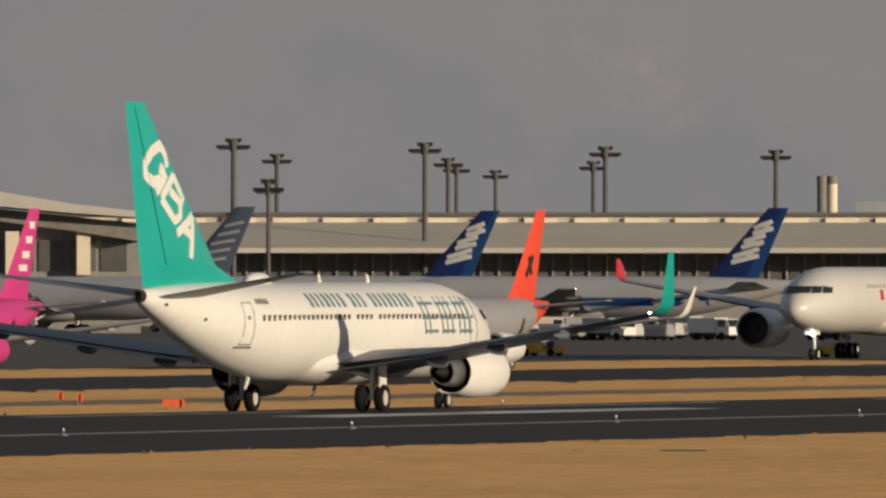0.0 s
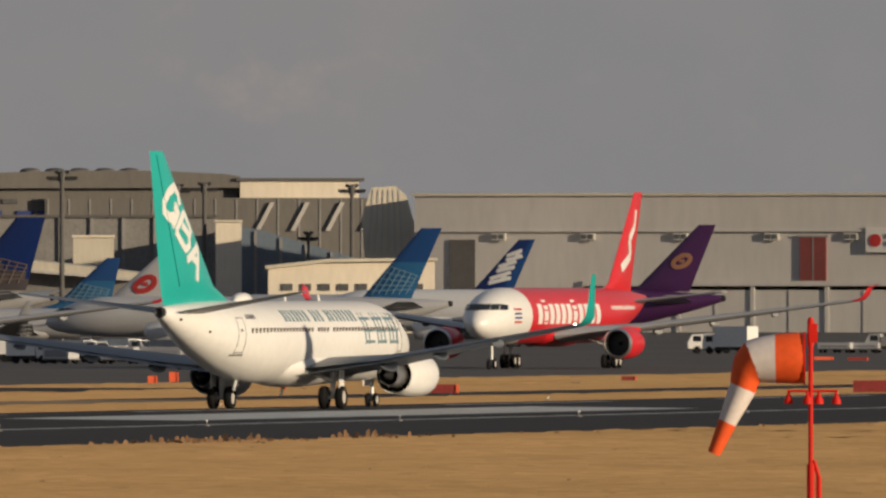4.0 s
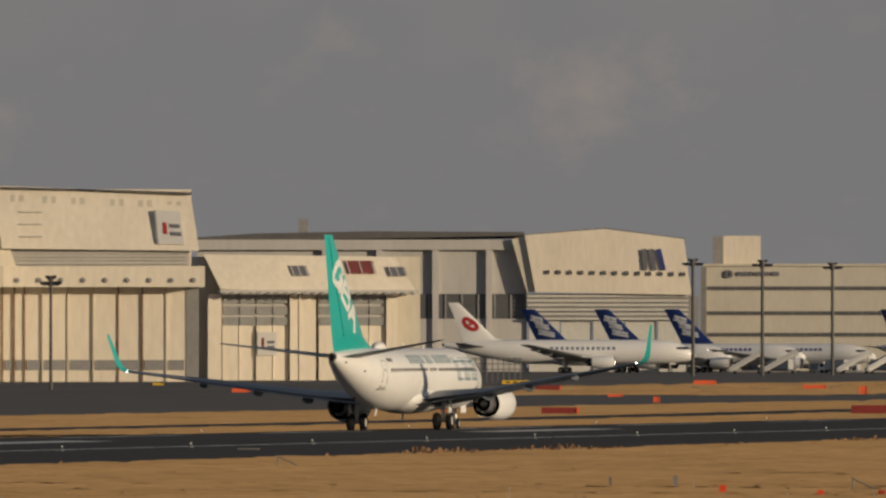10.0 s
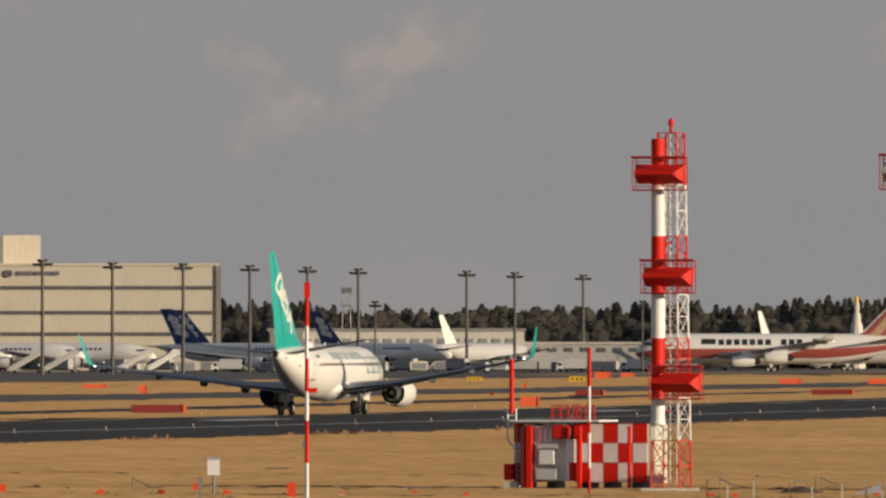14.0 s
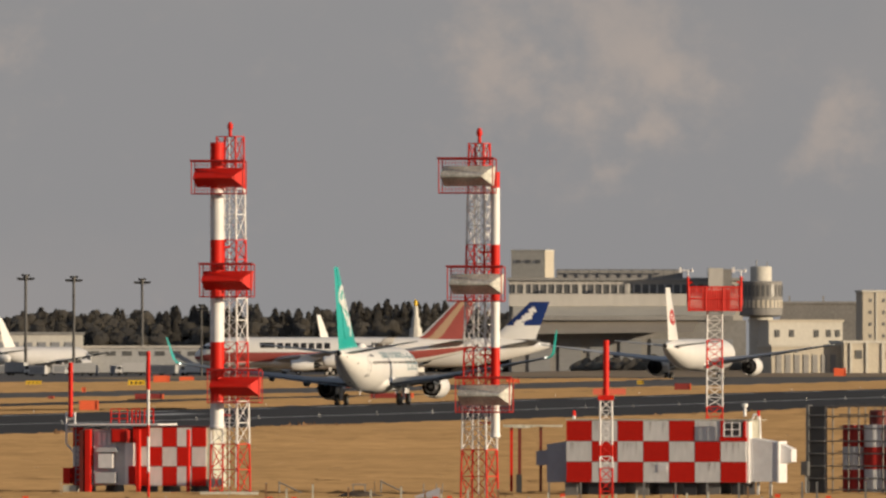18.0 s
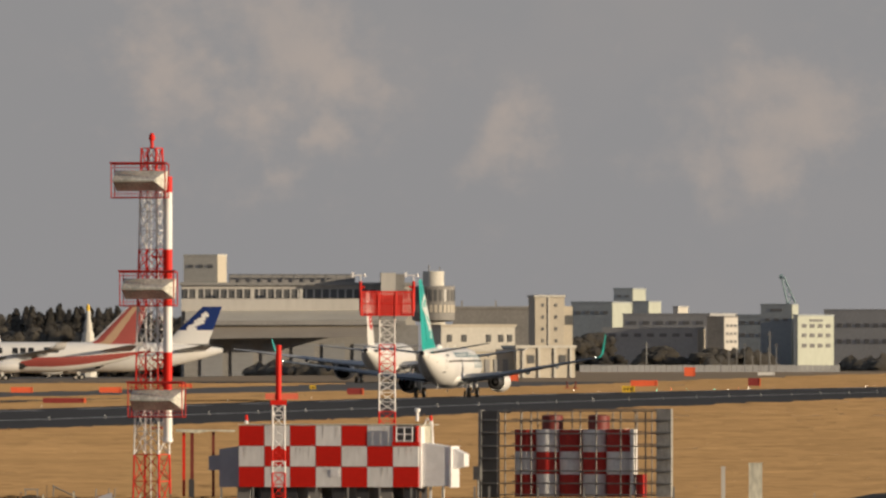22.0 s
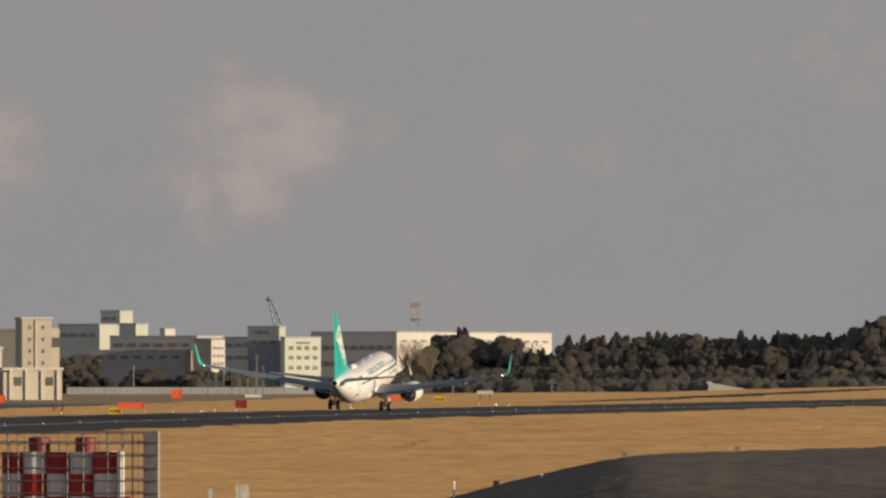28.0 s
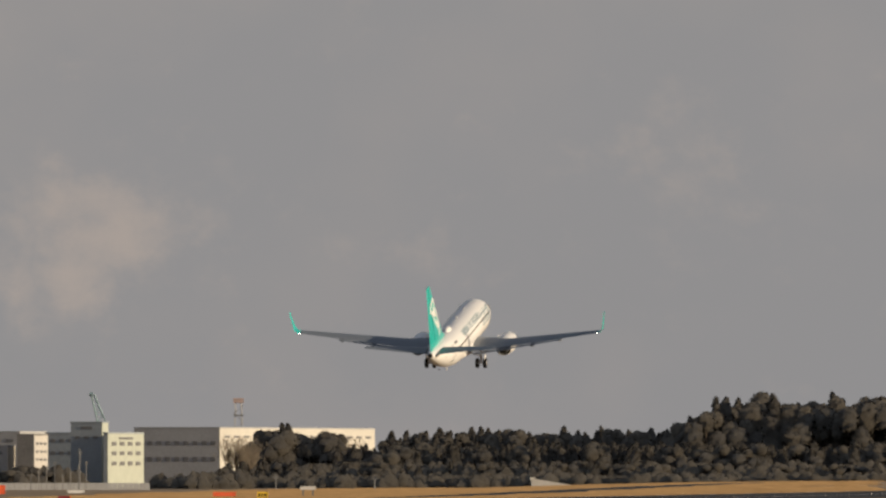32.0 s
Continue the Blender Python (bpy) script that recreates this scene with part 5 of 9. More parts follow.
# ---- woods ----
def clump_tree(rng, h, kind):
    """One tree as arrays: a tapered trunk, limbs, lumpy crown masses and many small leaf clumps on their skin."""
    vs, ns, tris, ms = [], [], [], []

    def leaf(c, out, size, m_):
        o = len(vs)
        n = (out + Vector((rng.gauss(0, .5), rng.gauss(0, .5), rng.gauss(0, .5)))).normalized()
        p = n.orthogonal().normalized()
        q = n.cross(p)
        a0 = rng.random() * math.tau
        up = tuple((out * .08 + Vector((rng.uniform(-.10, .10), rng.uniform(-.10, .10), 1.0))).normalized())
        for k in range(3):
            a = a0 + k * math.tau / 3 + rng.uniform(-.4, .4)
            v = (p * math.cos(a) + q * math.sin(a)) * size * rng.uniform(.6, 1.4)
            vs.append((c[0] + v.x, c[1] + v.y, c[2] + v.z))
            ns.append(up)
        tris.append((o, o + 1, o + 2))
        ms.append(m_)

    def mass(rows, m_, leaves, size):
        """A lumpy lofted body: rows of (centre, radius); leaf clumps ruffle its skin."""
        n, o, rim = 8, len(vs), []
        for (cx, cy, cz), r in rows:
            for i in range(n):
                a = (i + rng.uniform(-.3, .3)) * math.tau / n
                q = r * rng.uniform(.72, 1.12)
                vs.append((cx + q * math.cos(a), cy + q * math.sin(a), cz + rng.uniform(-.12, .12) * r))
                ns.append(tuple(Vector((math.cos(a) * .08, math.sin(a) * .08, 1.0)).normalized()))
        for k in range(len(rows) - 1):
            for i in range(n):
                a, b, c, d = o + k * n + i, o + k * n + (i + 1) % n, o + (k + 1) * n + (i + 1) % n, o + (k + 1) * n + i
                tris.extend(((a, b, c), (a, c, d)))
                ms.extend((m_, m_))
        for _ in range(leaves):
            f = rng.random() * (len(rows) - 1.001)
            k, f = int(f), f % 1
            (c0, r0), (c1, r1) = rows[k], rows[k + 1]
            a, r = rng.random() * math.tau, (r0 + (r1 - r0) * f) * rng.uniform(.86, 1.24)
            out = Vector((math.cos(a), math.sin(a), .25))
            leaf([c0[t] + (c1[t] - c0[t]) * f + (r * out[t] if t < 2 else 0) for t in range(3)], out.normalized(), size, m_ if rng.random() < .8 else 1 - m_)

    def limb(a, b, r0, r1):
        o = len(vs)
        for c, r in ((a, r0), (b, r1)):
            for i in range(4):
                vs.append((c[0] + r * math.cos(i * 1.571), c[1] + r * math.sin(i * 1.571), c[2]))
                ns.append((math.cos(i * 1.571), math.sin(i * 1.571), 0))
        for i in range(4):
            a_, b_, c_, d_ = o + i, o + (i + 1) % 4, o + 4 + (i + 1) % 4, o + 4 + i
            tris.extend(((a_, b_, c_), (a_, c_, d_)))
            ms.extend((2, 2))
    limb((0, 0, -1), (0, 0, h * .8), .018 * h, .012 * h)
    if kind == "cedar":
        w = h * rng.uniform(.15, .24)
        bow = rng.uniform(.5, .8)
        rows = [((rng.uniform(-.2, .2), rng.uniform(-.2, .2), h * q), w * (1 - q) ** bow * rng.uniform(.8, 1.15) + .12) for q in (.02, .15, .28, .4, .5, .6, .7, .79, .87, .94, 1.0)]
        mass(rows, 0, 620, .30)
    elif kind == "broad":
        for k in range(12):
            x, y, z, r = rng.uniform(-.28, .28) * h, rng.uniform(-.28, .28) * h, h * rng.uniform(.14, .82), h * rng.uniform(.11, .19)
            if k == 0:
                x, y, z = 0, 0, h * .82
            limb((0, 0, h * .3), (x, y, z), .02 * h, .008 * h)
            rows = [((x, y, z + r * .95 * math.sin(e)), r * math.cos(e) + .05) for e in (-1.3, -.8, -.35, .1, .5, .85, 1.15, 1.45)]
            mass(rows, 0 if k % 3 else 1, 110, .24)
    elif kind == "bare":
        for _ in range(46):
            a, q = rng.random() * math.tau, rng.uniform(.25, .7)
            e = (math.cos(a) * h * rng.uniform(.1, .38), math.sin(a) * h * rng.uniform(.1, .38), h * rng.uniform(.6, 1.0))
            limb((0, 0, h * q), e, .012 * h, .003 * h)
            for _ in range(3):
                limb(e, (e[0] + rng.uniform(-.8, .8), e[1] + rng.uniform(-.8, .8), e[2] + rng.uniform(.2, 1.2)), .05, .02)
    else:
        for k in range(4):
            x, y, hh, r = rng.uniform(-.3, .3) * h, rng.uniform(-.3, .3) * h, h * rng.uniform(.55, 1.0), h * rng.uniform(.22, .36)
            mass([((x, y, hh * q), r * p) for q, p in ((0, .9), (.3, 1.0), (.55, .85), (.78, .6), (1.0, .1))], 1, 130, .30)
    return np.array(vs), np.array(tris), np.array(ms), np.array(ns)


def woods(name, label, rows, seed):
    """rows: (u0, u1, d, depth, v_top0, v_top1, spread, count, kinds)."""
    rng = random.Random(seed)
    stock = {k: [clump_tree(rng, 10.0, k) for _ in range(7)] for k in ("cedar", "broad", "scrub", "bare")}
    V, F, M, NS, off = [], [], [], [], 0
    for u0, u1, d, depth, va, vb, spread, count, kinds in rows:
        for i in range(count):
            q = (i + rng.random()) / count
            u, dd = u0 + (u1 - u0) * q, d + rng.random() * depth
            x, y, z = spot(u, dd)
            k = rng.choice(kinds)
            h = lift(va + (vb - va) * q + rng.uniform(-spread, spread * 1.6), dd) - z
            vs, fs, ms, ns = rng.choice(stock[k])
            s = h / 10.0
            a = rng.random() * math.tau
            c, sn = math.cos(a), math.sin(a)
            sx = (.55 + .45 * s) if s > 1 else s ** .5
            p = np.empty_like(vs)
            p[:, 0], p[:, 1], p[:, 2] = (vs[:, 0] * c - vs[:, 1] * sn) * sx * 1.15 + x, (vs[:, 0] * sn + vs[:, 1] * c) * sx * 1.15 + y, vs[:, 2] * s + z
            V.append(p)
            NS.append(np.stack([ns[:, 0] * c - ns[:, 1] * sn, ns[:, 0] * sn + ns[:, 1] * c, ns[:, 2]], 1))
            F.append(fs + off)
            M.append(ms)
            off += len(vs)
    V, F, M, NS = np.concatenate(V), np.concatenate(F), np.concatenate(M), np.concatenate(NS)
    me = bpy.data.meshes.new(name)
    me.vertices.add(len(V))
    me.vertices.foreach_set("co", V.reshape(-1))
    me.loops.add(len(F) * 3)
    me.loops.foreach_set("vertex_index", F.reshape(-1))
    me.polygons.add(len(F))
    me.polygons.foreach_set("loop_start", np.arange(len(F)) * 3)
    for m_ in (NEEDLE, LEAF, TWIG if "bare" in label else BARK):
        me.materials.append(m_)
    me.polygons.foreach_set("material_index", M)
    me.update(calc_edges=True)
    me.shade_smooth()
    me.normals_split_custom_set_from_vertices(NS)
    return tagged(new(name, me), label, "woods", kind="stuff")


cargo_terminal()
far_town()
lamp_masts()
C, BR, SC = "cedar", "broad", "scrub"
woods("far_woods", "dark cedar woods behind the aprons", [
    (5560, 7000, 4600, 60, 424, 420, 8, 190, (C, C, BR)), (5560, 7000, 4540, 30, 440, 436, 6, 110, (BR, BR, C)), (5560, 5760, 4560, 20, 412, 410, 6, 14, (C,)),
    (6240, 6420, 4560, 20, 418, 414, 5, 14, (C,)), (6560, 6760, 4560, 20, 408, 404, 7, 16, (C,))], 3)
woods("far_woods", "dark cedar and scrub woods at the runway's end", [
    (8440, 9500, 4560, 60, 420, 408, 9, 170, (C, C, BR)), (8400, 9500, 4480, 40, 442, 438, 6, 190, (BR, C, C)), (8150, 9500, 4330, 40, 474, 470, 6, 210, (BR, SC, C)),
    (8218, 8370, 4480, 30, 414, 418, 6, 20, (BR,)), (8262, 8276, 4480, 8, 403, 403, 1, 2, (C,)), (8360, 8450, 4460, 30, 446, 448, 8, 10, (BR, C)),
    (9030, 9450, 4540, 40, 356, 352, 9, 40, (BR, BR, C)), (8960, 9060, 4540, 30, 392, 370, 6, 10, (BR, C)), (8140, 9500, 4250, 30, 493, 490, 4, 240, (SC,))], 5)
woods("garden_shrubs", "dark shrubs along the works' fence", [
    (7560, 7610, 4150, 10, 455, 453, 4, 6, (BR,)), (7690, 7740, 4150, 10, 476, 477, 4, 7, (BR,)), (7800, 7890, 4150, 20, 476, 479, 5, 10, (BR, SC)), (8040, 8200, 4150, 20, 487, 484, 4, 14, (SC,)),
    (6990, 7320, 3740, 20, 500, 502, 4, 34, (SC,)), (7580, 7840, 4090, 15, 488, 486, 4, 14, (SC, BR))], 7)
woods("bare_trees", "bare twiggy trees before the warehouse", [(8165, 8215, 4420, 10, 432, 430, 3, 4, ("bare",)), (8330, 8390, 4520, 10, 430, 434, 3, 4, ("bare",))], 9)


# ---- near equipment on the grass ----
RW_RED = mat("signal_red", (0.66, 0.017, 0.008), 0.55, vary=0.12, rnd=0.3, spec=0.25)
RW_WHITE = mat("signal_white", (0.84, 0.83, 0.82), 0.5, vary=0.15, scale=1.2, streak=(1, 1, .3), rnd=0.3)
WEATHERED = mat("weathered_white", (0.58, 0.56, 0.47), 0.7, vary=0.38, scale=1.6, streak=(1, 1, .35))
DUCT = mat("duct_white", (0.78, 0.77, 0.78), 0.55, vary=0.08)
# Shaded copy of the hood white; also serves as plain grey metal.
DUCTB = mat("duct_blue_grey", (0.36, 0.37, 0.43), 0.55, vary=0.08)
DARKBOX = mat("dark_panel", (0.045, 0.045, 0.05), 0.5, vary=0.15)
# Drums and cages stand in shade, which is put into this darker red.
DRUM_RED = mat("shaded_red_paint", (0.46, 0.020, 0.014), 0.6, vary=0.25, rnd=0.3, scale=2.0)
DRUM_WHITE = mat("weathered_white_paint", (0.78, 0.77, 0.78), 0.6, vary=0.2, rnd=0.3, scale=2.0)
BROWNRED = mat("brown_red_paint", (0.16, 0.022, 0.016), 0.6, vary=0.2)
STAIN = mat("grey_stain", (0.66, 0.64, 0.62), 0.8, vary=0.2)
# The cooler stands in shade; this blue-grey carries that shade as colour.
COOLER = mat("shaded_cooler_grey", (0.52, 0.53, 0.56), 0.55, vary=0.1)
LICHEN = mat("speckled_white_paint", (0.60, 0.59, 0.53), 0.75, vary=0.55, scale=4.0)
PANELG = mat("worn_grey_panel", (0.34, 0.33, 0.31), 0.7, vary=0.3, scale=2.0, streak=(1, 1, .4))
SALMON = mat("faded_orange_paint", (0.74, 0.17, 0.10), 0.55, vary=0.1)
MESHG = mat("grid_steel", (0.17, 0.16, 0.15), 0.6, metal=0.2, vary=0.2)
DIRT = mat("mound_scrub", (0.115, 0.090, 0.060), 0.95, vary=0.45, scale=0.6, bump=0.6)


def lattice(geo_of, x, y, z0, z1, w0, w1, bands, thick=.055, step=.78):
    """A four-legged lattice; geo_of(z) gives the Geo of the band that paints height z."""
    n = max(2, int((z1 - z0) / step))
    for i in range(n):
        za, zb = z0 + (z1 - z0) * i / n, z0 + (z1 - z0) * (i + 1) / n
        g = geo_of((za + zb) / 2)
        a, b = (w0 + (w1 - w0) * i / n) / 2, (w0 + (w1 - w0) * (i + 1) / n) / 2
        cs = [(-1, -1), (1, -1), (1, 1), (-1, 1)]
        for k in range(4):
            p, q = cs[k], cs[(k + 1) % 4]
            g.tube((x + p[0] * a, y + p[1] * a, za), (x + p[0] * b, y + p[1] * b, zb), thick, n=6)
            g.tube((x + p[0] * a, y + p[1] * a, za), (x + q[0] * b, y + q[1] * b, zb), thick * .55, n=4)
            g.tube((x + q[0] * a, y + q[1] * a, za), (x + p[0] * b, y + p[1] * b, zb), thick * .4, n=4)
            g.tube((x + p[0] * b, y + p[1] * b, zb), (x + q[0] * b, y + q[1] * b, zb), thick * .6, n=4)


def glide_tower(u, d, label, box_mat, tube_x, shift, drop=0.0, top=14.6, lat_x=0.0, w0=1.5, w1=.9, pipe=.28, pipe_top=14.3, pipe_foot=2.8, bands=(2.1, 3.85, 6.3, 8.1, 10.5, 12.6)):
    """A glide-path mast: lattice, a fat pipe beside it and three reflector boxes in cages."""
    x, y, z = spot(u, d)
    t = base("antenna_tower", facing(u, d), label, "antenna tower", "antenna towers")
    steps = (0.0,) + bands + (15.2,)
    edges = [(a, b, i % 2) for i, (a, b) in enumerate(zip(steps, steps[1:]))]
    sections = {}

    def geo_of(zz):
        for i, (a, b, c) in enumerate(edges):
            if a <= zz <= b:
                return sections.setdefault(i, Geo())
    # one run of panels for each painted band, so that the colours meet at the band's edge; the mast narrows upwards
    for i, (a, b, c) in enumerate(edges):
        b = min(b, top)
        wa, wb = (w0 + (w1 - w0) * q / top for q in (a, b))
        lattice(lambda zz: sections.setdefault(i, Geo()), 0, 0, a, b, wa, wb, None, thick=.042, step=.72)
    for i, g in sections.items():
        part("lattice_section", g, RW_RED if edges[i][2] == 0 else RW_WHITE, t, m=pose(lat_x, 0, 0, 0, 0, -24))
    part("ladder", Geo().tube((-.16, 0, .3), (-.16, 0, top), .022, n=5).tube((.16, 0, .3), (.16, 0, top), .022, n=5), RW_WHITE, t, m=pose(lat_x + .1, .1, 0, 0, 0, 30))
    for a, b, c in edges[1:]:
        a, b = max(a, pipe_foot), min(b, pipe_top)
        part("pipe_section", Geo().tube((tube_x, -.62, a), (tube_x, -.62, b), pipe, n=20), RW_RED if c == 0 else RW_WHITE, t)
    part("pipe_collar", Geo().lathe([(pipe_foot - .10, pipe * .7), (pipe_foot - .05, pipe * 1.12), (pipe_foot + .06, pipe * 1.12), (pipe_foot + .1, pipe)], (tube_x, -.62, 0), axis="z", n=20), RW_WHITE, t)
    for zz in (pipe_foot + .5, bands[2] - .3, bands[4] - .3, bands[5] + .15):
        part("pipe_bracket", Geo().box(min(tube_x, lat_x), max(tube_x, lat_x), -.55, -.45, zz - .04, zz + .04), RW_RED, t)
    for k, (zc, sh) in enumerate(((13.07, -.42), (8.84, -.08), (4.49, .24))):
        zc -= drop
        # a wedge-nosed reflector box, turned a little from the eye
        place = pose(sh + shift, -1.15, zc, 0, 0, -15)
        w, h = 1.06, .40
        front = [(-w * .97, -.30, .03), (w * .60, -.30, .03), (w * .60, -.30, -.03), (-w * .97, -.30, -.03)]
        back = [(-w, .22, h), (w, .22, h), (w * .95, .22, -h), (-w * .95, .22, -h)]
        g = Geo().add(front + back, [(0, 1, 2, 3), (4, 0, 3, 7), (1, 5, 6, 2), (4, 5, 1, 0), (3, 2, 6, 7), (5, 4, 7, 6)])
        bx = part("reflector_box", g, box_mat, t, m=place, smooth=False)
        g = Geo()
        for zz in (.66, -.66):
            for yy in (-.30, .25):
                g.tube((-w * 1.03, yy, zz), (w * 1.03, yy, zz), .03, n=5)
            g.tube((-w * 1.03, -.30, zz * .78), (w * 1.03, -.30, zz * .78), .016, n=4)
            for i in range(17):
                xx = -w * 1.03 + i * w * 2.06 / 16
                g.tube((xx, -.30, zz), (xx, .25, zz), .018, n=4)
                g.tube((xx, -.30, zz), (xx, -.30, zz * .6), .010, n=4)
        for xx in (-1.03, 1.03):
            for yy in (-.30, .25):
                g.tube((w * xx, yy, -.66), (w * xx, yy, .66), .026, n=5)
        g.tube((-w * 1.09, -.30, .70), (w * 1.09, -.30, .70), .04, n=5)
        part("cage", g, DRUM_RED, bx)
    g = Geo().tube((lat_x, 0, top), (lat_x, 0, top + .3), .07, n=8).lathe([(top + .3, .09), (top + .35, .12), (top + .5, .11), (top + .6, .05)], (lat_x, 0, 0), axis="z", n=10)
    part("beacon", g, RW_RED, t, "red obstruction beacon")
    part("footing", Geo().box(-1.2, 1.2, -1.1, 1.1, -.3, .14), WEATHERED, t)


def checker(root, x0, z0, w, h, nc, nr, y, skip=()):
    """Painted square panels in red and white, each a thin plate."""
    cw, ch = w / nc, h / nr
    me = [Geo().box(.012, cw - .012, -.03, .04, .012, ch - .012).mesh("panel", m_, False) for m_ in (RW_RED, RW_WHITE)]
    for r in range(nr):
        for c in range(nc):
            if (r, c) in skip:
                continue
            part("panel", me[0 if (r + c) % 2 == 0 else 1], None, root, m=pose(x0 + c * cw, y, z0 + (nr - 1 - r) * ch))


def shelter_one():
    d = 690
    k = d / LENS
    s = Site("equipment_shelter", "red and white chequered equipment shelter with ladders and coolers", "shelter", 6080, d, turn=-14, group="equipment shelters", wide=1.03)
    x, z, R = s.x, s.z, s.root
    v = lambda y: y - 122.0
    s.box("wall", 6214, 6330, 0, 2.4, v(852), v(748), WEATHERED)
    checker(R, x(6200), z(v(852)), 130 * s.k, (852 - 748) * k, 5, 3, -.05)
    s.box("side_wall", 6094, 6132, 0, 2.4, v(852), v(748), RW_WHITE)
    checker(R, x(6094), z(v(852)), 38 * s.k, 104 * k, 2, 3, -.05)
    s.box("end_panel", 6331, 6341, .1, 2.4, v(854), v(750), WEATHERED, label="pale weathered end panel")
    body = s.box("cooler_cabinet", 6135, 6191, -.5, 1.6, v(850), v(752), COOLER, label="cooling cabinet in a shaded pale grey")
    s.box("cooler_box", 6147, 6172, -.85, -.4, v(820), v(795), DUCT, body)
    s.box("cooler_box", 6141, 6176, -.8, -.4, v(847), v(828), COOLER, body)
    s.slab("cooler_hood", [(6140, v(792)), (6146, v(784)), (6176, v(784)), (6182, v(792))], -.75, -.4, COOLER, body)
    for k in range(4):
        s.box("cooler_slat", 6143 + k * 9, 6148 + k * 9, -.54, -.48, v(780), v(758), DUCT, body)
    # White strip for the cabinet's sunlit edge; the light is in the colour.
    s.box("side_panel", 6191, 6206, -.55, 1.6, v(850), v(776), RW_WHITE)
    s.box("side_panel", 6198, 6210, -.62, .4, v(849), v(817), RW_RED)
    red = s.box("red_cabinet", 6168, 6195, -.7, .4, v(775), v(751), DRUM_RED)
    s.box("cabinet_door", 6171, 6192, -.74, -.69, v(773), v(753), RW_RED, red)
    s.box("roof_deck", 6094, 6252, -.8, 2.6, v(745), v(742), DUCT, label="pale steel roof deck")
    s.box("roof", 6200, 6341, -.12, 2.6, v(748), v(746.4), BROWNRED)
    for u0, u1 in ((6167, 6196), (6204, 6218), (6226, 6242)):
        g = Geo()
        for u in (u0, (u0 + u1) / 2, u1):
            g.tube((x(u), -.6, z(v(742))), (x(u), -.6, z(v(716))), .03, n=5)
        for vv in (716, 724, 733):
            g.tube((x(u0), -.6, z(v(vv))), (x(u1), -.6, z(v(vv))), .028, n=5)
        part("railing", g, RW_RED, R)
    g = Geo()
    for u in (6101, 6114):
        g.tube((x(u), -.25, z(v(848))), (x(u), -.25, z(v(752))), .035, n=5)
    for i in range(9):
        g.tube((x(6101), -.25, z(v(842 - i * 10))), (x(6114), -.25, z(v(842 - i * 10))), .025, n=5)
    part("ladder", g, DUCTB, R, "grey steel ladder")
    g = Geo()
    for u in (6079, 6094):
        g.tube((x(u), .3, z(v(778))), (x(u), .3, z(v(722))), .045, n=6)
    g.tube((x(6079), .3, z(v(778))), (x(6099), .3, z(v(800))), .045, n=6)
    for vv in (724, 734, 744, 756):
        g.tube((x(6079), .3, z(v(vv))), (x(6094), .3, z(v(vv))), .035, n=5)
    part("hoop_ladder", g, DUCT, R, "pale steel hooped ladder")
    part("mast", Geo().tube((x(6086.5), .3, z(v(730))), (x(6086.5), .3, z(v(634))), .095, n=12), RW_RED, R, "thick plain red mast")
    for u0, u1, a, b, m_ in ((6114, 6121, 866, 754, BROWNRED), (6124, 6133, 868, 752, RW_RED), (6214, 6220, 868, 752, RW_RED), (6303, 6307, 868, 752, RW_RED)):
        s.box("post", u0, u1, -.9, -.6, v(a), v(b), m_)
        s.box("post_foot", u0 - 4, u1 + 4, -1.0, -.5, v(a + 3), v(a - 2), RW_RED)
    s.box("step_box", 6082, 6094, -.6, .4, v(848), v(820), RW_RED)
    for u in (6100, 6150, 6210, 6250, 6300):
        s.box("leg", u, u + 14, .2, 2.0, v(868), v(851), DARKBOX)
    s.box("plinth", 6084, 6108, -.8, .8, v(872), v(851), WEATHERED)
    s.box("red_locker", 6282, 6292, -1.6, -1.0, v(876), v(862), RW_RED)
    s.box("kerb", 6262, 6400, -1.2, -.8, v(873), v(862), WEATHERED)
    # slender pole before the shelter
    u, dd = 6227, 665
    p = base("marker_pole", facing(u, dd), "slender red and white banded pole", "pole")
    h = lift(v(614), dd) - spot(u, dd)[2]
    zs = [0, h * .18, h * .42, h * .5, h * .74, h]
    for i in range(5):
        part("band", Geo().tube((0, 0, zs[i]), (0, 0, zs[i + 1]), .055 if i < 4 else .08, n=10), RW_WHITE if i % 2 else RW_RED, p)


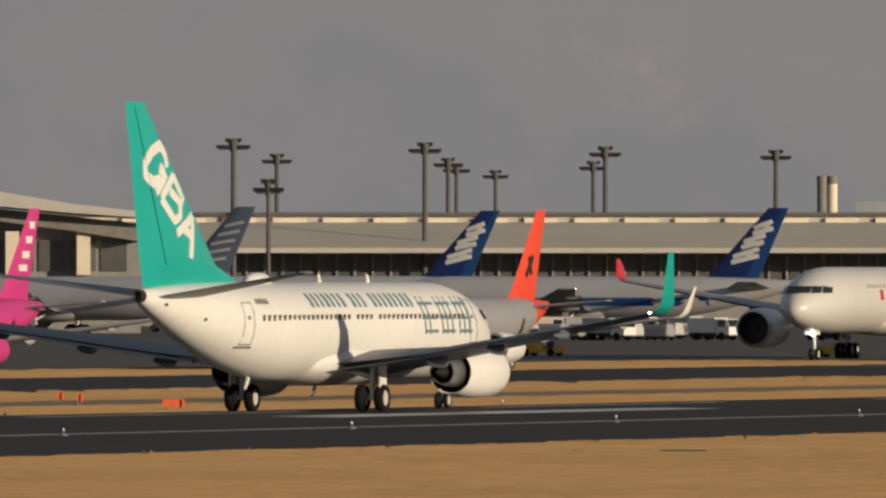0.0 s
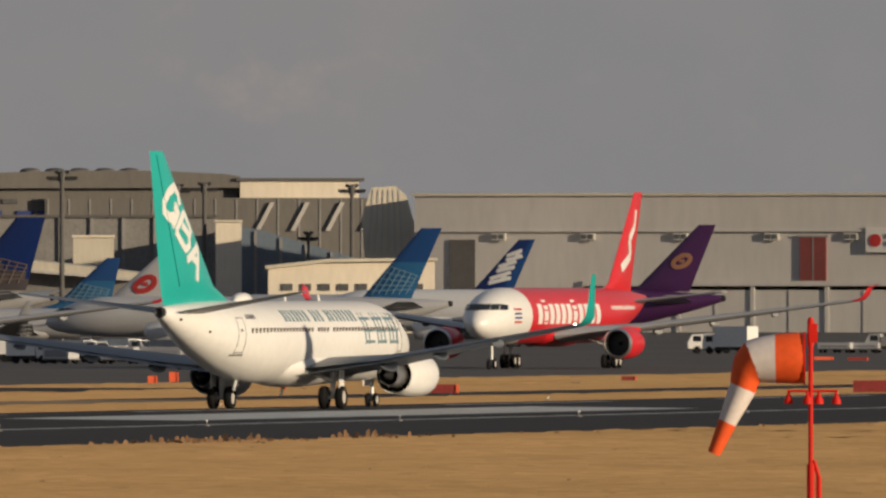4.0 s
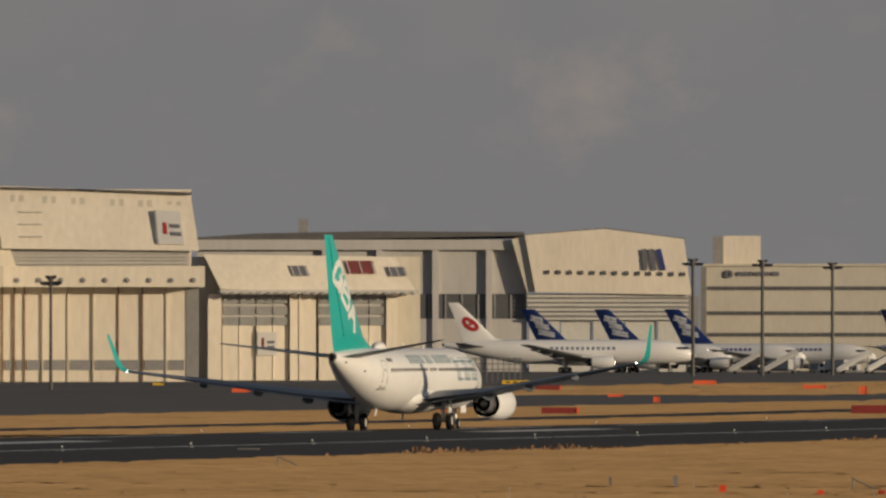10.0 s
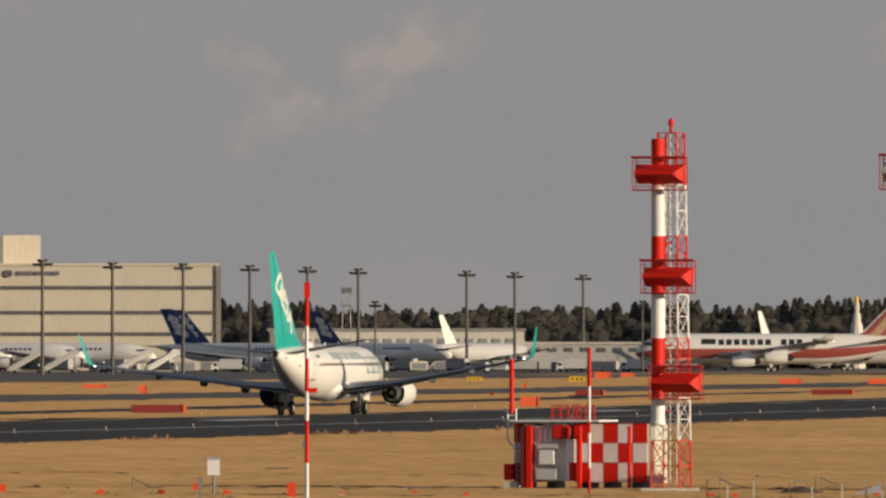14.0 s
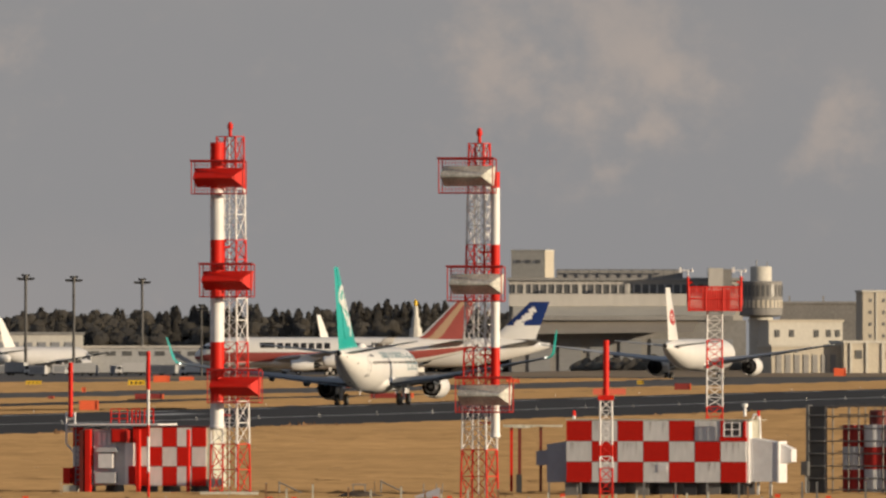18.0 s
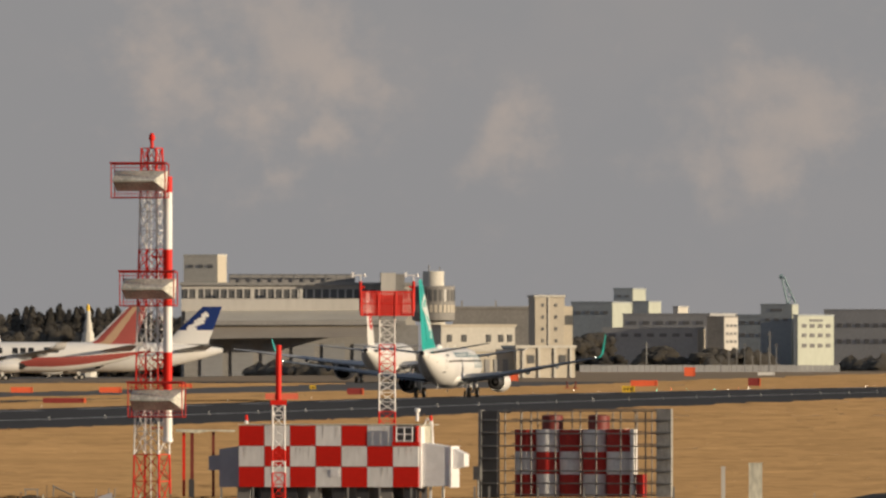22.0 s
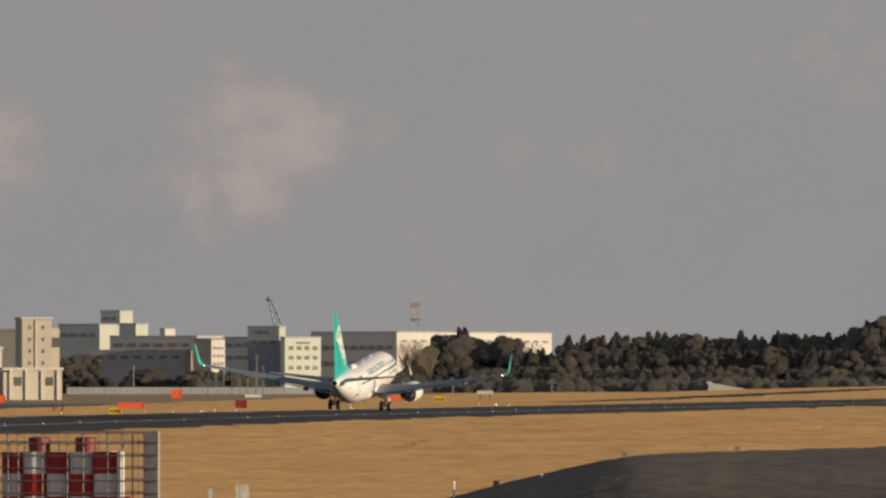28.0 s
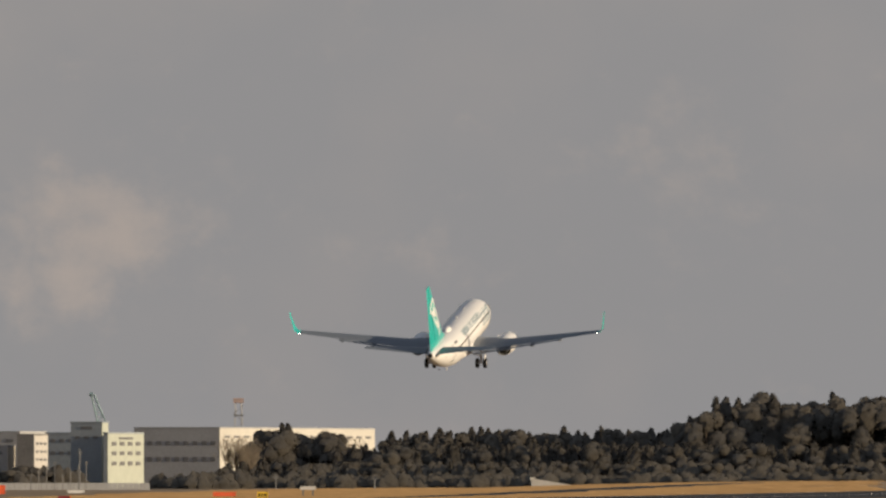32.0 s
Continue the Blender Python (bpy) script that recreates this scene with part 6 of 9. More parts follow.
def shelter_two():
    d = 680
    k = d / LENS
    s = Site("equipment_shelter", "long red and white chequered shelter with hoods at both ends", "shelter", 6967, d, turn=-14, group="equipment shelters", wide=1.03)
    R, x, z = s.root, s.x, s.z
    v = lambda y: y - 135.0
    s.box("wall", 6968, 7284, .02, 2.6, v(859), v(750), WEATHERED)
    checker(R, x(6967), z(v(859)), 318 * s.k, 109.5 * k, 7, 3, -.04, skip=((0, 6),))
    rs = random.Random(31)
    for r in range(3):
        for c in range(7):
            if (r + c) % 2 and (r, c) != (0, 6):
                for _ in range(5):
                    u = 6967 + 45.4 * c + rs.uniform(4, 40)
                    t0 = 750 + 36.5 * r + rs.uniform(.8, 3)
                    s.slab("rust_streak", [(u, v(t0)), (u + rs.uniform(1.5, 4), v(t0)), (u + 1.2, v(t0 + rs.uniform(8, 24)))], -.074, -.06, STAIN)
    # Solid dark plate, no recess: the niche's inner shade is its colour.
    s.box("niche", 7245, 7280, -.06, .3, v(781), v(753), DARKBOX, label="dark equipment niche")
    s.box("niche_frame", 7240, 7245, -.1, .3, v(779), v(750), RW_RED)
    s.box("niche_frame", 7280, 7284, -.1, .3, v(779), v(750), RW_RED)
    s.box("niche_sill", 7238, 7286, -.1, .3, v(786), v(779), RW_RED)
    for u in (7248, 7262, 7276):
        part("niche_post", Geo().tube((x(u), -.3, z(v(778))), (x(u), -.3, z(v(752))), .03, n=5), DUCT, R)
    for vv in (753, 765, 777):
        part("niche_rail", Geo().tube((x(7248), -.3, z(v(vv))), (x(7276), -.3, z(v(vv))), .03, n=5), DUCT, R)
    s.box("end_post", 7284, 7289, -.02, .6, v(860), v(752), RW_WHITE)
    s.box("roof", 6966, 7292, -.06, 2.8, v(749.5), v(747.6), WEATHERED)
    hood = s.slab("hood", [(7289, v(780)), (7338, v(788)), (7338, v(857)), (7289, v(857))], .10, 1.5, DUCT, label="white ventilation hood")
    s.slab("hood_lip", [(7338, v(786)), (7341, v(786)), (7341, v(859)), (7338, v(859))], .06, 1.54, DUCT, hood)
    s.slab("snout", [(7341, v(790)), (7361, v(800)), (7361, v(822)), (7341, v(826))], .3, 1.2, DUCT, hood)
    s.box("hood_leg", 7300, 7304, .3, .4, v(880), v(857), RW_WHITE, hood)
    s.box("hood_leg", 7322, 7326, .3, .4, v(880), v(857), RW_WHITE, hood)
    # Left hood lies in the shelter's shadow, painted here as blue-grey.
    hood = s.slab("hood", [(6930, v(792)), (6966, v(786)), (6966, v(859)), (6930, v(859))], .2, 2.3, DUCTB, label="ventilation hood, its shade painted blue-grey")
    s.slab("snout", [(6908, v(804)), (6930, v(802)), (6930, v(829)), (6908, v(829))], .5, 1.9, DUCTB, hood)
    for i in range(8):
        u = 6962 + i * 42
        s.box("leg", u, u + 22, .2, 2.2, v(884), v(858), DARKBOX if i % 3 else DARKG)
    for u in (6974, 7300):
        b = s.box("beacon_base", u - 2, u + 2, .5, .7, v(747), v(741), RW_WHITE)
        part("beacon", Geo().lathe([(z(v(742)), .07), (z(v(733)), .065), (z(v(731)), .02)], (x(u), .6, 0), axis="z", n=10), RW_RED, R)
    g = Geo().lathe([(z(v(742)), .07), (z(v(726)), .06), (z(v(725)), .12), (z(v(720)), .13), (z(v(719)), .04)], (x(7276), .6, 0), axis="z", n=10)
    part("vent_pipe", g, RW_WHITE, R, "white vent pipe")
    g = Geo().tube((x(7284), .9, z(v(752))), (x(7290), .9, z(v(738))), .04).tube((x(7290), .9, z(v(738))), (x(7299), .9, z(v(742))), .04).tube((x(7299), .9, z(v(742))), (x(7301), .9, z(v(790))), .04)
    part("conduit", g, DUCT, R)
    s.box("notice", 7130, 7145, -.1, .0, v(840), v(827), DUCT)
    # fence stakes before the shelter
    for i in range(9):
        u = 6936 + i * 56
        f = base("fence_stake", facing(u, 655), "short grey steel fence stake", "stake", "fence stakes")
        part("stake", Geo().box(-.04, .04, -.04, .04, -.1, .75), STEEL, f)
    # canopy on posts
    c = Site("canopy", "small canopy on slim red posts", "canopy", 6858, 690)
    c.slab("roof", [(6855, v(761)), (6895, v(763)), (6915, v(760)), (6960, v(761)), (6960, v(758)), (6855, v(757))], -.4, 1.2, WEATHERED)
    for u, w in ((6867, 5), (6881, 6), (6919, 5)):
        c.box("post", u, u + w, 0, .12, v(884), v(761), RW_RED if u == 6867 else BROWNRED)
    c.box("cabinet", 6878, 6888, -.3, .2, v(884), v(845), DARKBOX)
    # lattice pole with a solid red top, and the red platform mast
    def striped(name, u, dd, w0, w1, top_v, bands, label):
        t = base(name, facing(u, dd), label, "mast", "striped masts")
        h = lift(top_v, dd) - spot(u, dd)[2]
        secs = {}

        def geo_of(zz):
            for i, (a, b, c_) in enumerate(bands):
                if a <= zz / h <= b:
                    return secs.setdefault(i, Geo())
        lattice(geo_of, 0, 0, 0, h * bands[-1][1], w0, w1, None, thick=.04, step=.42)
        for i, q in secs.items():
            part("lattice_section", q, RW_RED if bands[i][2] == 0 else RW_WHITE, t)
        return t, h
    t, h = striped("lattice_pole", 7037, 650, .50, .46, v(711), [(0, .36, 0), (.36, .40, 1), (.40, .52, 0), (.52, 1.0, 1)], "striped lattice pole with a solid red head")
    part("junction", Geo().box(-.32, .32, -.3, .3, h - .06, h + .14), RW_RED, t)
    part("arm", Geo().box(-.52, .78, -.06, .06, h + .16, h + .40), SALMON, t, "faded orange cross board")
    part("head", Geo().tube((0, 0, h), (0, 0, h + 2.3), .12, n=12), RW_RED, t)
    t, h = striped("platform_mast", 7229, 740, .74, .66, v(556), [(0, .455, 0), (.455, .68, 1), (.68, .82, 0), (.82, 1.0, 1)], "striped lattice mast carrying a red railed platform")
    k2 = 740 / LENS
    W = 46 * k2
    part("deck", Geo().box(-W, W, -.8, .8, h, h + .12), RW_RED, t, "red steel deck")
    bar = [Geo().tube((0, 0, h), (0, 0, h + 1.08), r_, n=5).mesh("rail_bar", RW_RED) for r_ in (.028, .05)]
    for i in range(31):
        xx = -W + 2 * W * i / 30
        for yy in (-.8, .8):
            part("rail_bar", bar[0 if i % 10 else 1], None, t, m=pose(xx, yy, 0))
    for zz in (h + .55, h + 1.08):
        for yy in (-.8, .8):
            part("hand_rail", Geo().tube((-W, yy, zz), (W, yy, zz), .035, n=5), RW_RED, t)
    for sx in (-1, 1):
        part("mesh_panel", Geo().box(sx * W - .02, sx * W + .02, -.8, .8, h + .1, h + 1.0), RW_RED, t)
        g = Geo().tube((sx * W * 1.02, 0, h + .2), (sx * W * 1.02, 0, h + 1.55), .06, n=8).tube((sx * W * 1.02, 0, h + 1.25), (sx * W * .85, 0, h + 1.3), .05, n=6)
        post = part("vane_post", g, RW_RED, t)
        g = Geo().tube((sx * W * 1.02, 0, h + 1.5), (sx * W * 1.02, 0, h + 1.82), .03, n=6).tube((sx * W * 1.02 - .3, 0, h + 1.82), (sx * W * 1.02 + .15, 0, h + 1.82), .03, n=6)
        g.box(sx * W * 1.02 - .4, sx * W * 1.02 - .28, -.02, .02, h + 1.72, h + 1.96).lathe([(h + 1.74, .06), (h + 1.84, .07), (h + 1.9, .03)], (sx * W * 1.02 + .17, 0, 0), axis="z", n=8)
        part("wind_vane", g, DUCT, post, "pale grey wind vane")
    part("cabinet", Geo().box(-W * .5, W * .6, .3, .75, h + .1, h + .95), REDP, t)




def cage():
    d = 685
    k = d / LENS
    s = Site("monitor_cage", "steel pipe cage round red and white striped drums", "cage", 7395, d, turn=-18, wide=1.05)
    R, x, z = s.root, s.x, s.z
    v = lambda y: y - 135.0
    s.box("dark_panel", 7395, 7425, -.1, .25, v(878), v(724), DARKBOX, label="dark grey end panel")
    s.box("panel_edge", 7393, 7398, -.2, .3, v(878), v(722), STEEL)
    s.box("mesh_panel", 7706, 7732, -.1, .15, v(876), v(720), PANELG, label="weathered grey mesh panel")
    for vv in (740, 762, 786, 808, 830, 852):
        s.box("panel_rib", 7705, 7733, -.2, -.08, v(vv + 1.2), v(vv - 1.2), STEEL)
        s.box("panel_rib", 7394, 7426, -.2, -.08, v(vv + 1.2), v(vv - 1.2), STEEL)
    for u in (7438, 7466, 7484, 7527, 7571, 7599, 7642, 7668, 7686):
        part("upright", Geo().tube((x(u), 0, z(v(878))), (x(u), 0, z(v(722))), .035, n=6), MESHG, R)
        part("upright", Geo().tube((x(u) + .12, 1.9, z(v(878))), (x(u) + .12, 1.9, z(v(723))), .03, n=6), MESHG, R)
    for vv in (724, 742, 764, 786, 808, 830, 852, 872):
        part("crossbar", Geo().tube((x(7425), -.06, z(v(vv))), (x(7706), -.06, z(v(vv))), .028, n=6), MESHG, R)
        part("crossbar", Geo().tube((x(7425), 1.84, z(v(vv - 3))), (x(7706), 1.84, z(v(vv - 3))), .022, n=6), MESHG, R)
    drums = [(7456, 7492, 757, 0, None), (7494, 7534, 757, 1, 733), (7535, 7572, 757, 0, None), (7576, 7616, 757, 1, 733), (7618, 7660, 756, 0, None)]
    for u0, u1, top, c0, cap in drums:
        r, cx = (u1 - u0) * k / 2 * 1.12, x((u0 + u1) / 2) - .22
        bands = [(876, 836), (836, 796), (796, top)]
        dr = part("drum", Geo().lathe([(z(v(876)), r * .97), (z(v(top)), r * .97)], (cx, .8, 0), axis="z", n=20), DRUM_WHITE, R, "striped red and white drum")
        for i, (a, b) in enumerate(bands):
            part("band", Geo().lathe([(z(v(a)) + .01, r), (z(v(b)) - .01, r)], (cx, .8, 0), axis="z", n=20), DRUM_RED if (i + c0) % 2 == 0 else DRUM_WHITE, dr)
        if cap:
            # Caps sit behind the drums; their shade is painted as a darker red.
            part("cap", Geo().lathe([(z(v(757)), r * .85), (z(v(cap)), r * .85), (z(v(cap - 2)), r * .6)], (cx, 1.3, 0), axis="z", n=20), BROWNRED, dr)
    s.box("side_panel", 7655, 7661, .3, .8, v(874), v(756), RW_WHITE)
    s.box("low_drum", 7664, 7678, .3, .8, v(876), v(836), DRUM_RED)
    s.box("switch_box", 7388, 7400, -.5, -.2, v(846), v(822), STEEL)
    part("pole", Geo().tube((x(7394), -.3, z(v(880))), (x(7394), -.3, z(v(822))), .04, n=6), STEEL, R)
    for u in (7384, 7410, 7496, 7578, 7660, 7736):
        f = base("fence_stake", facing(u, 660), "short grey steel fence stake", "stake", "fence stakes")
        part("stake", Geo().box(-.04, .04, -.04, .04, -.1, .75), STEEL, f)


def windsock():
    """A striped windsock hanging half-full from a red mast."""
    d = 290
    s = base("windsock", facing(3355, d), "half-filled orange and white windsock on a red mast", "windsock")
    q = 1 / (2.25 * LENS / d)
    z0 = spot(3355, d)[2]
    X = lambda b: (b - 513) * q
    Z = lambda b: lift(540 + b / 2.25 - 39.8, d) - z0
    OR = mat("sock_orange", (0.85, 0.10, 0.012), 0.75, vary=0.12, scale=2)
    WH = mat("sock_white", (0.74, 0.66, 0.62), 0.8, vary=0.10, scale=2)

    def ring(cx, cz, r, tx, tz, squash=.96, n=18):
        t = Vector((tx, 0, tz)).normalized()
        nrm = Vector((-t.z, 0, t.x))
        return [Vector((X(cx), 0, Z(cz))) + (nrm * math.cos(i * math.tau / n) * squash + Vector((0, 1, 0)) * math.sin(i * math.tau / n)) * r * q * (1 + .02 * math.sin(5 * i)) for i in range(n)]
    h = Z(70)
    mast = part("mast", Geo().tube((0, 0, 0), (0, 0, h - .3), .042, n=10).lathe([(h - .45, .06), (h, .06), (h + .06, .03)], axis="z", n=10).box(-.03, .12, -.06, .06, h - .38, h - .05), RW_RED, s)
    part("lower_mast", Geo().tube((0, 0, 0), (0, 0, Z(640)), .07, n=10).tube((.16, 0, 0), (.14, 0, Z(690)), .05, n=6).tube((.14, 0, Z(690)), (.05, 0, Z(625)), .04, n=6), RW_RED, s)
    g = Geo().tube((X(418), 0, Z(350)), (X(622), 0, Z(350)), .022, n=6)
    arm = part("lamp_arm", g, RW_RED, s)
    for bx in (425, 500, 545, 615):
        g = Geo().lathe([(Z(402), .085), (Z(385), .08), (Z(368), .035), (Z(350), .02)], (X(bx), -.12 if bx in (500,) else .08, 0), axis="z", n=12)
        part("lamp", g, RW_RED, arm, "red bell-shaped lamp")
    mouth = new("sock_mouth", None)
    mouth.parent = s
    mz = Z(222)
    mouth.location = (0, 0, mz)
    U = Matrix.Translation((0, 0, -mz))
    part("mouth_band", Geo().loft([ring(486, 220, 103, -1, 0), ring(462, 220, 106, -1, 0), ring(420, 220, 104, -1, 0), ring(372, 222, 101, -1, -.02)], caps=False), OR, mouth, m=U)
    part("mouth_hoop", Geo().lathe([(-.02, 106 * q), (.02, 106 * q), (.02, 101 * q), (-.02, 101 * q)], (X(487), 0, Z(220)), axis="x", n=20, caps=False), RW_RED, mouth, m=U)
    part("white_band", Geo().loft([ring(372, 222, 101, -1, -.02), ring(340, 224, 97, -1, -.05), ring(305, 228, 93, -1, -.12), ring(283, 234, 90, -1, -.35)], caps=False), WH, mouth, m=U)
    tail = new("sock_tail", None)
    tail.parent = s
    px, pz = X(283), Z(240)
    tail.location = (px, 0, pz)
    T = Matrix.Translation((-px, 0, -pz))
    mid = Geo().loft([ring(285, 236, 90, -.9, -.4), ring(262, 262, 76, -.7, -.7), ring(250, 300, 62, -.45, -.9), ring(243, 338, 56, -.4, -.92)], caps=False)
    low = Geo().loft([ring(243, 338, 56, -.4, -.92), ring(215, 398, 48, -.42, -.9), ring(181, 476, 38, -.42, -.9)], caps=False)
    end = Geo().loft([ring(181, 476, 38, -.42, -.9), ring(155, 535, 33, -.4, -.91), ring(127, 600, 27, -.4, -.91)], caps=False)
    for nm, g, m_ in (("orange_band", mid, OR), ("white_band", low, WH), ("end_band", end, OR)):
        part(nm, g, m_, tail, m=T)
    return mouth, tail, mz, (px, 0, pz)


def striped_pole():
    d = 600
    u = 5727
    p = base("striped_pole", facing(u, d), "tall thin red and white banded pole", "pole")
    z0 = spot(u, d)[2]
    zs = [lift(yy - 118.8, d) - z0 for yy in (888, 815, 740, 688, 630, 572, 498)]
    for i in range(6):
        part("band", Geo().tube((0, 0, zs[i]), (0, 0, zs[i + 1]), .078, .07, n=10), RW_RED if i in (1, 3, 5) else RW_WHITE, p)
    part("tip_box", Geo().box(-.10, .12, -.1, .1, zs[6] - .5, zs[6] + .05), RW_RED, p)
    part("bracket", Geo().box(-.05, .38, -.05, .05, zs[3] - .05, zs[3] + .12), RW_RED, p)
    for zz in (lift(790 - 118.8, d) - z0,):
        part("clip", Geo().box(-.16, .02, -.05, .05, zz, zz + .3), STEEL, p)
    part("foot", Geo().box(-.3, .3, -.3, .3, -.1, .12), RW_RED, p)


def crest(u):
    """Height step of the bank's crest at bearing u."""
    return 745 - smooth01(7960, 8640, u) * 118 - 0.03 * max(0, u - 8456)


def mound():
    """A dark scrubby bank near the eye."""
    d0 = 205.0
    nu, nd = 90, 26
    vs, fs = [], []
    for j in range(nd + 1):
        for i in range(nu + 1):
            u = 7900 + 1700 * i / nu
            d = 150 + 110 * j / nd
            a = WEST + u / LENS
            x, y = d * math.sin(a), d * math.cos(a)
            top = EYE - (crest(u) - 478.9) * d0 / LENS
            prof = math.exp(-((d - d0) / 34.0) ** 2)
            z = ground_z(x, y) + (top - ground_z(x, y)) * prof + .02 * noise.noise((u * .03, d * .4, 0))
            vs.append((x, y, z - .02))
    for j in range(nd):
        for i in range(nu):
            k = j * (nu + 1) + i
            fs.append((k, k + 1, k + nu + 2, k + nu + 1))
    me = part("grass_bank", Geo().add(vs, fs), DIRT)
    tagged(me, "dark scrubby earth bank beside the field", "bank", kind="structure")
    for u, v_, h in ((8265, 712, .16), (8420, 700, .17), (8560, 690, .17)):
        p = base("marker_stake", facing(u - 10, 203, z=lift(v_ - 12, 203)), "small white marker stake on the bank", "stake", "bank stakes")
        part("stake", Geo().tube((0, 0, -.25), (0, 0, h), .012, n=6), RW_WHITE, p)
        part("cap", Geo().tube((0, 0, h), (0, 0, h + .02), .016, n=6), RW_WHITE, p)
    for u in (8557, 8756, 8330):
        v_ = crest(u) + 1
        p = base("bank_post", facing(u, 205, z=lift(v_ + 3, 205)), "short dark post on the bank", "post", "bank posts")
        part("post", Geo().box(-.035, .035, -.03, .03, -.5, .05), DARKG, p)
        part("cap", Geo().box(-.042, .042, -.036, .036, .05, .062), STEEL, p)


glide_tower(6370, 680, "tall lattice antenna tower with red reflector boxes", RW_RED, -.50, 0.0, drop=.02, top=14.75, lat_x=.04, w0=1.26, w1=.84, pipe=.28, pipe_top=14.5)
glide_tower(6811, 648, "tall lattice antenna tower with weathered white reflector boxes", LICHEN, .66, 0.0, drop=.26, top=14.1, lat_x=.04, w0=1.12, w1=.62, pipe=.18, pipe_top=12.98,
            pipe_foot=2.64, bands=(2.09, 3.9, 6.1, 7.9, 10.13, 12.36))
shelter_one()
shelter_two()
cage()
SOCK_MOUTH, SOCK_TAIL, SOCK_Z, SOCK_AT = windsock()
striped_pole()
mound()


# ---- livery of the departing airliner ----
LETTER = mat("blue_grey_lettering", (0.12, 0.21, 0.26), 0.45, vary=0.05)
TEALD = mat("dark_teal_seam", (0.010, 0.22, 0.20), 0.5, vary=0.05)
SEAM = mat("door_outline", (0.25, 0.25, 0.26), 0.5)


EMBLEM = {
    "emblem_ring": [[(0.256, 0.602), (0.161, 0.681), (0.222, 0.737), (0.499, 0.7), (0.718, 0.625), (0.759, 0.552), (0.657, 0.509), (0.506, 0.523)], [(0.642, 0.451), (0.379, 0.546), (0.434, 0.602)]],
    "emblem_block": [[(0.184, 0.552), (0.576, 0.412)], [(0.192, 0.546), (0.169, 0.412), (0.261, 0.377), (0.385, 0.456)], [(0.288, 0.367), (0.349, 0.303), (0.468, 0.273), (0.58, 0.406)]],
    "emblem_wedge": [[(0.488, 0.195), (0.125, 0.303)], [(0.125, 0.303), (0.408, 0.041)], [(0.372, 0.226), (0.268, 0.166)]],
}


def dress_departing():
    at = fin_frame(B737)
    for side in (-1, 1):
        for nm, lines in EMBLEM.items():
            for line in lines:
                fin_stroke(B737, [at(*p) for p in line], .46 if nm == "emblem_ring" else .38, side, nm, WHITE, gba_fin)
        # name on the side as plain bars, one for each character
        y = -23.2
        for n in (7, 3, 8):
            for i in range(n):
                hull_patch(B737, y, y + (.24 if i % 3 else .30), 4.28, 4.84, side, "name_bar", LETTER, gba_hull, steps=3)
                y += .60
            y += .55
        # large emblem forward: three plain blocks of strokes
        for k in range(3):
            y0 = -11.2 + k * 2.0
            for dz in (0.0, .55, 1.15):
                hull_patch(B737, y0 + (.1 if dz else .35), y0 + 1.75, 3.2 + dz, 3.33 + dz, side, "emblem_stroke", LETTER, gba_hull, steps=2)
            for dy in (.25, .80, 1.4)[: 3 if k else 2]:
                hull_patch(B737, y0 + dy, y0 + dy + .13, 3.15, 4.7, side, "emblem_stroke", LETTER, gba_hull)
        for i in range(5):
            hull_patch(B737, -28.9 + i * .26, -28.74 + i * .26, 4.42, 4.64, side, "registration_bar", LOGOG, gba_hull, steps=2)
        # door outlines
        for y0, y1, z0, z1 in ((-30.35, -29.45, 2.75, 4.50), (-5.6, -4.7, 2.75, 4.6)):
            for a, b, c, d in ((y0, y0 + .05, z0, z1), (y1 - .05, y1, z0, z1), (y0, y1, z0, z0 + .06), (y0, y1, z1 - .05, z1)):
                hull_patch(B737, a, b, c, d, side, "door_edge", SEAM, gba_hull, out=.012)
            hull_patch(B737, y0 + .3, y0 + .55, z0 + 1.05, z0 + 1.2, side, "door_handle", SEAM, gba_hull, steps=1)
            hull_patch(B737, y0 - .2, y1 + .1, z0 - .12, z0 - .05, side, "door_sill", DARKM, gba_hull, steps=1)
        for y0, z0 in ((-36.6, 4.35), (-32.2, 2.05), (-33.6, 3.75)):
            hull_patch(B737, y0, y0 + .22, z0, z0 + .12, side, "vent", DARKM, gba_hull, steps=1)
        fin_stroke(B737, [at(.72, .0), at(.66, .97)], .035, side, "rudder_seam", TEALD, gba_fin)
    G = B737["gear"]
    dome = [(1.25, .03), (1.0, .28), (.4, .42), (-.4, .42), (-1.0, .28), (-1.3, .03)]
    part("aerial_dome", Geo().lathe(dome, (0, -25.2 + G, 5.28), n=14), WHITE, gba, "white aerial dome")
    for y in (-18.0, -12.5):
        part("blade_aerial", Geo().prism([(y + G, 5.2), (y - .35 + G, 5.2), (y - .45 + G, 5.62), (y - .28 + G, 5.62)], -.03, .03, "x"), WHITE, gba)
    for y, z in ((-18.5, 1.12), (-26.0, 1.45)):
        part("drain_mast", Geo().prism([(y + G, z), (y - .3 + G, z), (y - .62 + G, z - .5), (y - .5 + G, z - .5)], -.04, .04, "x"), WHITE, gba)
    for side in (-1, 1):
        part("engine_strake", Geo().prism([(-13.0 + G, 2.35), (-14.4 + G, 2.35), (-14.4 + G, 2.75)], side * 4.05 - .02, side * 4.05 + .02, "x"), WHITE, gba)


dress_departing()

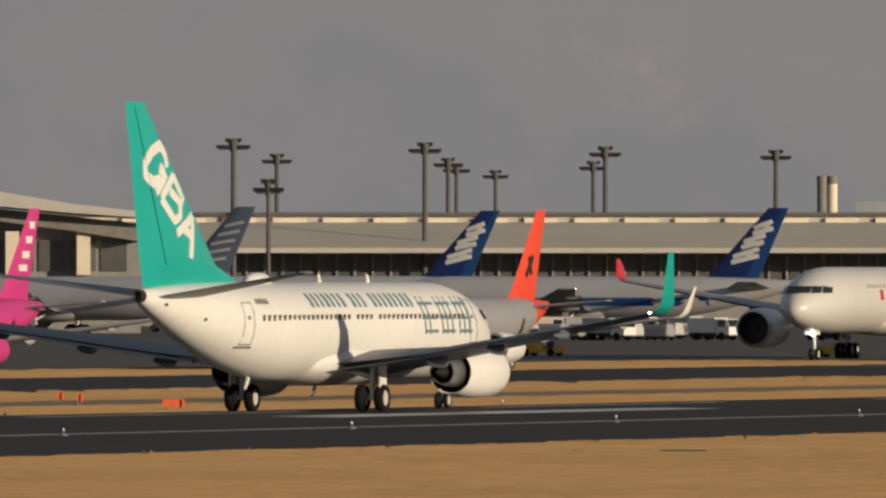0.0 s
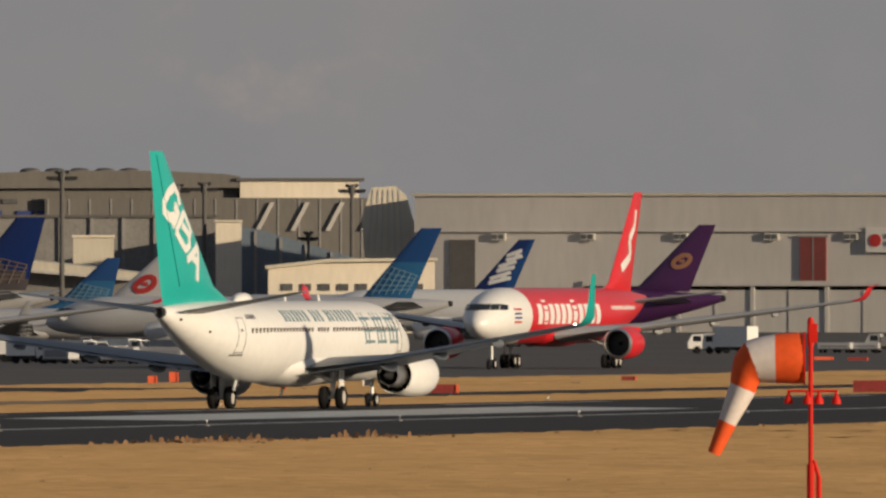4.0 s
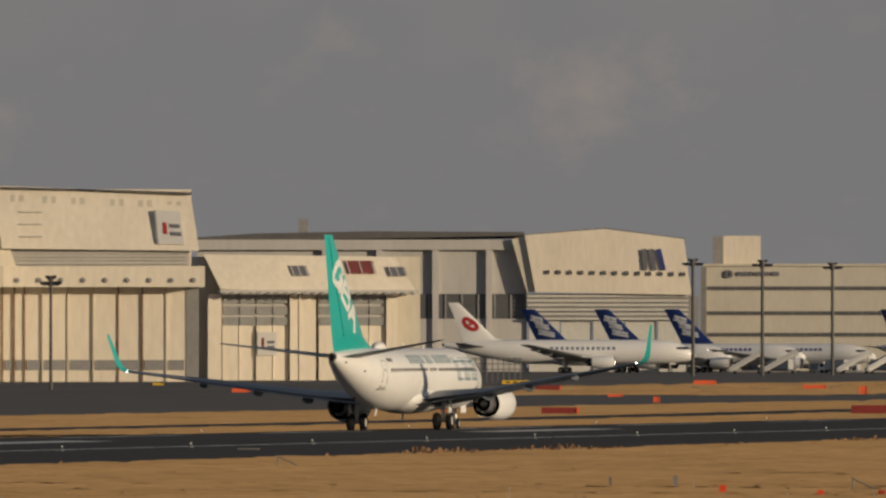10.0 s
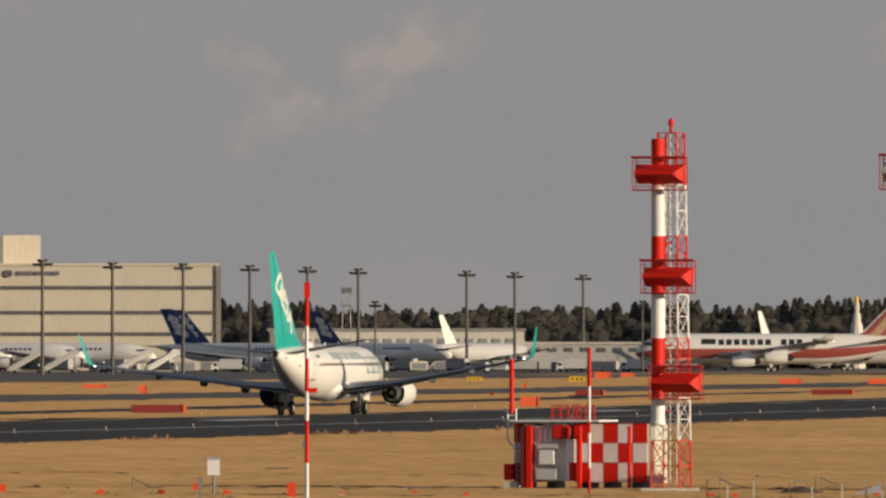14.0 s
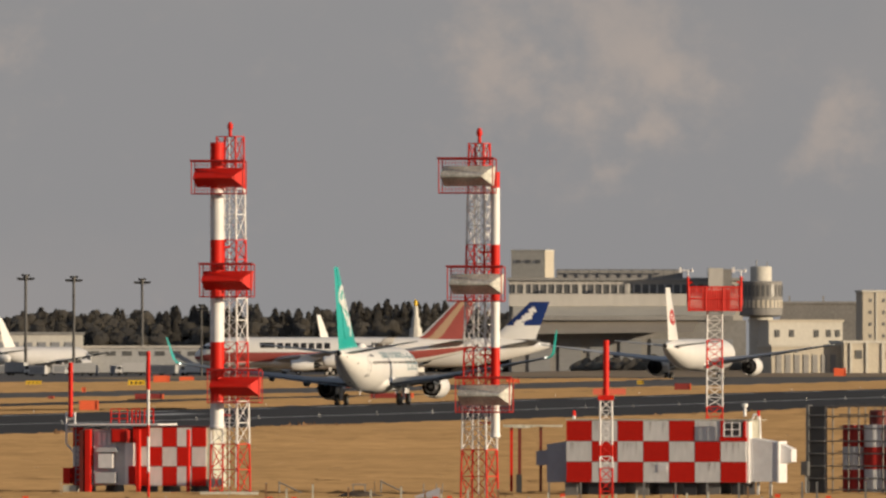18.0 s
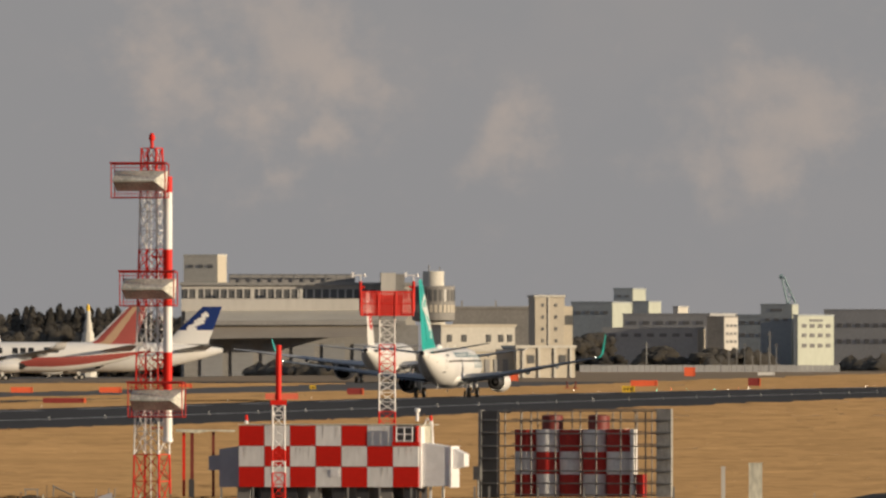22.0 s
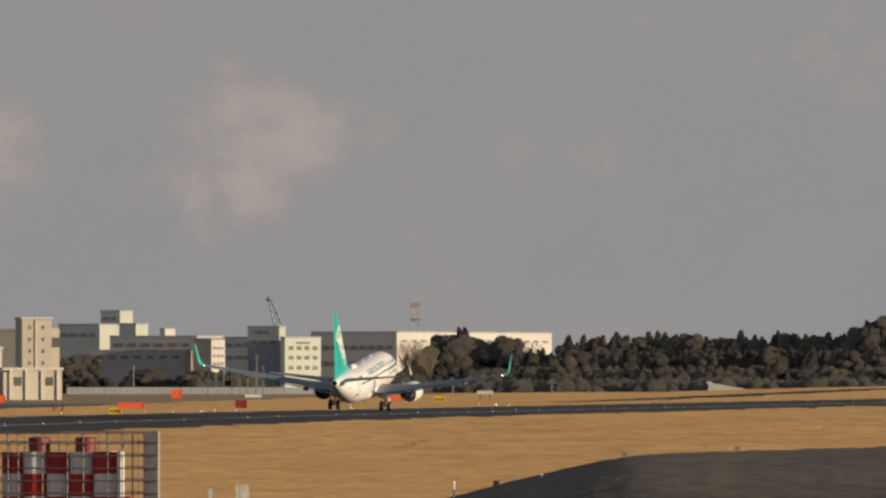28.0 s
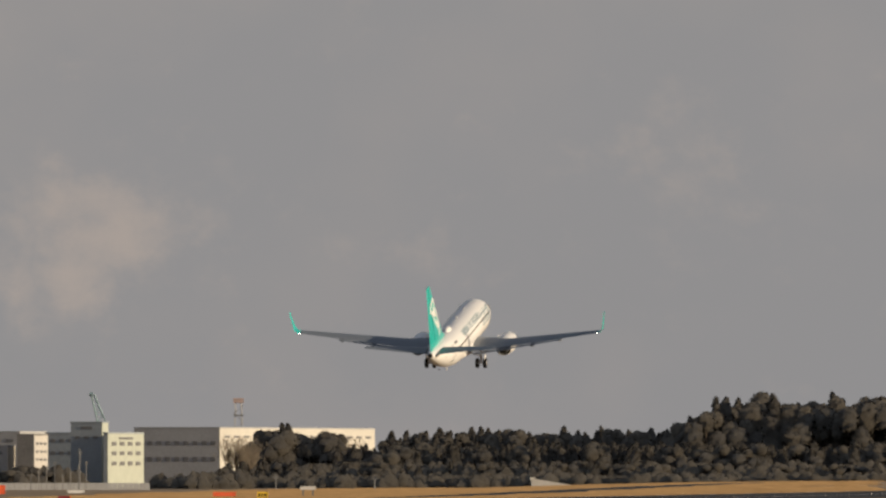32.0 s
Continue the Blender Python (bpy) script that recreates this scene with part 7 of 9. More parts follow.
# ---- airliners on the taxiway and the stands ----
LGREY = mat("light_grey_paint", (0.50, 0.50, 0.51), 0.35, vary=0.05, coat=0.2)
SILVERP = mat("silver_paint", (0.42, 0.42, 0.44), 0.35, metal=0.3, vary=0.06)
BLUEP = mat("mid_blue_paint", (0.014, 0.07, 0.23), 0.35, vary=0.06)
SKYP = mat("pale_blue_paint_tail", (0.025, 0.135, 0.30), 0.4, vary=0.06)
SLATE = mat("slate_blue_paint", (0.13, 0.17, 0.24), 0.4, vary=0.08)
GOLDY = mat("yellow_tail_paint", (0.80, 0.42, 0.02), 0.4, vary=0.05)
DULLGOLD2 = mat("bronze_paint", (0.36, 0.17, 0.10), 0.5, vary=0.1)
DULLGOLD = mat("dull_gold_paint", (0.22, 0.17, 0.14), 0.5, vary=0.1)
VERMIL = mat("vermilion_paint", (0.76, 0.075, 0.035), 0.4, vary=0.06)
# Stripe red and gold with distance haze put into the paint colour.
DULLRED = mat("hazed_red_paint", (0.34, 0.075, 0.065), 0.5, vary=0.08)
PALEGOLD = mat("hazed_gold_paint", (0.46, 0.31, 0.20), 0.5, vary=0.08)
PALEB = mat("pale_blue_line", (0.16, 0.30, 0.42), 0.5, vary=0.1)
WINGL = mat("pale_wing_grey", (0.34, 0.35, 0.37), 0.4, vary=0.08)
BRONZEG = mat("bronze_grey_paint", (0.105, 0.088, 0.09), 0.5, vary=0.12)
OFFWHITE = mat("off_white_paint", (0.64, 0.63, 0.61), 0.35, vary=0.05, coat=0.2)
PINKW = mat("pink_white_paint", (0.72, 0.66, 0.66), 0.4, vary=0.05)
B767 = dict(A330, L=54.9, rx=2.5, rz=2.6, cz=4.45, gear=27.0, tail=19.0, winglet=0.0, fin=[(-40.5, -49.5, 6.4), (-43.2, -49.8, 7.1), (-51.0, -53.6, 15.3)], stab=[(1.2, -46.0, 5.6, 5.8), (9.0, -50.5, 6.4, 2.2)],
            wing=[(2.2, -17.5, 2.9, 10.5, .13), (8.2, -23.0, 3.5, 6.3, .12), (23.8, -33.5, 5.6, 2.2, .10)], eng=[(7.9, -16.5, 2.3, 1.45, 5.2)])
A350 = dict(A330, L=65.5, rx=2.86, rz=2.88, cz=5.2, winglet=2.0, fin=[(-50.5, -60.0, 7.8), (-52.3, -60.2, 8.8), (-61.0, -65.2, 17.1)], eng=[(10.2, -20.0, 2.7, 1.75, 6.0)],
            stab=[(1.4, -54.5, 6.6, 6.8), (9.4, -59.5, 7.6, 2.4)])


def stand(spec, u, d, rz, label, **kw):
    """Places an airliner so that its fin tip stands at bearing u and distance d, its nose turned by rz."""
    x, y, _ = spot(u, d)
    f = spec["fin"][2]
    if "body_mats" not in kw:
        # Nearer white hulls take grey: their dim light is put into the colour.
        kw.setdefault("body", LGREY if d < 3000 else WHITE)
    kw.setdefault("wing", WINGL)
    off = (f[0] + f[1]) / 2 + spec["gear"]
    a = radians(rz)
    ox, oy = x + math.sin(a) * off, y - math.cos(a) * off
    return airliner(spec, pose(ox, oy, ground_z(ox, oy) + .03, 0, 0, rz), label, group=kw.pop("group", "parked airliners"), detail=False, **kw)


ANA_BARS = [(.12, .70, .62, .80, .56), (.24, .62, .78, .70, .56), (.50, .67, .58, .75, .42), (.16, .50, .66, .60, .56), (.22, .42, .72, .50, .56), (.20, .50, .70, .47, .46), (.20, .28, .70, .40, .56), (.26, .20, .78, .30, .56), (.52, .27, .60, .35, .42)]


def fleet():
    Q = "queue on the taxiway"
    # the taxi queue, noses towards the eye
    tall = dict(A320, fin=A320["fin"][:2] + [(-34.9, -36.9, 12.55)])
    r, hull, fin = stand(tall, 62, 1275, 180, "magenta and white airliner waiting on the taxiway", group=Q, body_mats=[WHITE, MAGENTA], body_pick=lambda y, a: 1 if y < -20 else 0, fin_mats=[MAGENTA], cowl=MAGENTA)
    fin_marks(tall, fin, WHITE, [(.3, .80, .7, .80, .55), (.3, .62, .7, .62, .55), (.3, .44, .7, .44, .55), (.3, .28, .7, .28, .5)])
    r, hull, fin = stand(tall, 958, 1310, 180, "silver airliner with an orange tail on the taxiway", group=Q, body_mats=[SILVERP, VERMIL], body_pick=lambda y, a: 1 if y < -31.5 else 0, fin_mats=[VERMIL])
    fin_marks(tall, fin, DARKM, [(.3, .42, .6, .20, .5), (.5, .42, .35, .18, .4)])
    part("landing_light", Geo().lathe([(.3, .05), (.2, .16), (0, .16)], (0, A320["gear"] - 4.8, 1.6), n=10), LAMPW, r)
    r, hull, fin = stand(A350, 1790, 1490, 181.4, "pale grey wide-body airliner with a red and yellow tail", group=Q, body_mats=[OFFWHITE, AIRRED], body_pick=lambda y, a: 1 if -60.5 < y < -55.5 else 0,
                         fin_mats=[AIRRED, GOLDY, LGREY], tip=AIRRED, fin_pick=lambda q, i: 2 if q > .74 else (1 if i in (3, 4, 5, 6, 7, 8) and q > .12 else 0))
    part("landing_light", Geo().lathe([(.3, .05), (.2, .2), (0, .2)], (0, A350["gear"] - 5.9, 2.3), n=10), LAMPW, r)
    for side in (-1, 1):
        for k in range(7):
            hull_patch(A350, -17 - k * 1.3, -16.1 - k * 1.3, 5.2, 6.1, side, "name_bar", PINKW if k else LOGOR, hull, steps=2)
        for k in range(40):
            if k not in (9, 24):
                hull_patch(A350, -13.6 - k * 1.05, -13.1 - k * 1.05, 6.25, 6.55, side, "window", SEAM, hull, steps=1)
        hull_patch(A350, -54.0, -36.0, 5.05, 5.25, side, "grey_line", SLATE, hull, steps=2)
    r, hull, fin = stand(A330, 3050, 1695, 181.0, "scarlet wide-body airliner with a white nose", group=Q, body_mats=[WHITE, AIRRED], body_pick=lambda y, a: 1 if y < -10.5 else 0,
                         fin_mats=[AIRRED], cowl=AIRRED, tip=AIRRED, belly=1)
    fin_marks(A330, fin, WHITE, [(.25, .16, .62, .30, .9), (.62, .30, .36, .48, .9), (.36, .48, .60, .62, .8), (.60, .62, .45, .80, .6)])
    for side in (-1, 1):
        for k in range(11):
            hull_patch(A330, -15.0 - k * 2.15, -13.5 - k * 2.15, 4.5, 6.9 if k in (1, 6) else 6.5, side, "name_bar", WHITE, hull, steps=3)
        for k in range(4):
            hull_patch(A330, -7.5, -5.6, 4.6 + k * .42, 4.8 + k * .42, side, "flag_bar", LOGOR if k % 3 == 0 else LOGOB, hull, steps=2)
        for k in range(14):
            hull_patch(A330, -41.5 - k * .8, -41.0 - k * .8, 5.9, 6.3, side, "name_bar", WHITE, hull, steps=2)
    # stands by the terminal
    r, hull, fin = stand(B767, 435, 1950, 84, "airliner with a slate-blue tail at the terminal", fin_mats=[SLATE])
    fin_marks(B767, fin, LGREY, [(.2, .2 + .13 * k, .8, .26 + .13 * k, .35) for k in range(5)])
    for u, d, rz in ((868, 2080, 88), (1378, 1985, 88), (2853, 2480, 88)):
        r, hull, fin = stand(B767, u, d, rz, "white airliner with a navy blue tail at the terminal", fin_mats=[NAVY, BLUEP], fin_pick=lambda q, i: 1 if i in (5, 6, 7) else 0)
        fin_marks(B767, fin, WHITE, ANA_BARS)
        for side in (-1, 1):
            for k in range(9):
                hull_patch(B767, -12 - k * 4, -8 - k * 4, 3.5, 4.5, side, "blue_stripe", BLUEP, hull, steps=3)
    for spec, u, d, rz, m_ in ((B777, 1975, 2400, 88, NAVY), (dict(B767, fin=B767["fin"][:2] + [(-51.0, -53.8, 15.9)]), 2684, 2130, 90, BLUEP), (B737, 2122, 2350, 90, BLUEP)):
        r, hull, fin = stand(spec, u, d, rz, "white airliner with a blue globe-patterned tail", fin_mats=[m_, SKYP if m_ is BLUEP else BRONZEG], fin_pick=lambda q, i, m_=m_: 1 if q < (.5 if m_ is BLUEP else .40 - .05 * min(i, 12 - i)) else 0)
        rows = [(.15 + .14 * k, .03, .05 + .17 * k, .45 - .03 * k, .12) for k in range(6)] + [(.05, .08 + .09 * k, .92, .10 + .05 * k, .12) for k in range(5)]
        fin_marks(spec, fin, DULLGOLD if m_ is NAVY else PALEB, rows)
    crossing, hull, fin = stand(B737, CROSSING[0][1], 2240, 90, "white airliner with a red tail disc rolling past the terminal")
    fin_disc(B737, fin, LOGOR, .5, .42, .30, .20)
    r, hull, fin = stand(B787, 3172, 2300, 88, "airliner with a purple tail and a gold emblem", fin_mats=[PURPLE], body_mats=[WHITE, PURPLE], body_pick=lambda y, a: 1 if y < -40 else 0)
    fin_disc(B787, fin, DULLGOLD2, .5, .42, .26, .13, "tail_emblem")
    # far stands
    r, hull, fin = stand(B787, 4712, 4000, -80, "white airliner with a red tail disc and dark name bars")
    fin_disc(B787, fin, LOGOR, .45, .40, .30, .20)
    for side in (-1, 1):
        for k in range(13):
            hull_patch(B787, -20 - k * 1.25, -19.3 - k * 1.25, 5.6, 6.3, side, "name_bar", SLATE, hull, steps=2)
    far = dict(B767, fin=[(-38.2, -49.5, 6.2), (-41.6, -49.8, 7.1), (-50.6, -54.3, 15.5)])
    for u, d, rz in ((4844, 4060, -95), (4974, 4060, -95), (5098, 4060, -95), (5478, 4080, -115), (5498, 4200, -118), (5740, 4420, -125)):
        r, hull, fin = stand(far, u, d, rz, "white airliner with a navy blue tail on a far stand", fin_mats=[NAVY, BLUEP], fin_pick=lambda q, i: 1 if i in (5, 6, 7) else 0, group="far airliners")
        fin_marks(far, fin, WHITE, ANA_BARS)
        for side in (-1, 1):
            for k in range(9):
                hull_patch(far, -14 - k * 1.2, -13.2 - k * 1.2, 5.3, 5.9, side, "name_bar", LOGOB, hull, steps=2)
    for u, d, rz, top in ((5964, 4420, -17, 14.6), (6528, 4430, -14, 15.6)):
        r, hull, fin = stand(dict(B767, fin=B767["fin"][:2] + [(-51.0, -53.6, top)]), u, d, rz, "white airliner with a pale tail on a far stand", fin_mats=[WHITE, BLUEP], fin_pick=lambda q, i: 1 if q > .85 and i in (5, 6, 7) else 0, group="far airliners", body=LGREY)
    r, hull, fin = stand(B747, 6790, 4010, 99, "white four-engined freighter with red and gold stripes", fin_mats=[DULLRED, PALEGOLD, WHITE],
                         fin_pick=lambda q, i: 2 if i in (0, 11) else (1 if i in (2, 9, 3) else 0), group="far airliners", body_mats=[WHITE, DULLRED],
                         body_pick=lambda y, a: 1 if .28 < min(a, 1 - a) < .36 else 0)
    for side in (-1, 1):
        for k in range(11):
            if k != 7:
                hull_patch(B747, -21.5 - k * 1.9, -20.1 - k * 1.9, 6.6, 8.0, side, "name_bar", DARKM, hull, steps=2)
        hull_patch(B747, -19.5, -16.0, 6.8, 8.1, side, "wing_emblem", DARKM, hull, steps=2)
        hull_patch(B747, -46.5, -43.0, 6.8, 8.1, side, "wing_emblem", DARKM, hull, steps=2)
    r, hull, fin = stand(B747, 6920, 4092, 99, "white four-engined freighter with a navy tail panel", fin_mats=[WHITE, NAVY],
                         fin_pick=lambda q, i: 1 if .28 < q < 1 else 0, group="far airliners")
    fin_marks(B747, fin, WHITE, [(.2, .34, .5, .34, .9), (.2, .40, .5, .50, .7), (.25, .54, .6, .54, .9), (.3, .60, .55, .66, .8), (.3, .74, .6, .74, .8), (.4, .72, .4, .84, .7)])
    r, hull, fin = stand(B777, 7147, 3320, -1.5, "white airliner with a red tail disc taxiing away", group="far airliners")
    fin_disc(B777, fin, LOGOR, .5, .40, .30, .16)
    return r, crossing


# bearings of the tail that rolls past the terminal
CROSSING = [(0, 2585), (2, 2392), (3, 2297), (4, 2202), (6.5, 1975), (9, 1810), (12, 1700), (32, 1690)]
TAXIING, ROLLING = fleet()


# ---- runway paint and lights ----
def paint(name, x0, x1, y0, y1, label, lift_=0.045):
    n = max(1, int((y1 - y0) / 50))
    strip_sheet(name, RUNWAY_X + x0, RUNWAY_X + x1, y0, y1, 2, n, lift_, LINEW, label, "marking")


paint("runway_edge_line", 20.0, 20.8, 100, 4200, "thin white painted runway edge line")
paint("runway_edge_line", -19.2, -18.5, 100, 4200, "thin white painted runway edge line")
for y0, y1, w in ((470, 495, 3), (612, 657, 3), (714, 797, 9), (892, 930, 3), (1030, 1066, 3), (1174, 1200, 3), (1326, 1350, 3)):
    for side in (-1, 1):
        a, b = (5.5, 5.5 + w) if side > 0 else (-5.5 - w, -5.5)
        paint("touchdown_marking", a, b, y0, y1, "broad white painted touchdown marking")
for k in range(60):
    paint("centre_line_dash", -.45, .45, 350 + k * 50, 380 + k * 50, "white painted runway centre line dash", .05)


def small_lights():
    fm = Geo().lathe([(0, .16), (.06, .15), (.08, .045), (.22, .035)], axis="z", n=8).mesh("stem", STEEL)
    gm = Geo().lathe([(.20, .035), (.25, .042), (.29, .02)], axis="z", n=8).mesh("lens", mat("edge_lamp_glass", (0.85, 0.82, 0.76), 0.3, glow=0.15, vary=0.0))
    for side, xo in ((1, 22.0), (-1, -21.5)):
        for k in range(100 if side > 0 else 46):
            x, y = RUNWAY_X + xo, 464 + k * 28.65 if side > 0 else 470 + k * 60.0
            r = base("runway_edge_light", pose(x, y, ground_z(x, y) + .03), "small white runway edge light on a stem", "runway light", "runway edge lights")
            part("stem", fm, None, r)
            part("lens", gm, None, r)
    for u, m_ in ((7707, LAMPG), (7733, LAMPR), (7760, LAMPG), (7808, LAMPG), (7832, LAMPW), (7852, LAMPR), (7870, LAMPW), (8076, LAMPW), (7560, LAMPW), (8300, LAMPG), (8330, LAMPW), (8352, LAMPW)):
        d = 2140 if u < 8000 else 2350
        x, y, z = spot(u, d)
        r = base("taxi_light", pose(x, y, z + .02), "small glowing taxiway light", "runway light", "taxiway lights")
        part("stem", fm, None, r)
        part("lens", Geo().lathe([(.22, .03), (.26, .04), (.30, .015)], axis="z", n=8), m_, r)


# ---- signs and boards beyond the runway ----
BOARDB = mat("board_back", (0.26, 0.03, 0.025), 0.6, vary=0.2)
SIGNO = mat("sign_orange", (0.85, 0.14, 0.05), 0.55, vary=0.12)
SIGNY = mat("sign_yellow", (0.78, 0.50, 0.03), 0.5, vary=0.1)
# bearing, foot, width, height and colour of each board
TERMINAL_SIGNS = [(101, 715, 8, 20, "o"), (137, 718, 6, 8, "o"), (288, 728, 34, 16, "o"), (2182, 645, 14, 16, "o"), (2220, 643, 14, 21, "o"), (2416, 656, 9, 9, "o"),
                  (2448, 621, 41, 6, "o"), (2509, 621, 39, 6, "b"), (2644, 620, 23, 8, "y"), (2651, 664, 76, 20, "b"), (3020, 640, 24, 8, "b"), (3361, 603, 32, 6, "o"),
                  (3420, 604, 34, 6, "b"), (3430, 663, 121, 26, "b"), (4180, 566, 18, 8, "y"), (4320, 572, 30, 9, "o")]
HANGAR_SIGNS = [(4530, 590, 14, 8, "y"), (4592, 586, 28, 8, "y"), (4688, 606, 10, 8, "o"), (4695, 568, 12, 11, "o"), (4798, 557, 47, 8, "y"), (4850, 568, 50, 10, "b"),
                (4868, 611, 62, 14, "b"), (4985, 580, 25, 7, "o"), (5066, 590, 10, 12, "o"), (5137, 558, 38, 9, "o"), (5330, 566, 40, 9, "o"), (5416, 611, 92, 18, "b"),
                (5430, 575, 13, 16, "o"), (5700, 572, 16, 9, "y"), (5900, 566, 12, 10, "o")]
FAR_SIGNS = [(6010, 552, 26, 8, "y"), (6050, 578, 9, 7, "b"), (6105, 599, 31, 20, "o"), (6109, 566, 6, 10, "o"), (6191, 554, 28, 11, "y"), (6203, 579, 48, 12, "b"),
             (6236, 549, 27, 14, "o"), (6282, 546, 24, 9, "o"), (6563, 558, 37, 11, "o"), (6620, 578, 72, 12, "b"), (6720, 558, 37, 11, "o"), (6860, 550, 22, 9, "o"),
             (7092, 552, 10, 8, "y"), (7158, 563, 27, 14, "b"), (7440, 537, 20, 15, "o"), (7645, 558, 20, 13, "y"), (7660, 548, 45, 13, "o"), (7755, 529, 18, 17, "o"),
             (7868, 546, 20, 15, "b"), (7885, 527, 28, 6, "w"), (8142, 534, 38, 10, "o"), (8220, 536, 18, 12, "y")]


def signs():
    words = {"o": (SIGNO, "small orange airfield sign board on legs"), "b": (BOARDB, "low dull red airfield board on legs"), "y": (SIGNY, "yellow airfield sign with dark bars"), "w": (WHITE, "low white airfield marker box")}
    for u, v, w, h, c in TERMINAL_SIGNS + HANGAR_SIGNS + FAR_SIGNS:
        d = 1200.0
        for _ in range(12):
            d = min(3900.0, .5 * d + .5 * LENS * (EYE - spot(u, d)[2]) / (v - 478.9))
        k = d / LENS
        m_, lab = words[c]
        x, y, z = spot(u + w / 2, d)
        top = lift(v - h, d) - z
        wd, hh = w * k, max(.35, h * k)
        r = base("airfield_sign", facing(u + w / 2, d), lab, "sign", "airfield signs")
        part("board", Geo().box(-wd / 2, wd / 2, -.12, .12, max(.15, top - hh), max(.5, top)), m_, r, smooth=False)
        part("board_end", Geo().box(wd / 2, wd / 2 + .10 + wd * .04, -.2, .2, max(.15, top - hh), max(.5, top)), SIGNO if c == "b" else m_, r, smooth=False)
        for sx in (-.38, .38):
            part("leg", Geo().box(sx * wd - .05, sx * wd + .05, -.05, .05, -.1, max(.16, top - hh + .02)), STEEL, r)
        if c == "y":
            for i in (-1, 0, 1):
                part("character_bar", Geo().box(i * wd * .28 - wd * .07, i * wd * .28 + wd * .07, -.15, -.11, max(.15, top - hh) + hh * .25, max(.5, top) - hh * .25), DARKM, r)


# ---- ground vehicles and carts ----
def truck(u, d, rz, label, cab, box_mat, L=6.0, H=2.5):
    x, y, z = spot(u, d)
    r = base("service_truck", pose(x, y, z + .03, 0, 0, rz), label, "truck", "ground vehicles")
    c = part("cab", Geo().prism([(L / 2 - 1.9, .6), (L / 2, .6), (L / 2, 1.5), (L / 2 - .5, 2.35), (L / 2 - 1.9, 2.4)], -1.05, 1.05, "x"), cab, r)
    part("windscreen", Geo().prism([(L / 2 - .02, 1.5), (L / 2 + .03, 1.5), (L / 2 - .45, 2.28), (L / 2 - .5, 2.28)], -.95, .95, "x"), GLASS, c)
    for sx in (-1, 1):
        part("side_window", Geo().box(sx * 1.06 - .02, sx * 1.06 + .02, L / 2 - 1.6, L / 2 - .6, 1.5, 2.2), GLASS, c)
    part("load_box", Geo().box(-1.15, 1.15, -L / 2, L / 2 - 2.0, .85, H), box_mat, r, smooth=False)
    part("chassis", Geo().box(-.9, .9, -L / 2, L / 2 - .2, .45, .85), DARKM, r)
    wm = Geo().lathe([(-.14, .2), (-.14, .46), (.14, .46), (.14, .2)], axis="x", n=14).mesh("wheel", RUBBER)
    for sx in (-1, 1):
        for yy in (-L / 2 + 1.2, L / 2 - 1.1):
            part("wheel", wm, None, r, m=pose(sx * .95, yy, .46))


def tug(u, d, rz, L=4.0):
    x, y, z = spot(u, d)
    r = base("baggage_tug", pose(x, y, z + .03, 0, 0, rz), "low yellow airport tug with an open seat", "tug", "ground vehicles")
    b = part("body", Geo().prism([(-L / 2, .3), (L / 2, .3), (L / 2, .85), (L / 2 - .3, 1.0), (.3, 1.05), (.2, .7), (-L / 2 + .5, .7), (-L / 2, .9)], -.75, .75, "x"), YELLOW, r)
    part("bumper", Geo().box(-.78, .78, L / 2, L / 2 + .1, .35, .6), DARKM, b)
    part("seat", Geo().prism([(-.9, .7), (-.3, .7), (-.3, .85), (-.7, .88), (-.8, 1.3), (-.95, 1.3)], -.5, .5, "x"), DARKM, r)
    part("steering_post", Geo().tube((.3, .35, 1.0), (.3, .1, 1.25), .03, n=6), DARKM, r)
    wm = Geo().lathe([(-.12, .15), (-.12, .36), (.12, .36), (.12, .15)], axis="x", n=12).mesh("wheel", RUBBER)
    for sx in (-1, 1):
        for yy in (-L / 2 + .7, L / 2 - .7):
            part("wheel", wm, None, r, m=pose(sx * .72, yy, .36))


def cart(u, d, rz, label, body, H=1.8, L=3.2, canopy=True):
    x, y, z = spot(u, d)
    r = base("baggage_cart", pose(x, y, z + .03, 0, 0, rz), label, "cart", "ground vehicles")
    part("deck", Geo().box(-.85, .85, -L / 2, L / 2, .42, .55), STEEL, r)
    if canopy:
        part("container", Geo().prism([(-.85, .56), (.85, .56), (.85, H * .6), (.5, H), (-.85, H)], -L / 2 + .1, L / 2 - .1, "y"), body, r)
        part("curtain", Geo().box(-.87, -.84, -L / 2 + .4, L / 2 - .4, .7, H - .35), SHUTTER, r)
    for sx in (-1, 1):
        for yy in (-L / 2 + .5, L / 2 - .5):
            part("wheel", Geo().lathe([(-.09, .1), (-.09, .24), (.09, .24), (.09, .1)], axis="x", n=12), RUBBER, r, m=pose(sx * .75, yy, .24))
    part("tow_bar", Geo().tube((0, L / 2, .4), (0, L / 2 + .9, .3), .04, n=6), STEEL, r)


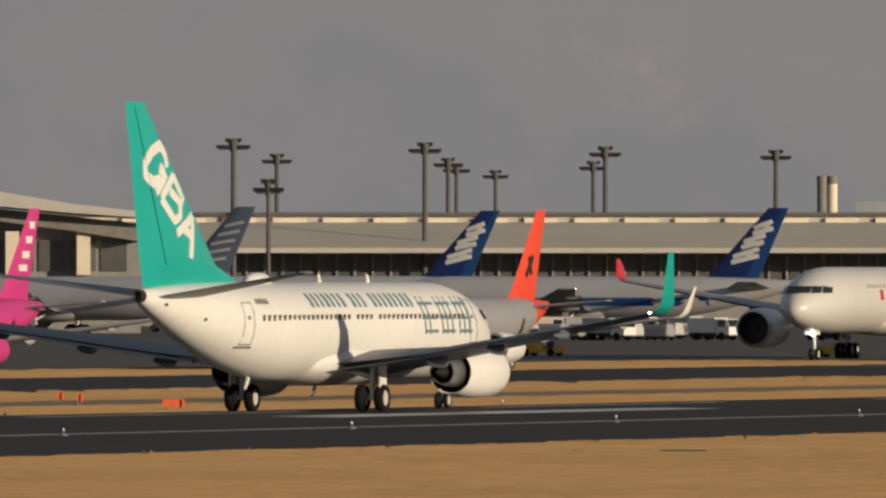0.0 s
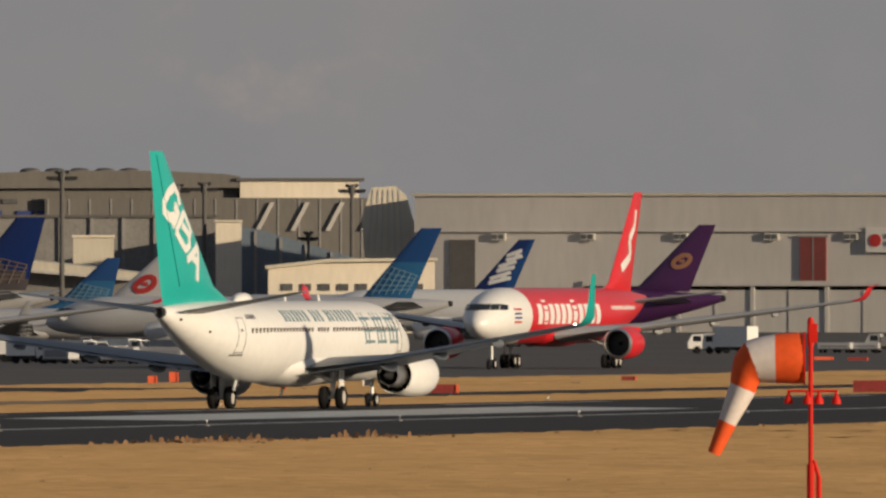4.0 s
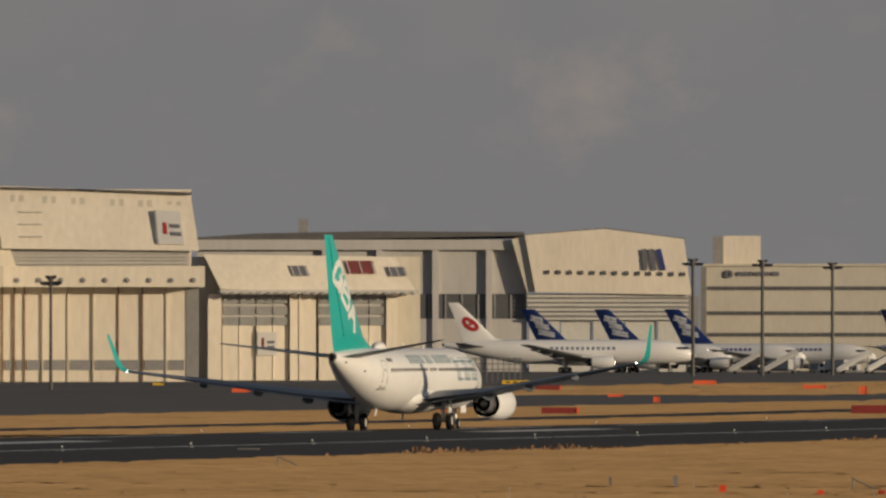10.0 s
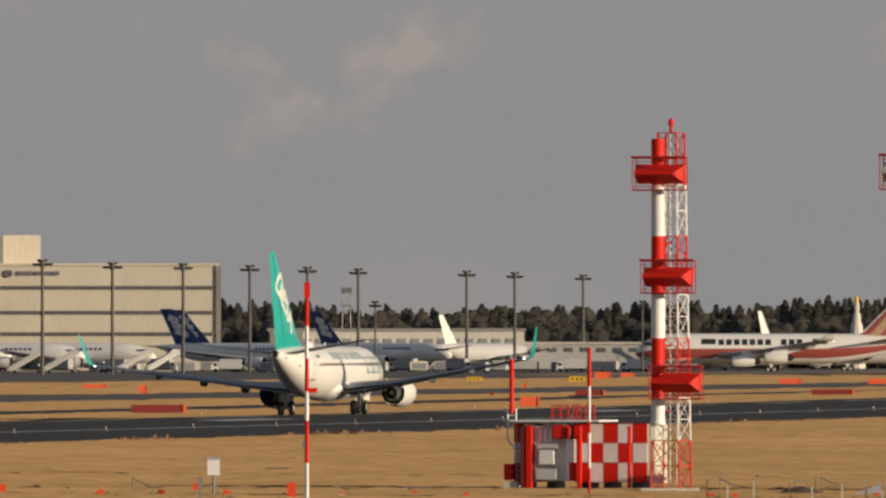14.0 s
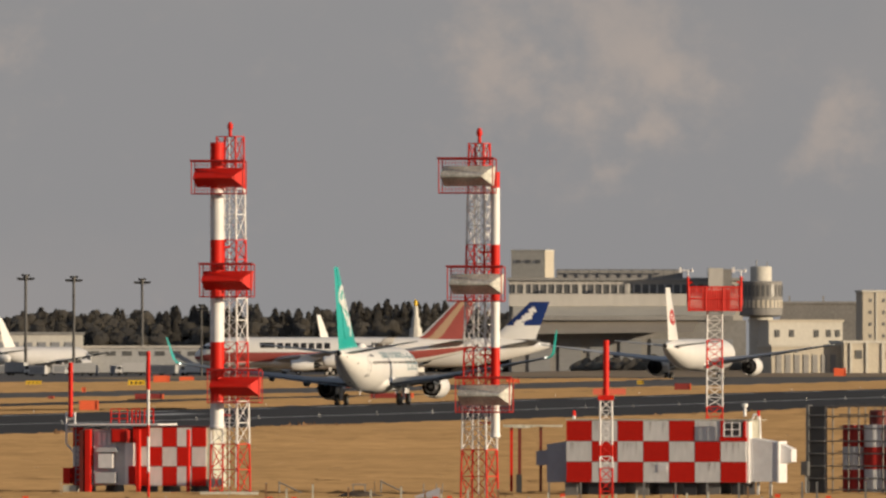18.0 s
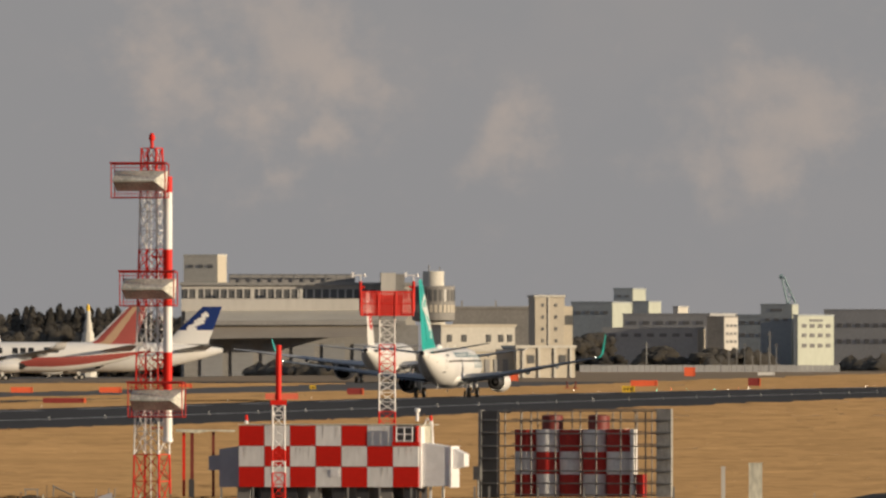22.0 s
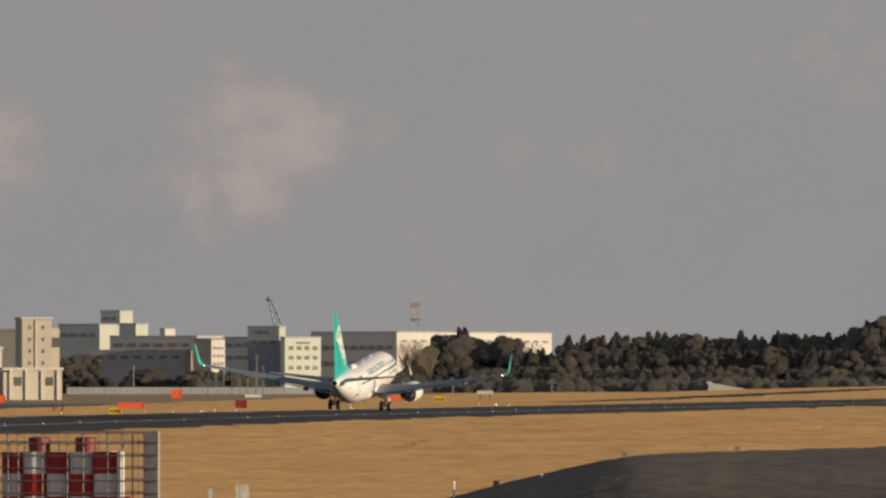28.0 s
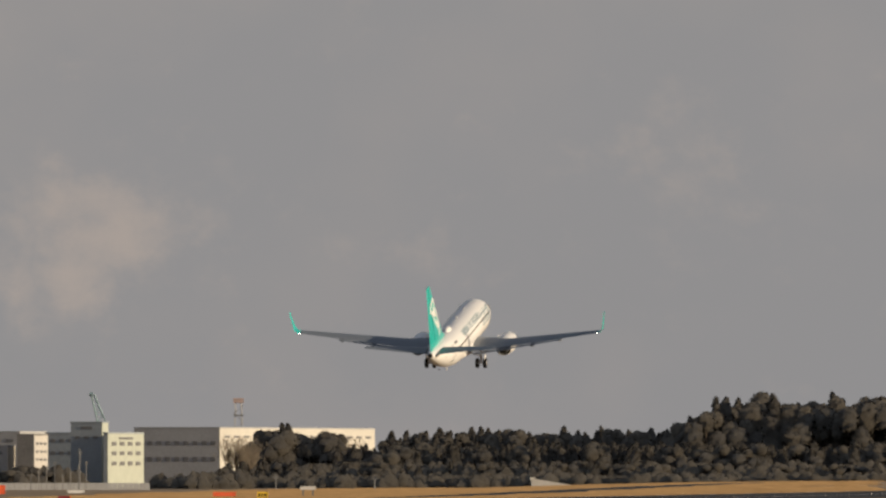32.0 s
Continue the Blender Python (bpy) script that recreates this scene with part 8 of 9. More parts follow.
def stairs(u, d, rz):
    x, y, z = spot(u, d)
    r = base("boarding_stairs", pose(x, y, z + .03, 0, 0, rz), "mobile white boarding stairs on wheels", "stairs", "boarding stairs")
    part("flight", Geo().prism([(-4, .5), (3.2, 4.6), (4.4, 4.6), (4.4, 4.2), (3.4, 4.2), (-3.4, .3)], -.9, .9, "x"), FARW, r)
    for sx in (-1, 1):
        part("handrail", Geo().prism([(-4, 1.4), (3.2, 5.6), (4.4, 5.6), (4.4, 4.6), (3.2, 4.6), (-4, .6)], sx * .9 - .03, sx * .9 + .03, "x"), LGREY, r)
        part("prop", Geo().tube((sx * .8, 3.4, .3), (sx * .8, 3.4, 4.2), .09, n=6), STEEL, r)
    part("chassis", Geo().box(-1, 1, -3.6, 3.9, .3, .7), DARKG, r)
    for sx in (-1, 1):
        for yy in (-2.6, 3.0):
            part("wheel", Geo().lathe([(-.12, .15), (-.12, .38), (.12, .38), (.12, .15)], axis="x", n=12), RUBBER, r, m=pose(sx * .9, yy, .38))


def vehicles():
    rng = random.Random(21)
    for i in range(30):
        u = 900 + i * 15 + rng.uniform(-5, 5) if i < 26 else 1300 + i * 6
        d = 1850 + rng.uniform(-30, 60)
        if i % 4 == 0:
            truck(u, d, rng.choice((70, 100, 250)), "white airport service truck on the apron", WHITE, rng.choice((WHITE, LGREY, CREAM)))
        else:
            cart(u, d, rng.uniform(60, 110), "baggage cart with a pale container", rng.choice((LGREY, CREAM, SILVERP, FARG)))
    for i in range(44):
        u = 1900 + i * 16.5 + rng.uniform(-5, 5)
        d = 1790 + rng.uniform(-30, 80)
        if i % 5 == 0:
            truck(u, d, rng.choice((70, 100, 250)), "white airport service truck on the apron", WHITE, rng.choice((WHITE, LGREY, FARG)))
        else:
            cart(u, d, rng.uniform(60, 110), "baggage cart with a pale container", rng.choice((LGREY, CREAM, SILVERP, FARG)), L=4.0)
    tug(2262, 1640, 80, 3.6)
    tug(960, 1500, 80)
    tug(1475, 1480, 85, 3.4)
    truck(3212, 2050, 70, "white airport service truck on the apron", WHITE, WHITE, L=7, H=3.4)
    truck(3180, 2060, 110, "white airport service truck on the apron", WHITE, LGREY, L=6)
    for u in (3262, 3400, 3425, 3450):
        cart(u, 2080, 85, "low flat apron dolly", LGREY, canopy=u != 3425, H=1.3, L=4.5)
    truck(3496, 2080, 95, "dark grey airport tug on the apron", FARG, DARKG, L=6.0, H=2.0)
    for u, d, rz in ((5420, 3900, -70), (6300, 4250, 100), (5470, 3920, -60), (5230, 3900, -80), (5290, 3900, -80), (6450, 4250, 90)):
        stairs(u, d, rz)
    for i in range(34):
        u = 5180 + i * 34 + rng.uniform(-10, 10)
        d = 3950 + rng.uniform(0, 200)
        if i % 3 == 0:
            truck(u, d, rng.choice((70, 100, 250)), "white airport service truck on a far stand", WHITE, rng.choice((WHITE, LGREY, FARG)), L=7.5, H=3.2)
        else:
            cart(u, d, rng.uniform(60, 110), "baggage cart on a far stand", rng.choice((LGREY, CREAM, FARG)), H=2.6, L=4.5)


# ---- low sheds, walls and a stepped tower far off ----
def far_bits():
    s = Site("low_white_shed", "long low white shed before the woods", "building", 5660, 4480)
    w = s.box("wall", 5660, 6112, 0, 14, None, 462, FARW)
    s.box("roof_edge", 5657, 6115, -.4, 14.5, 463, 458, MIDG)
    for i in range(18):
        s.box("door", 5672 + i * 24, 5686 + i * 24, -.2, .1, None, 476, SHUTTER, w)
    s.box("grey_end", 5662, 5720, -3, 0, None, 464, MIDG)
    q = Site("low_grey_sheds", "row of low grey sheds beyond the far stands", "building", 6110, 4490)
    q.box("wall", 6112, 6420, 0, 12, None, 485, FARG)
    q.box("roof", 6108, 6424, -.6, 12.6, 486, 482, PALE)
    for i in range(10):
        q.box("window", 6124 + i * 29, 6140 + i * 29, -.15, .1, 500, 492, WINDOW)
    t = base("stepped_tower", facing(6700, 4530, z=0), "white stepped tower with a yellow tip", "tower")
    z = lambda v: lift(v, 4530)
    k = 4530 / LENS
    for v0, v1, w_ in ((540, 468, 16), (468, 450, 12), (450, 432, 8), (432, 412, 5)):
        part("tier", Geo().lathe([(z(v0), w_ * k), (z(v1), w_ * k * .85)], axis="z", n=10), FARW, t)
    part("tip", Geo().lathe([(z(412), 3 * k), (z(404), 3.5 * k), (z(400), .5 * k)], axis="z", n=10), SIGNY, t)
    # perimeter wall and substation before the works
    f = Site("perimeter_wall", "low grey perimeter wall of concrete panels", "wall", 7570, 3980)
    for i in range(48):
        f.box("wall_panel", 7570 + i * 9.6, 7579 + i * 9.6, 0, .25, None, 508, FARG)
    for i in range(8):
        u = 7820 + i * 14
        p = base("utility_post", facing(u, 3960), "slim grey utility post by the works", "post", "utility posts")
        part("post", Geo().box(-.10, .10, -.1, .1, -.2, 4.0 + (i * 37 % 4)), MIDG if i % 3 else STEEL, p)
        part("insulator", Geo().box(-.5, .5, -.1, .1, 3.4 + (i * 37 % 4), 3.6 + (i * 37 % 4)), STEEL, p)
    for u, v in ((7906, 448), (8253, 492), (8428, 494), (7688, 468)):
        p = base("utility_pole", facing(u, 4020), "tall thin utility pole before the trees", "pole", "utility poles")
        h = lift(v, 4020) - spot(u, 4020)[2]
        part("pole", Geo().tube((0, 0, 0), (0, 0, h), .17, .12, n=8), STEEL, p)
        part("crossarm", Geo().box(-.9, .9, -.08, .08, h - .9, h - .7), STEEL, p)
    r = Site("ramp_wall", "low pale sloping ramp wall at the field's edge", "wall", 8705, 3850)
    r.slab("wall", [(8705, 500), (8720, 502), (8790, 514), (8790, None), (8705, None)], 0, 1.0, PALE)
    r.box("cap", 8703, 8712, -.2, 1.2, 502, 498, FARW)


# ---- clutter on the near grass ----
def clutter():
    red = mat("marker_red", (0.74, 0.07, 0.02), 0.5, vary=0.1)
    for u, v, w, h in ((5189, 747, 12, 15), (5362, 751, 11, 10), (5470, 750, 12, 9), (5531, 744, 10, 14), (5585, 752, 12, 10), (5700, 756, 15, 28), (5788, 751, 8, 6), (5918, 750, 8, 8), (6010, 752, 10, 7),
                       (6440, 754, 14, 8), (6485, 756, 9, 10), (6735, 752, 10, 7), (6760, 753, 9, 9), (7340, 749, 10, 9), (7430, 752, 9, 9), (7160, 750, 8, 8), (6960, 748, 9, 8)):
        d = LENS * 6.15 / (v - 478.9)
        k = d / LENS
        r = base("marker_box", facing(u, d), "small red marker box on the grass", "marker", "red marker boxes")
        part("box", Geo().box(-w * k / 2, w * k / 2, -.1, .1, .04, h * k), red, r)
        part("foot", Geo().box(-w * k / 2 - .03, w * k / 2 + .03, -.14, .14, -.05, .05), WEATHERED, r)
    for u, v, w, h, m_ in ((5105, 736, 8, 18, DARKG), (5538, 762, 7, 42, DARKG), (4990, 736, 4, 16, STEEL)):
        d = LENS * 6.15 / (v - 478.9)
        k = d / LENS
        r = base("short_post", facing(u, d), "short dark post standing in the grass", "post", "short posts")
        part("post", Geo().box(-w * k / 2, w * k / 2, -.06, .06, -.1, h * k), m_, r)
        part("cap", Geo().box(-w * k / 2 - .01, w * k / 2 + .01, -.07, .07, h * k, h * k + .03), STEEL, r)
    # instrument box on a post
    d = 660
    k = d / LENS
    r = base("instrument_box", facing(5562, d), "white instrument box on a thin post", "instrument box")
    z = lambda v: lift(v, d) - spot(5562, d)[2]
    part("post", Geo().tube((0, 0, -.1), (0, 0, z(718)), .05, n=8), STEEL, r)
    b = part("box", Geo().box(-11 * k, 11 * k, -.22, .22, z(718), z(690)), DUCT, r)
    part("lid", Geo().box(-12 * k, 12 * k, -.26, .26, z(690), z(686)), DUCTB, b)
    for u in (5549, 5576):
        part("brace", Geo().tube(((u - 5562) * k, 0, -.05), (0, 0, z(726)), .02, n=5), STEEL, r)
    # cabinets by the cage
    for u, w, v0, v1, m_ in ((7881, 24, 742, 683, WEATHERED), (7824, 7, 740, 690, PALE)):
        d = 640
        k = d / LENS
        r = base("grey_cabinet", facing(u, d), "plain weathered grey cabinet on the grass", "cabinet", "grey cabinets")
        zz = lambda v: lift(v, d) - spot(u, d)[2]
        part("body", Geo().box(-w * k / 2, w * k / 2, -.2, .2, -.05, zz(v1)), m_, r)
        part("lid", Geo().box(-w * k / 2 - .02, w * k / 2 + .02, -.22, .22, zz(v1), zz(v1) + .05), m_, r)
    # slim stakes scattered over the grass
    rng = random.Random(4)
    sm = Geo().tube((0, 0, -.1), (0, 0, .55), .014, n=5).mesh("stake", STEEL)
    for i in range(24):
        u = 4500 + i * 190 + rng.uniform(-80, 80)
        d = rng.uniform(600, 700)
        r = base("thin_stake", facing(u, d), "thin grey stake in the grass", "stake", "thin stakes")
        part("stake", sm, None, r)
        part("foot", Geo().box(-.03, .03, -.03, .03, -.05, .05), STEEL, r)
    # dark weed stalks and low stakes before the masts
    rng = random.Random(17)
    stalk = mat("dark_stalks", (0.09, 0.065, 0.045), 0.9, vary=0.3)
    for i in range(26):
        u = rng.choice((rng.uniform(6420, 6800), rng.uniform(6880, 7380), rng.uniform(4700, 5700)))
        d = rng.uniform(618, 640)
        g = Geo()
        for _ in range(rng.randint(5, 11)):
            a, r = rng.random() * math.tau, rng.uniform(.1, .5)
            x0 = rng.uniform(-.25, .25)
            g.tube((x0, 0, -.05), (x0 + math.cos(a) * r, math.sin(a) * r, rng.uniform(.12, .48)), .014, .005, n=4)
        part("stalks", g, stalk, base("weed_clump", facing(u, d), "dry dark weed stalks in the short grass", "weeds", "weed clumps"))
    for i in range(20):
        r = base("low_stake", facing(6430 + i * 47 + rng.uniform(-14, 14), rng.uniform(628, 650)), "low pale wooden stake in the grass", "stake", "low stakes")
        h = rng.uniform(.35, .8)
        part("stake", Geo().box(-.035, .035, -.03, .03, -.1, h), WEATHERED if i % 3 else RUSTY, r)
        part("cap", Geo().box(-.04, .04, -.035, .035, h, h + .03), STEEL, r)
    for u, w in ((6500, 70), (6640, 46), (6745, 60), (6905, 50)):
        r = base("low_kerb", facing(u, 632), "low weathered concrete kerb in the grass", "kerb", "low kerbs")
        part("kerb", Geo().box(-w * .0108, w * .0108, -.2, .2, -.1, .16), WEATHERED, r)
        part("cover", Geo().box(-w * .006, w * .006, -.21, .1, .16, .20), DARKG, r)
    # a dug heap with a small steel bench on it, and a grey sheet leaning on stakes
    d = 668
    k = d / LENS
    r = base("earth_heap", facing(6602, d), "low heap of dark dug earth in the grass", "earth heap")
    g, n = Geo(), 12
    rows = []
    for q, hgt in ((1.0, -.06), (.86, .10), (.6, .20), (.3, .27), (.04, .30)):
        rows.append([(math.cos(a) * .98 * q * rng.uniform(.88, 1.1), math.sin(a) * .8 * q, hgt * rng.uniform(.8, 1.15) if hgt > 0 else hgt) for a in (i * math.tau / n for i in range(n))])
    part("earth", g.loft(rows), stalk, r)
    for i in range(6):
        a = rng.random() * math.tau
        part("clod", Geo().lathe([(0, .12), (.07, .11), (.12, .03)], (math.cos(a) * .85, math.sin(a) * .6 - .2, .02), axis="z", n=7), DIRT, r)
    b = base("steel_bench", facing(6600, d) @ pose(0, 0, .22), "small dark steel bench on the dug earth", "bench")
    part("top", Geo().box(-.30, .30, -.15, .15, .30, .35), DARKG, b)
    for sx in (-.24, .24):
        part("leg", Geo().box(sx - .025, sx + .025, -.12, .12, -.1, .30), DARKG, b)
    r = base("leaning_sheet", facing(6721, 664), "grey metal sheet leaning on thin stakes", "metal sheet")
    part("sheet", Geo().prism([(-.52, -.05), (.50, -.05), (.50, .46), (.30, .40), (-.52, .10)], -.03, .03, "y"), DUCTB, r)
    for xx in (-.2, .32, .56):
        part("stake", Geo().tube((xx, .08, -.1), (xx + .05, .05, .62), .02, n=5), STEEL, r)
    x, y, z = spot(7555, 2420)
    r = base("twin_marker", pose(x, y, z), "two short red posts on one red foot beyond the runway", "marker")
    for sx in (-.6, .6):
        part("post", Geo().tube((sx, 0, .2), (sx * 1.1, 0, 1.25), .16, .12, n=8), BROWNRED, r)
    part("foot", Geo().box(-1.1, 1.1, -.2, .2, -.1, .3), DRUM_RED, r)
    b = Site("white_board", "low white board at the far edge of the field", "board", 8296, 3300)
    b.box("panel", 8296, 8324, 0, .1, 520, 514, SIGNW)
    b.box("foot", 8300, 8303, .1, .3, None, 516, STEEL)
    b.box("foot", 8317, 8320, .1, .3, None, 516, STEEL)
    # flat inspection covers and a leaning brace
    for u, v, w in ((5675, 708, 46), (1210, 803, 92), (4350, 676, 40), (5920, 740, 50)):
        d = LENS * 6.15 / (v - 478.9)
        k = d / LENS
        r = base("drain_cover", facing(u, d), "low dark drain cover in the grass", "drain cover", "drain covers")
        part("frame", Geo().box(-w * k / 2, w * k / 2, -.7, .7, -.02, .08), DARKG, r)
        part("grate", Geo().box(-w * k / 2.3, w * k / 2.3, -.6, .6, .08, .11), DARKM, r)
    for u, v in ((4420, 702), (5440, 742), (6480, 742), (6660, 740)):
        d = LENS * 6.15 / (v - 478.9)
        r = base("leaning_brace", facing(u, d), "thin grey pipe brace leaning in the grass", "brace", "pipe braces")
        part("upright", Geo().tube((-.5, 0, -.1), (-.5, 0, .55), .03, n=6), STEEL, r)
        part("strut", Geo().tube((-.5, 0, .5), (.55, 0, .0), .03, n=6), STEEL, r)


# ---- grass ----
def tuft_mesh(name, label, x, y, w, h, ang, material, seed):
    """Many low fans of blades, each two crossed triangles."""
    rs = np.random.RandomState(seed)
    n = len(x)
    z = np.array([ground_z(a, b) for a, b in zip(x, y)])
    c, s = np.cos(ang) * w / 2, np.sin(ang) * w / 2
    t = rs.uniform(-.5, .5, n)
    v = np.empty((n, 5, 3))
    v[:, 0] = np.stack([x - c, y - s, z - .02], 1)
    v[:, 1] = np.stack([x + c, y + s, z - .02], 1)
    v[:, 2] = np.stack([x + c * .9, y + s * .9, z + h * rs.uniform(.7, 1, n)], 1)
    v[:, 3] = np.stack([x + c * t, y + s * t, z + h], 1)
    v[:, 4] = np.stack([x - c * .9, y - s * .9, z + h * rs.uniform(.7, 1, n)], 1)
    me = bpy.data.meshes.new(name)
    me.vertices.add(n * 5)
    me.vertices.foreach_set("co", v.reshape(-1))
    me.loops.add(n * 5)
    me.loops.foreach_set("vertex_index", np.arange(n * 5))
    me.polygons.add(n)
    me.polygons.foreach_set("loop_start", np.arange(n) * 5)
    me.materials.append(material)
    me.update(calc_edges=True)
    me.validate()
    return tagged(new(name, me), label, "grass", kind="stuff")


def grass():
    rs = np.random.RandomState(11)
    us, ds = [], []
    d = 262.0
    while d < 2600:
        n = int(9600 / 26)
        us.append(-160 + (np.arange(n) + rs.uniform(0, 1, n)) * 26)
        ds.append(d + rs.uniform(-.5, .5, n) * d * d * 1.0e-5)
        d += d * d * 0.85e-5
    u, d = np.concatenate(us), np.concatenate(ds)
    a = WEST + u / LENS
    x, y = d * np.sin(a), d * np.cos(a)
    keep = x > RUNWAY_X + 40.3 + rs.uniform(0, 1.2, len(x))
    x, y, d, a = x[keep], y[keep], d[keep], a[keep]
    n = len(x)
    tuft_mesh("near_grass", "short dry straw-coloured winter grass", x, y, d * rs.uniform(40, 76, n) / LENS, np.minimum(.32, d * rs.uniform(2.5, 3.4, n) / LENS), -a + .35 + rs.uniform(-.15, .15, n), GRASS, 1)
    n = 60000
    u = rs.uniform(-160, 9300, n)
    band = rs.randint(0, 6, n)
    lo = np.array([-298, -366, -366, -432, -488, -565])[band]
    hi = np.array([-266.6, -320, -320, -360, -453, -488])[band]
    x = lo + (hi - lo) * rs.uniform(0, 1, n)
    a = WEST + u / LENS
    d = x / np.sin(a)
    y = d * np.cos(a)
    keep = (d < 4500) & (d > 600) & ((band != 4) | (y < 1330)) & ((band != 5) | ((y > 2300) & (y < 3300)))
    keep &= ~((y < 1260) & (x < -402.5)) | (band == 4)
    keep &= ~((y > 1700) & (x > -380.5) & (x < -365.5))
    x, y, d, a = x[keep], y[keep], d[keep], a[keep]
    n = len(x)
    tuft_mesh("far_grass", "dry grass between the runway and the taxiways", x, y, d * rs.uniform(40, 80, n) / LENS, np.minimum(.30, d * rs.uniform(2.0, 3.5, n) / LENS), -a + .35 + rs.uniform(-.15, .15, n), GRASS, 2)
    # taller brown weeds along the runway's edge
    weed = mat("brown_weeds", (0.262, 0.155, 0.088), 0.9, vary=0.3, scale=0.6, spec=0.1)
    yy = np.concatenate([rs.normal(c, w, k) for c, w, k in ((632, 5, 220), (655, 3, 80), (872, 5, 150), (893, 2, 60), (905, 4, 110), (985, 3, 90), (1040, 6, 140), (1061, 2, 60), (1112, 6, 190), (1142, 3, 80), (1205, 5, 80))] + [rs.uniform(500, 1700, 700)])
    n = len(yy)
    xx = RUNWAY_X + 40.3 + np.abs(rs.normal(0, 1.6, n))
    tuft_mesh("edge_weeds", "tall brown dry weeds along the pavement edge", xx, yy, rs.uniform(.08, .24, n), (.05 + np.minimum(.34, rs.exponential(.075, n))) * np.where(np.arange(n) < 1260, 1.0, .55), rs.uniform(-.4, .8, n), weed, 3)


small_lights()
signs()
vehicles()
far_bits()
clutter()
grass()


# ---- motion of things ----
TAKEOFF = [(0, 649.9, 0, 0, 0), (1, 682.4, 0, 0, 0), (2, 717.8, 0, 0, 0), (3, 754.1, 0, 0, 0), (4, 792.0, 0, 0, -.3), (4.5, 812.3, 0, 0, -.4), (6.5, 894.9, 0, 0, -.8),
           (7, 917.2, 0, 0, -.9), (8, 961.7, 0, 0, -1.0), (9, 1007.4, 0, 0, -1.0), (10, 1056.5, 0, 0, -1.0), (11, 1107.0, 0, 0, -1.0), (12, 1158.8, 0, 0, -1.0),
           (13, 1213.9, 0, 0, -1.0), (14, 1271.0, 0, 0, -1.0), (14.5, 1299.5, 0, 0, -1.0), (16.5, 1417.1, 0, 0, -1.0), (17.5, 1471.6, 0, 0, -1.0), (19, 1567, 0, 0, -.9),
           (20, 1630, 0, 0, -.8), (21, 1696, 0, 0, -.7), (22, 1763, 0, 0, -.7), (23, 1832.7, 0, 0, -.7), (24, 1906.2, 0, 0, -.7), (25, 1980, 0, 0, -.7), (26, 2058.5, 0, 0, -.7), (26.5, 2088, 0, .1, -.5)]

TAXI = [(0, 7127, 3302, -1.5), (12, 7127, 3302, -1.5), (15, 7129, 3304, -1.5), (16.5, 7134, 3308, -1.5), (17, 7138, 3311, -1.5), (18, 7146, 3318, -1.5), (19, 7154, 3324, -1.4), (20, 7165, 3331, -1.0),
        (21, 7180, 3343, 0), (22, 7194, 3353, 1.8), (23, 7204, 3362, 3.4), (24, 7211, 3371, 4.6), (25, 7214, 3380, 5.6), (26, 7215, 3388, 6.6), (26.5, 7215, 3392, 7.0), (28.5, 7214, 3408, 8.5), (32, 7210, 3430, 10.0)]


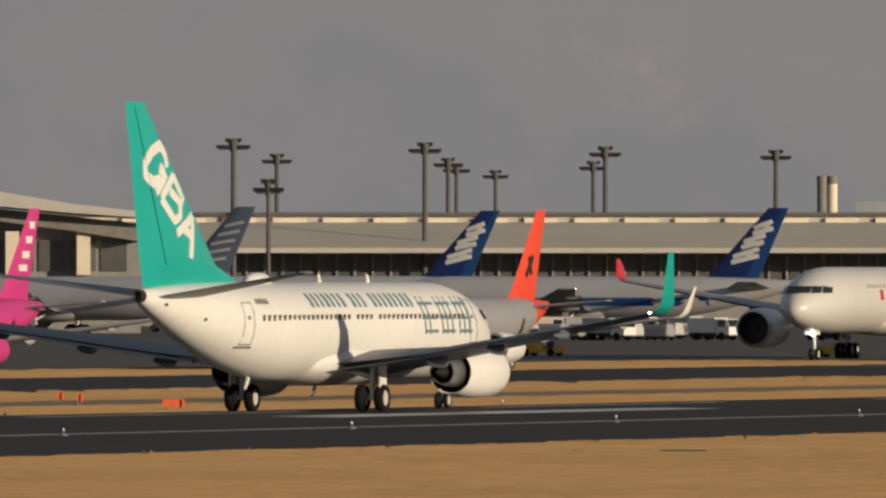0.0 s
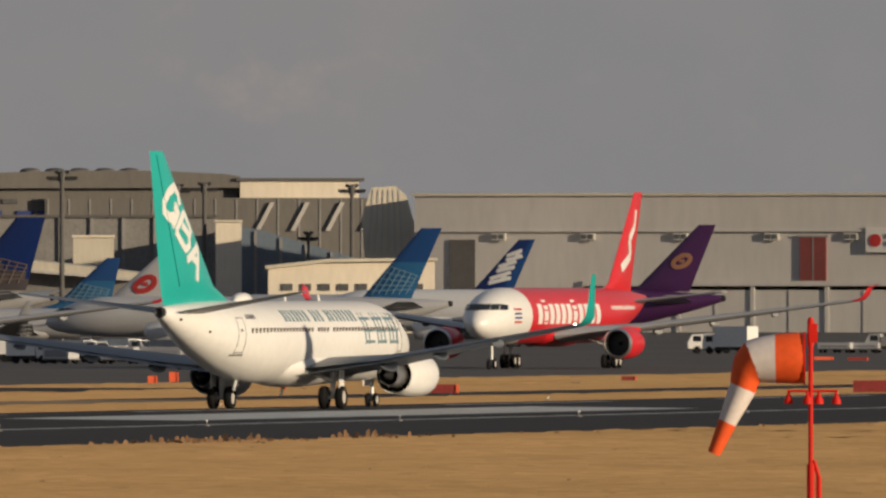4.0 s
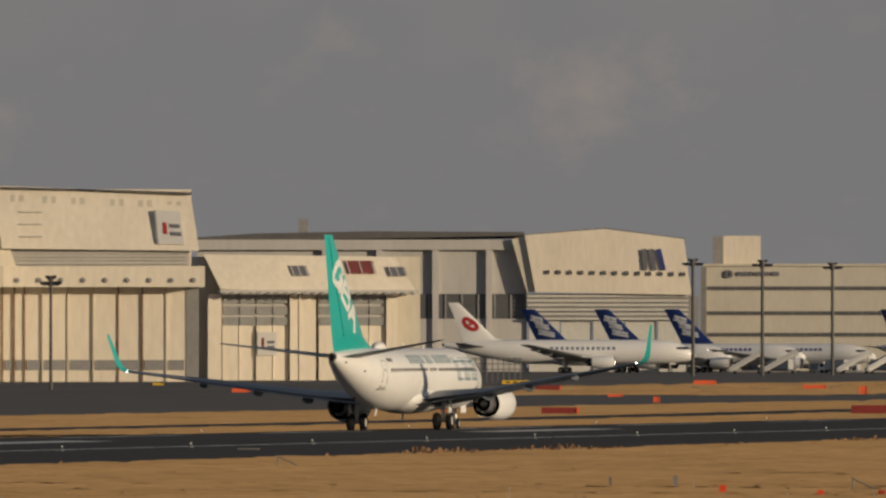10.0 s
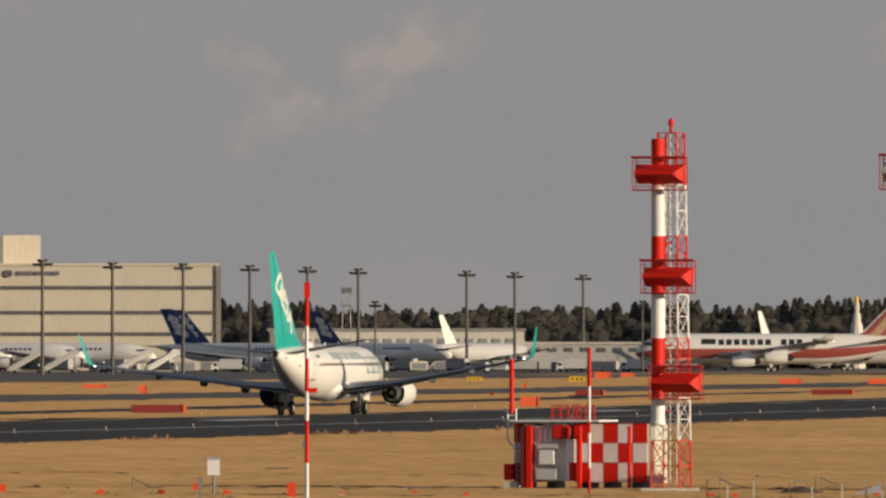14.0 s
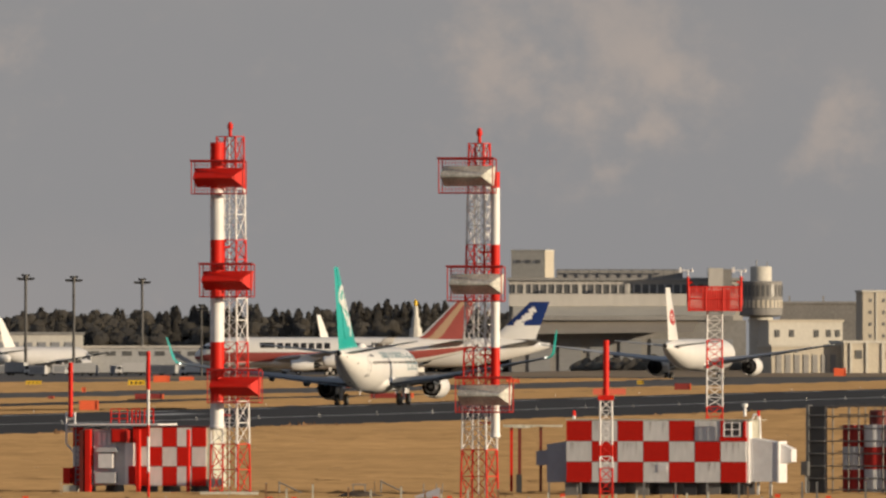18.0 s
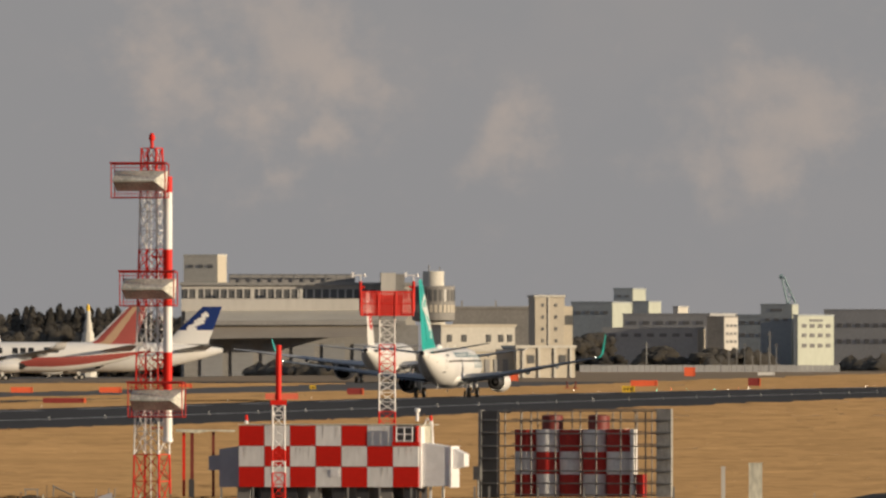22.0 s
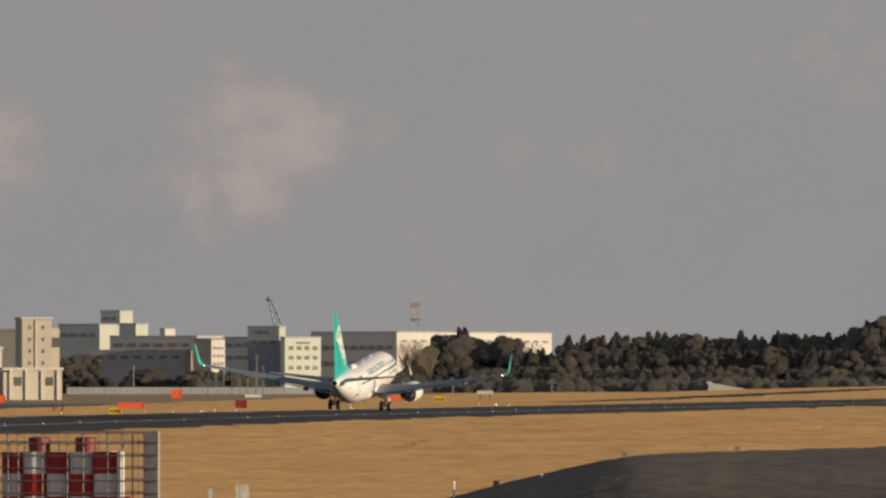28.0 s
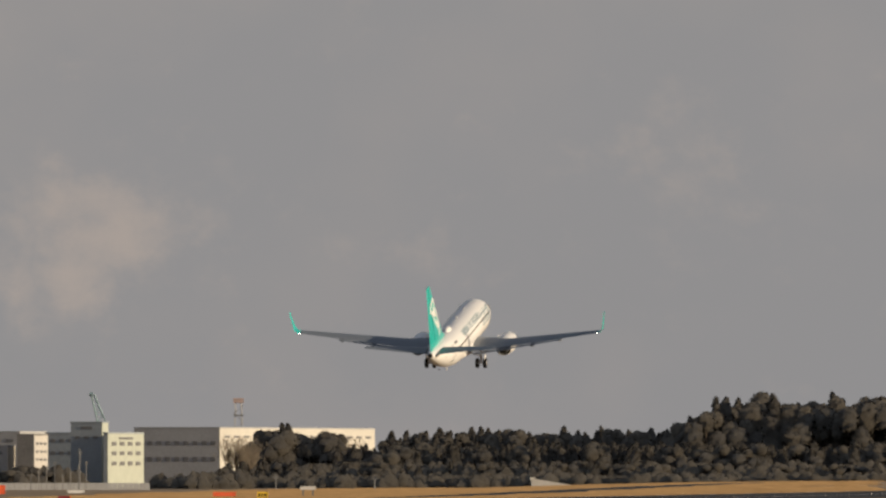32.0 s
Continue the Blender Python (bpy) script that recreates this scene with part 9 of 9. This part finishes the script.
def motions():
    """The take-off run and climb, two taxiing airliners and the windsock."""
    gy = B737["gear"]
    rows = [(t, pose(RUNWAY_X, y - gy, z + .03 + ground_z(RUNWAY_X, y - gy), pitch, roll, 0)) for t, y, z, pitch, roll in TAKEOFF]
    for t, u, v, d, pitch, roll, yaw in CLIMB:
        x, y, _ = spot(u, d)
        rows.append((t, pose(x, y, lift(v, d), pitch, roll, yaw)))
    walk(gba, rows)
    # the wings bend upwards about their roots as they take the weight
    for wing in [c for c in gba.children if c.name.split(".")[0] == "wing"]:
        side = 1 if sum(q[0] for q in wing.bound_box) > 0 else -1
        walk(wing, [(t, pose(side * 1.6, 0, 1.95, 0, -side * a, 0) @ pose(-side * 1.6, 0, -1.95)) for t, a in ((0, 0), (26.5, 0), (27.5, 1.6), (28.5, 3.6), (30, 3.4), (31, 3.3), (32, 3.0))])
    rows = []
    off = (B777["fin"][2][0] + B777["fin"][2][1]) / 2 + B777["gear"]
    for t, u, d, rz in TAXI:
        x, y, z = spot(u, d)
        a = radians(rz)
        rows.append((t, pose(x + math.sin(a) * off, y - math.cos(a) * off, ground_z(x, y) + .03, 0, 0, rz)))
    walk(TAXIING, rows)
    off = (B737["fin"][2][0] + B737["fin"][2][1]) / 2 + B737["gear"]
    rows = []
    for t, u in CROSSING:
        x, y = spot(u, 2240)[0], spot(CROSSING[2][1], 2240)[1]
        rows.append((t, pose(x + off, y, ground_z(x + off, y) + .03, 0, 0, 90)))
    walk(ROLLING, rows)
    # the sock: shift and tilt of its mouth, swing of its tail
    swing = [(0, 0, 0, 0), (3.5, 0, 0, 1), (4.5, .02, 0, -1), (5.5, .12, -6, 8), (6.5, .20, -11, 19), (7.0, .22, -12, 20), (8.0, .22, -12, 17), (9, .2, -10, 14), (12, .1, -4, 8), (18, .05, 0, 0), (25, .1, -4, 6), (32, .05, 0, 0)]
    mouth_rows, tail_rows = [], []
    for t, dx, tilt, a in swing:
        m = pose(dx, 0, SOCK_Z, 0, tilt, 0)
        mouth_rows.append((t, m))
        p = m @ Vector((SOCK_AT[0], 0, SOCK_AT[2] - SOCK_Z))
        tail_rows.append((t, pose(p.x, p.y, p.z, 0, a, 0)))
    walk(SOCK_MOUTH, mouth_rows)
    walk(SOCK_TAIL, tail_rows)


CLIMB = [(28.5, 8184.1, 541.7, 1775, 6.9, 2.73, -2.6), (29, 8240.2, 529.6, 1772, 7.5, 3.2, -2.1), (29.5, 8296.8, 512.9, 1785, 8.3, 2.49, -2.1), (30, 8355.9, 491.2, 1795, 10.2, 1.93, -2.4),
         (30.5, 8412.5, 453.8, 1790, 10.8, 1.51, -2.3), (31, 8462.2, 407.0, 1795, 10.9, .77, -2.5), (31.5, 8514.1, 353.6, 1815, 10.7, .25, -2.9), (32, 8572.0, 304.5, 1840, 10.8, 0, -3.0)]
motions()
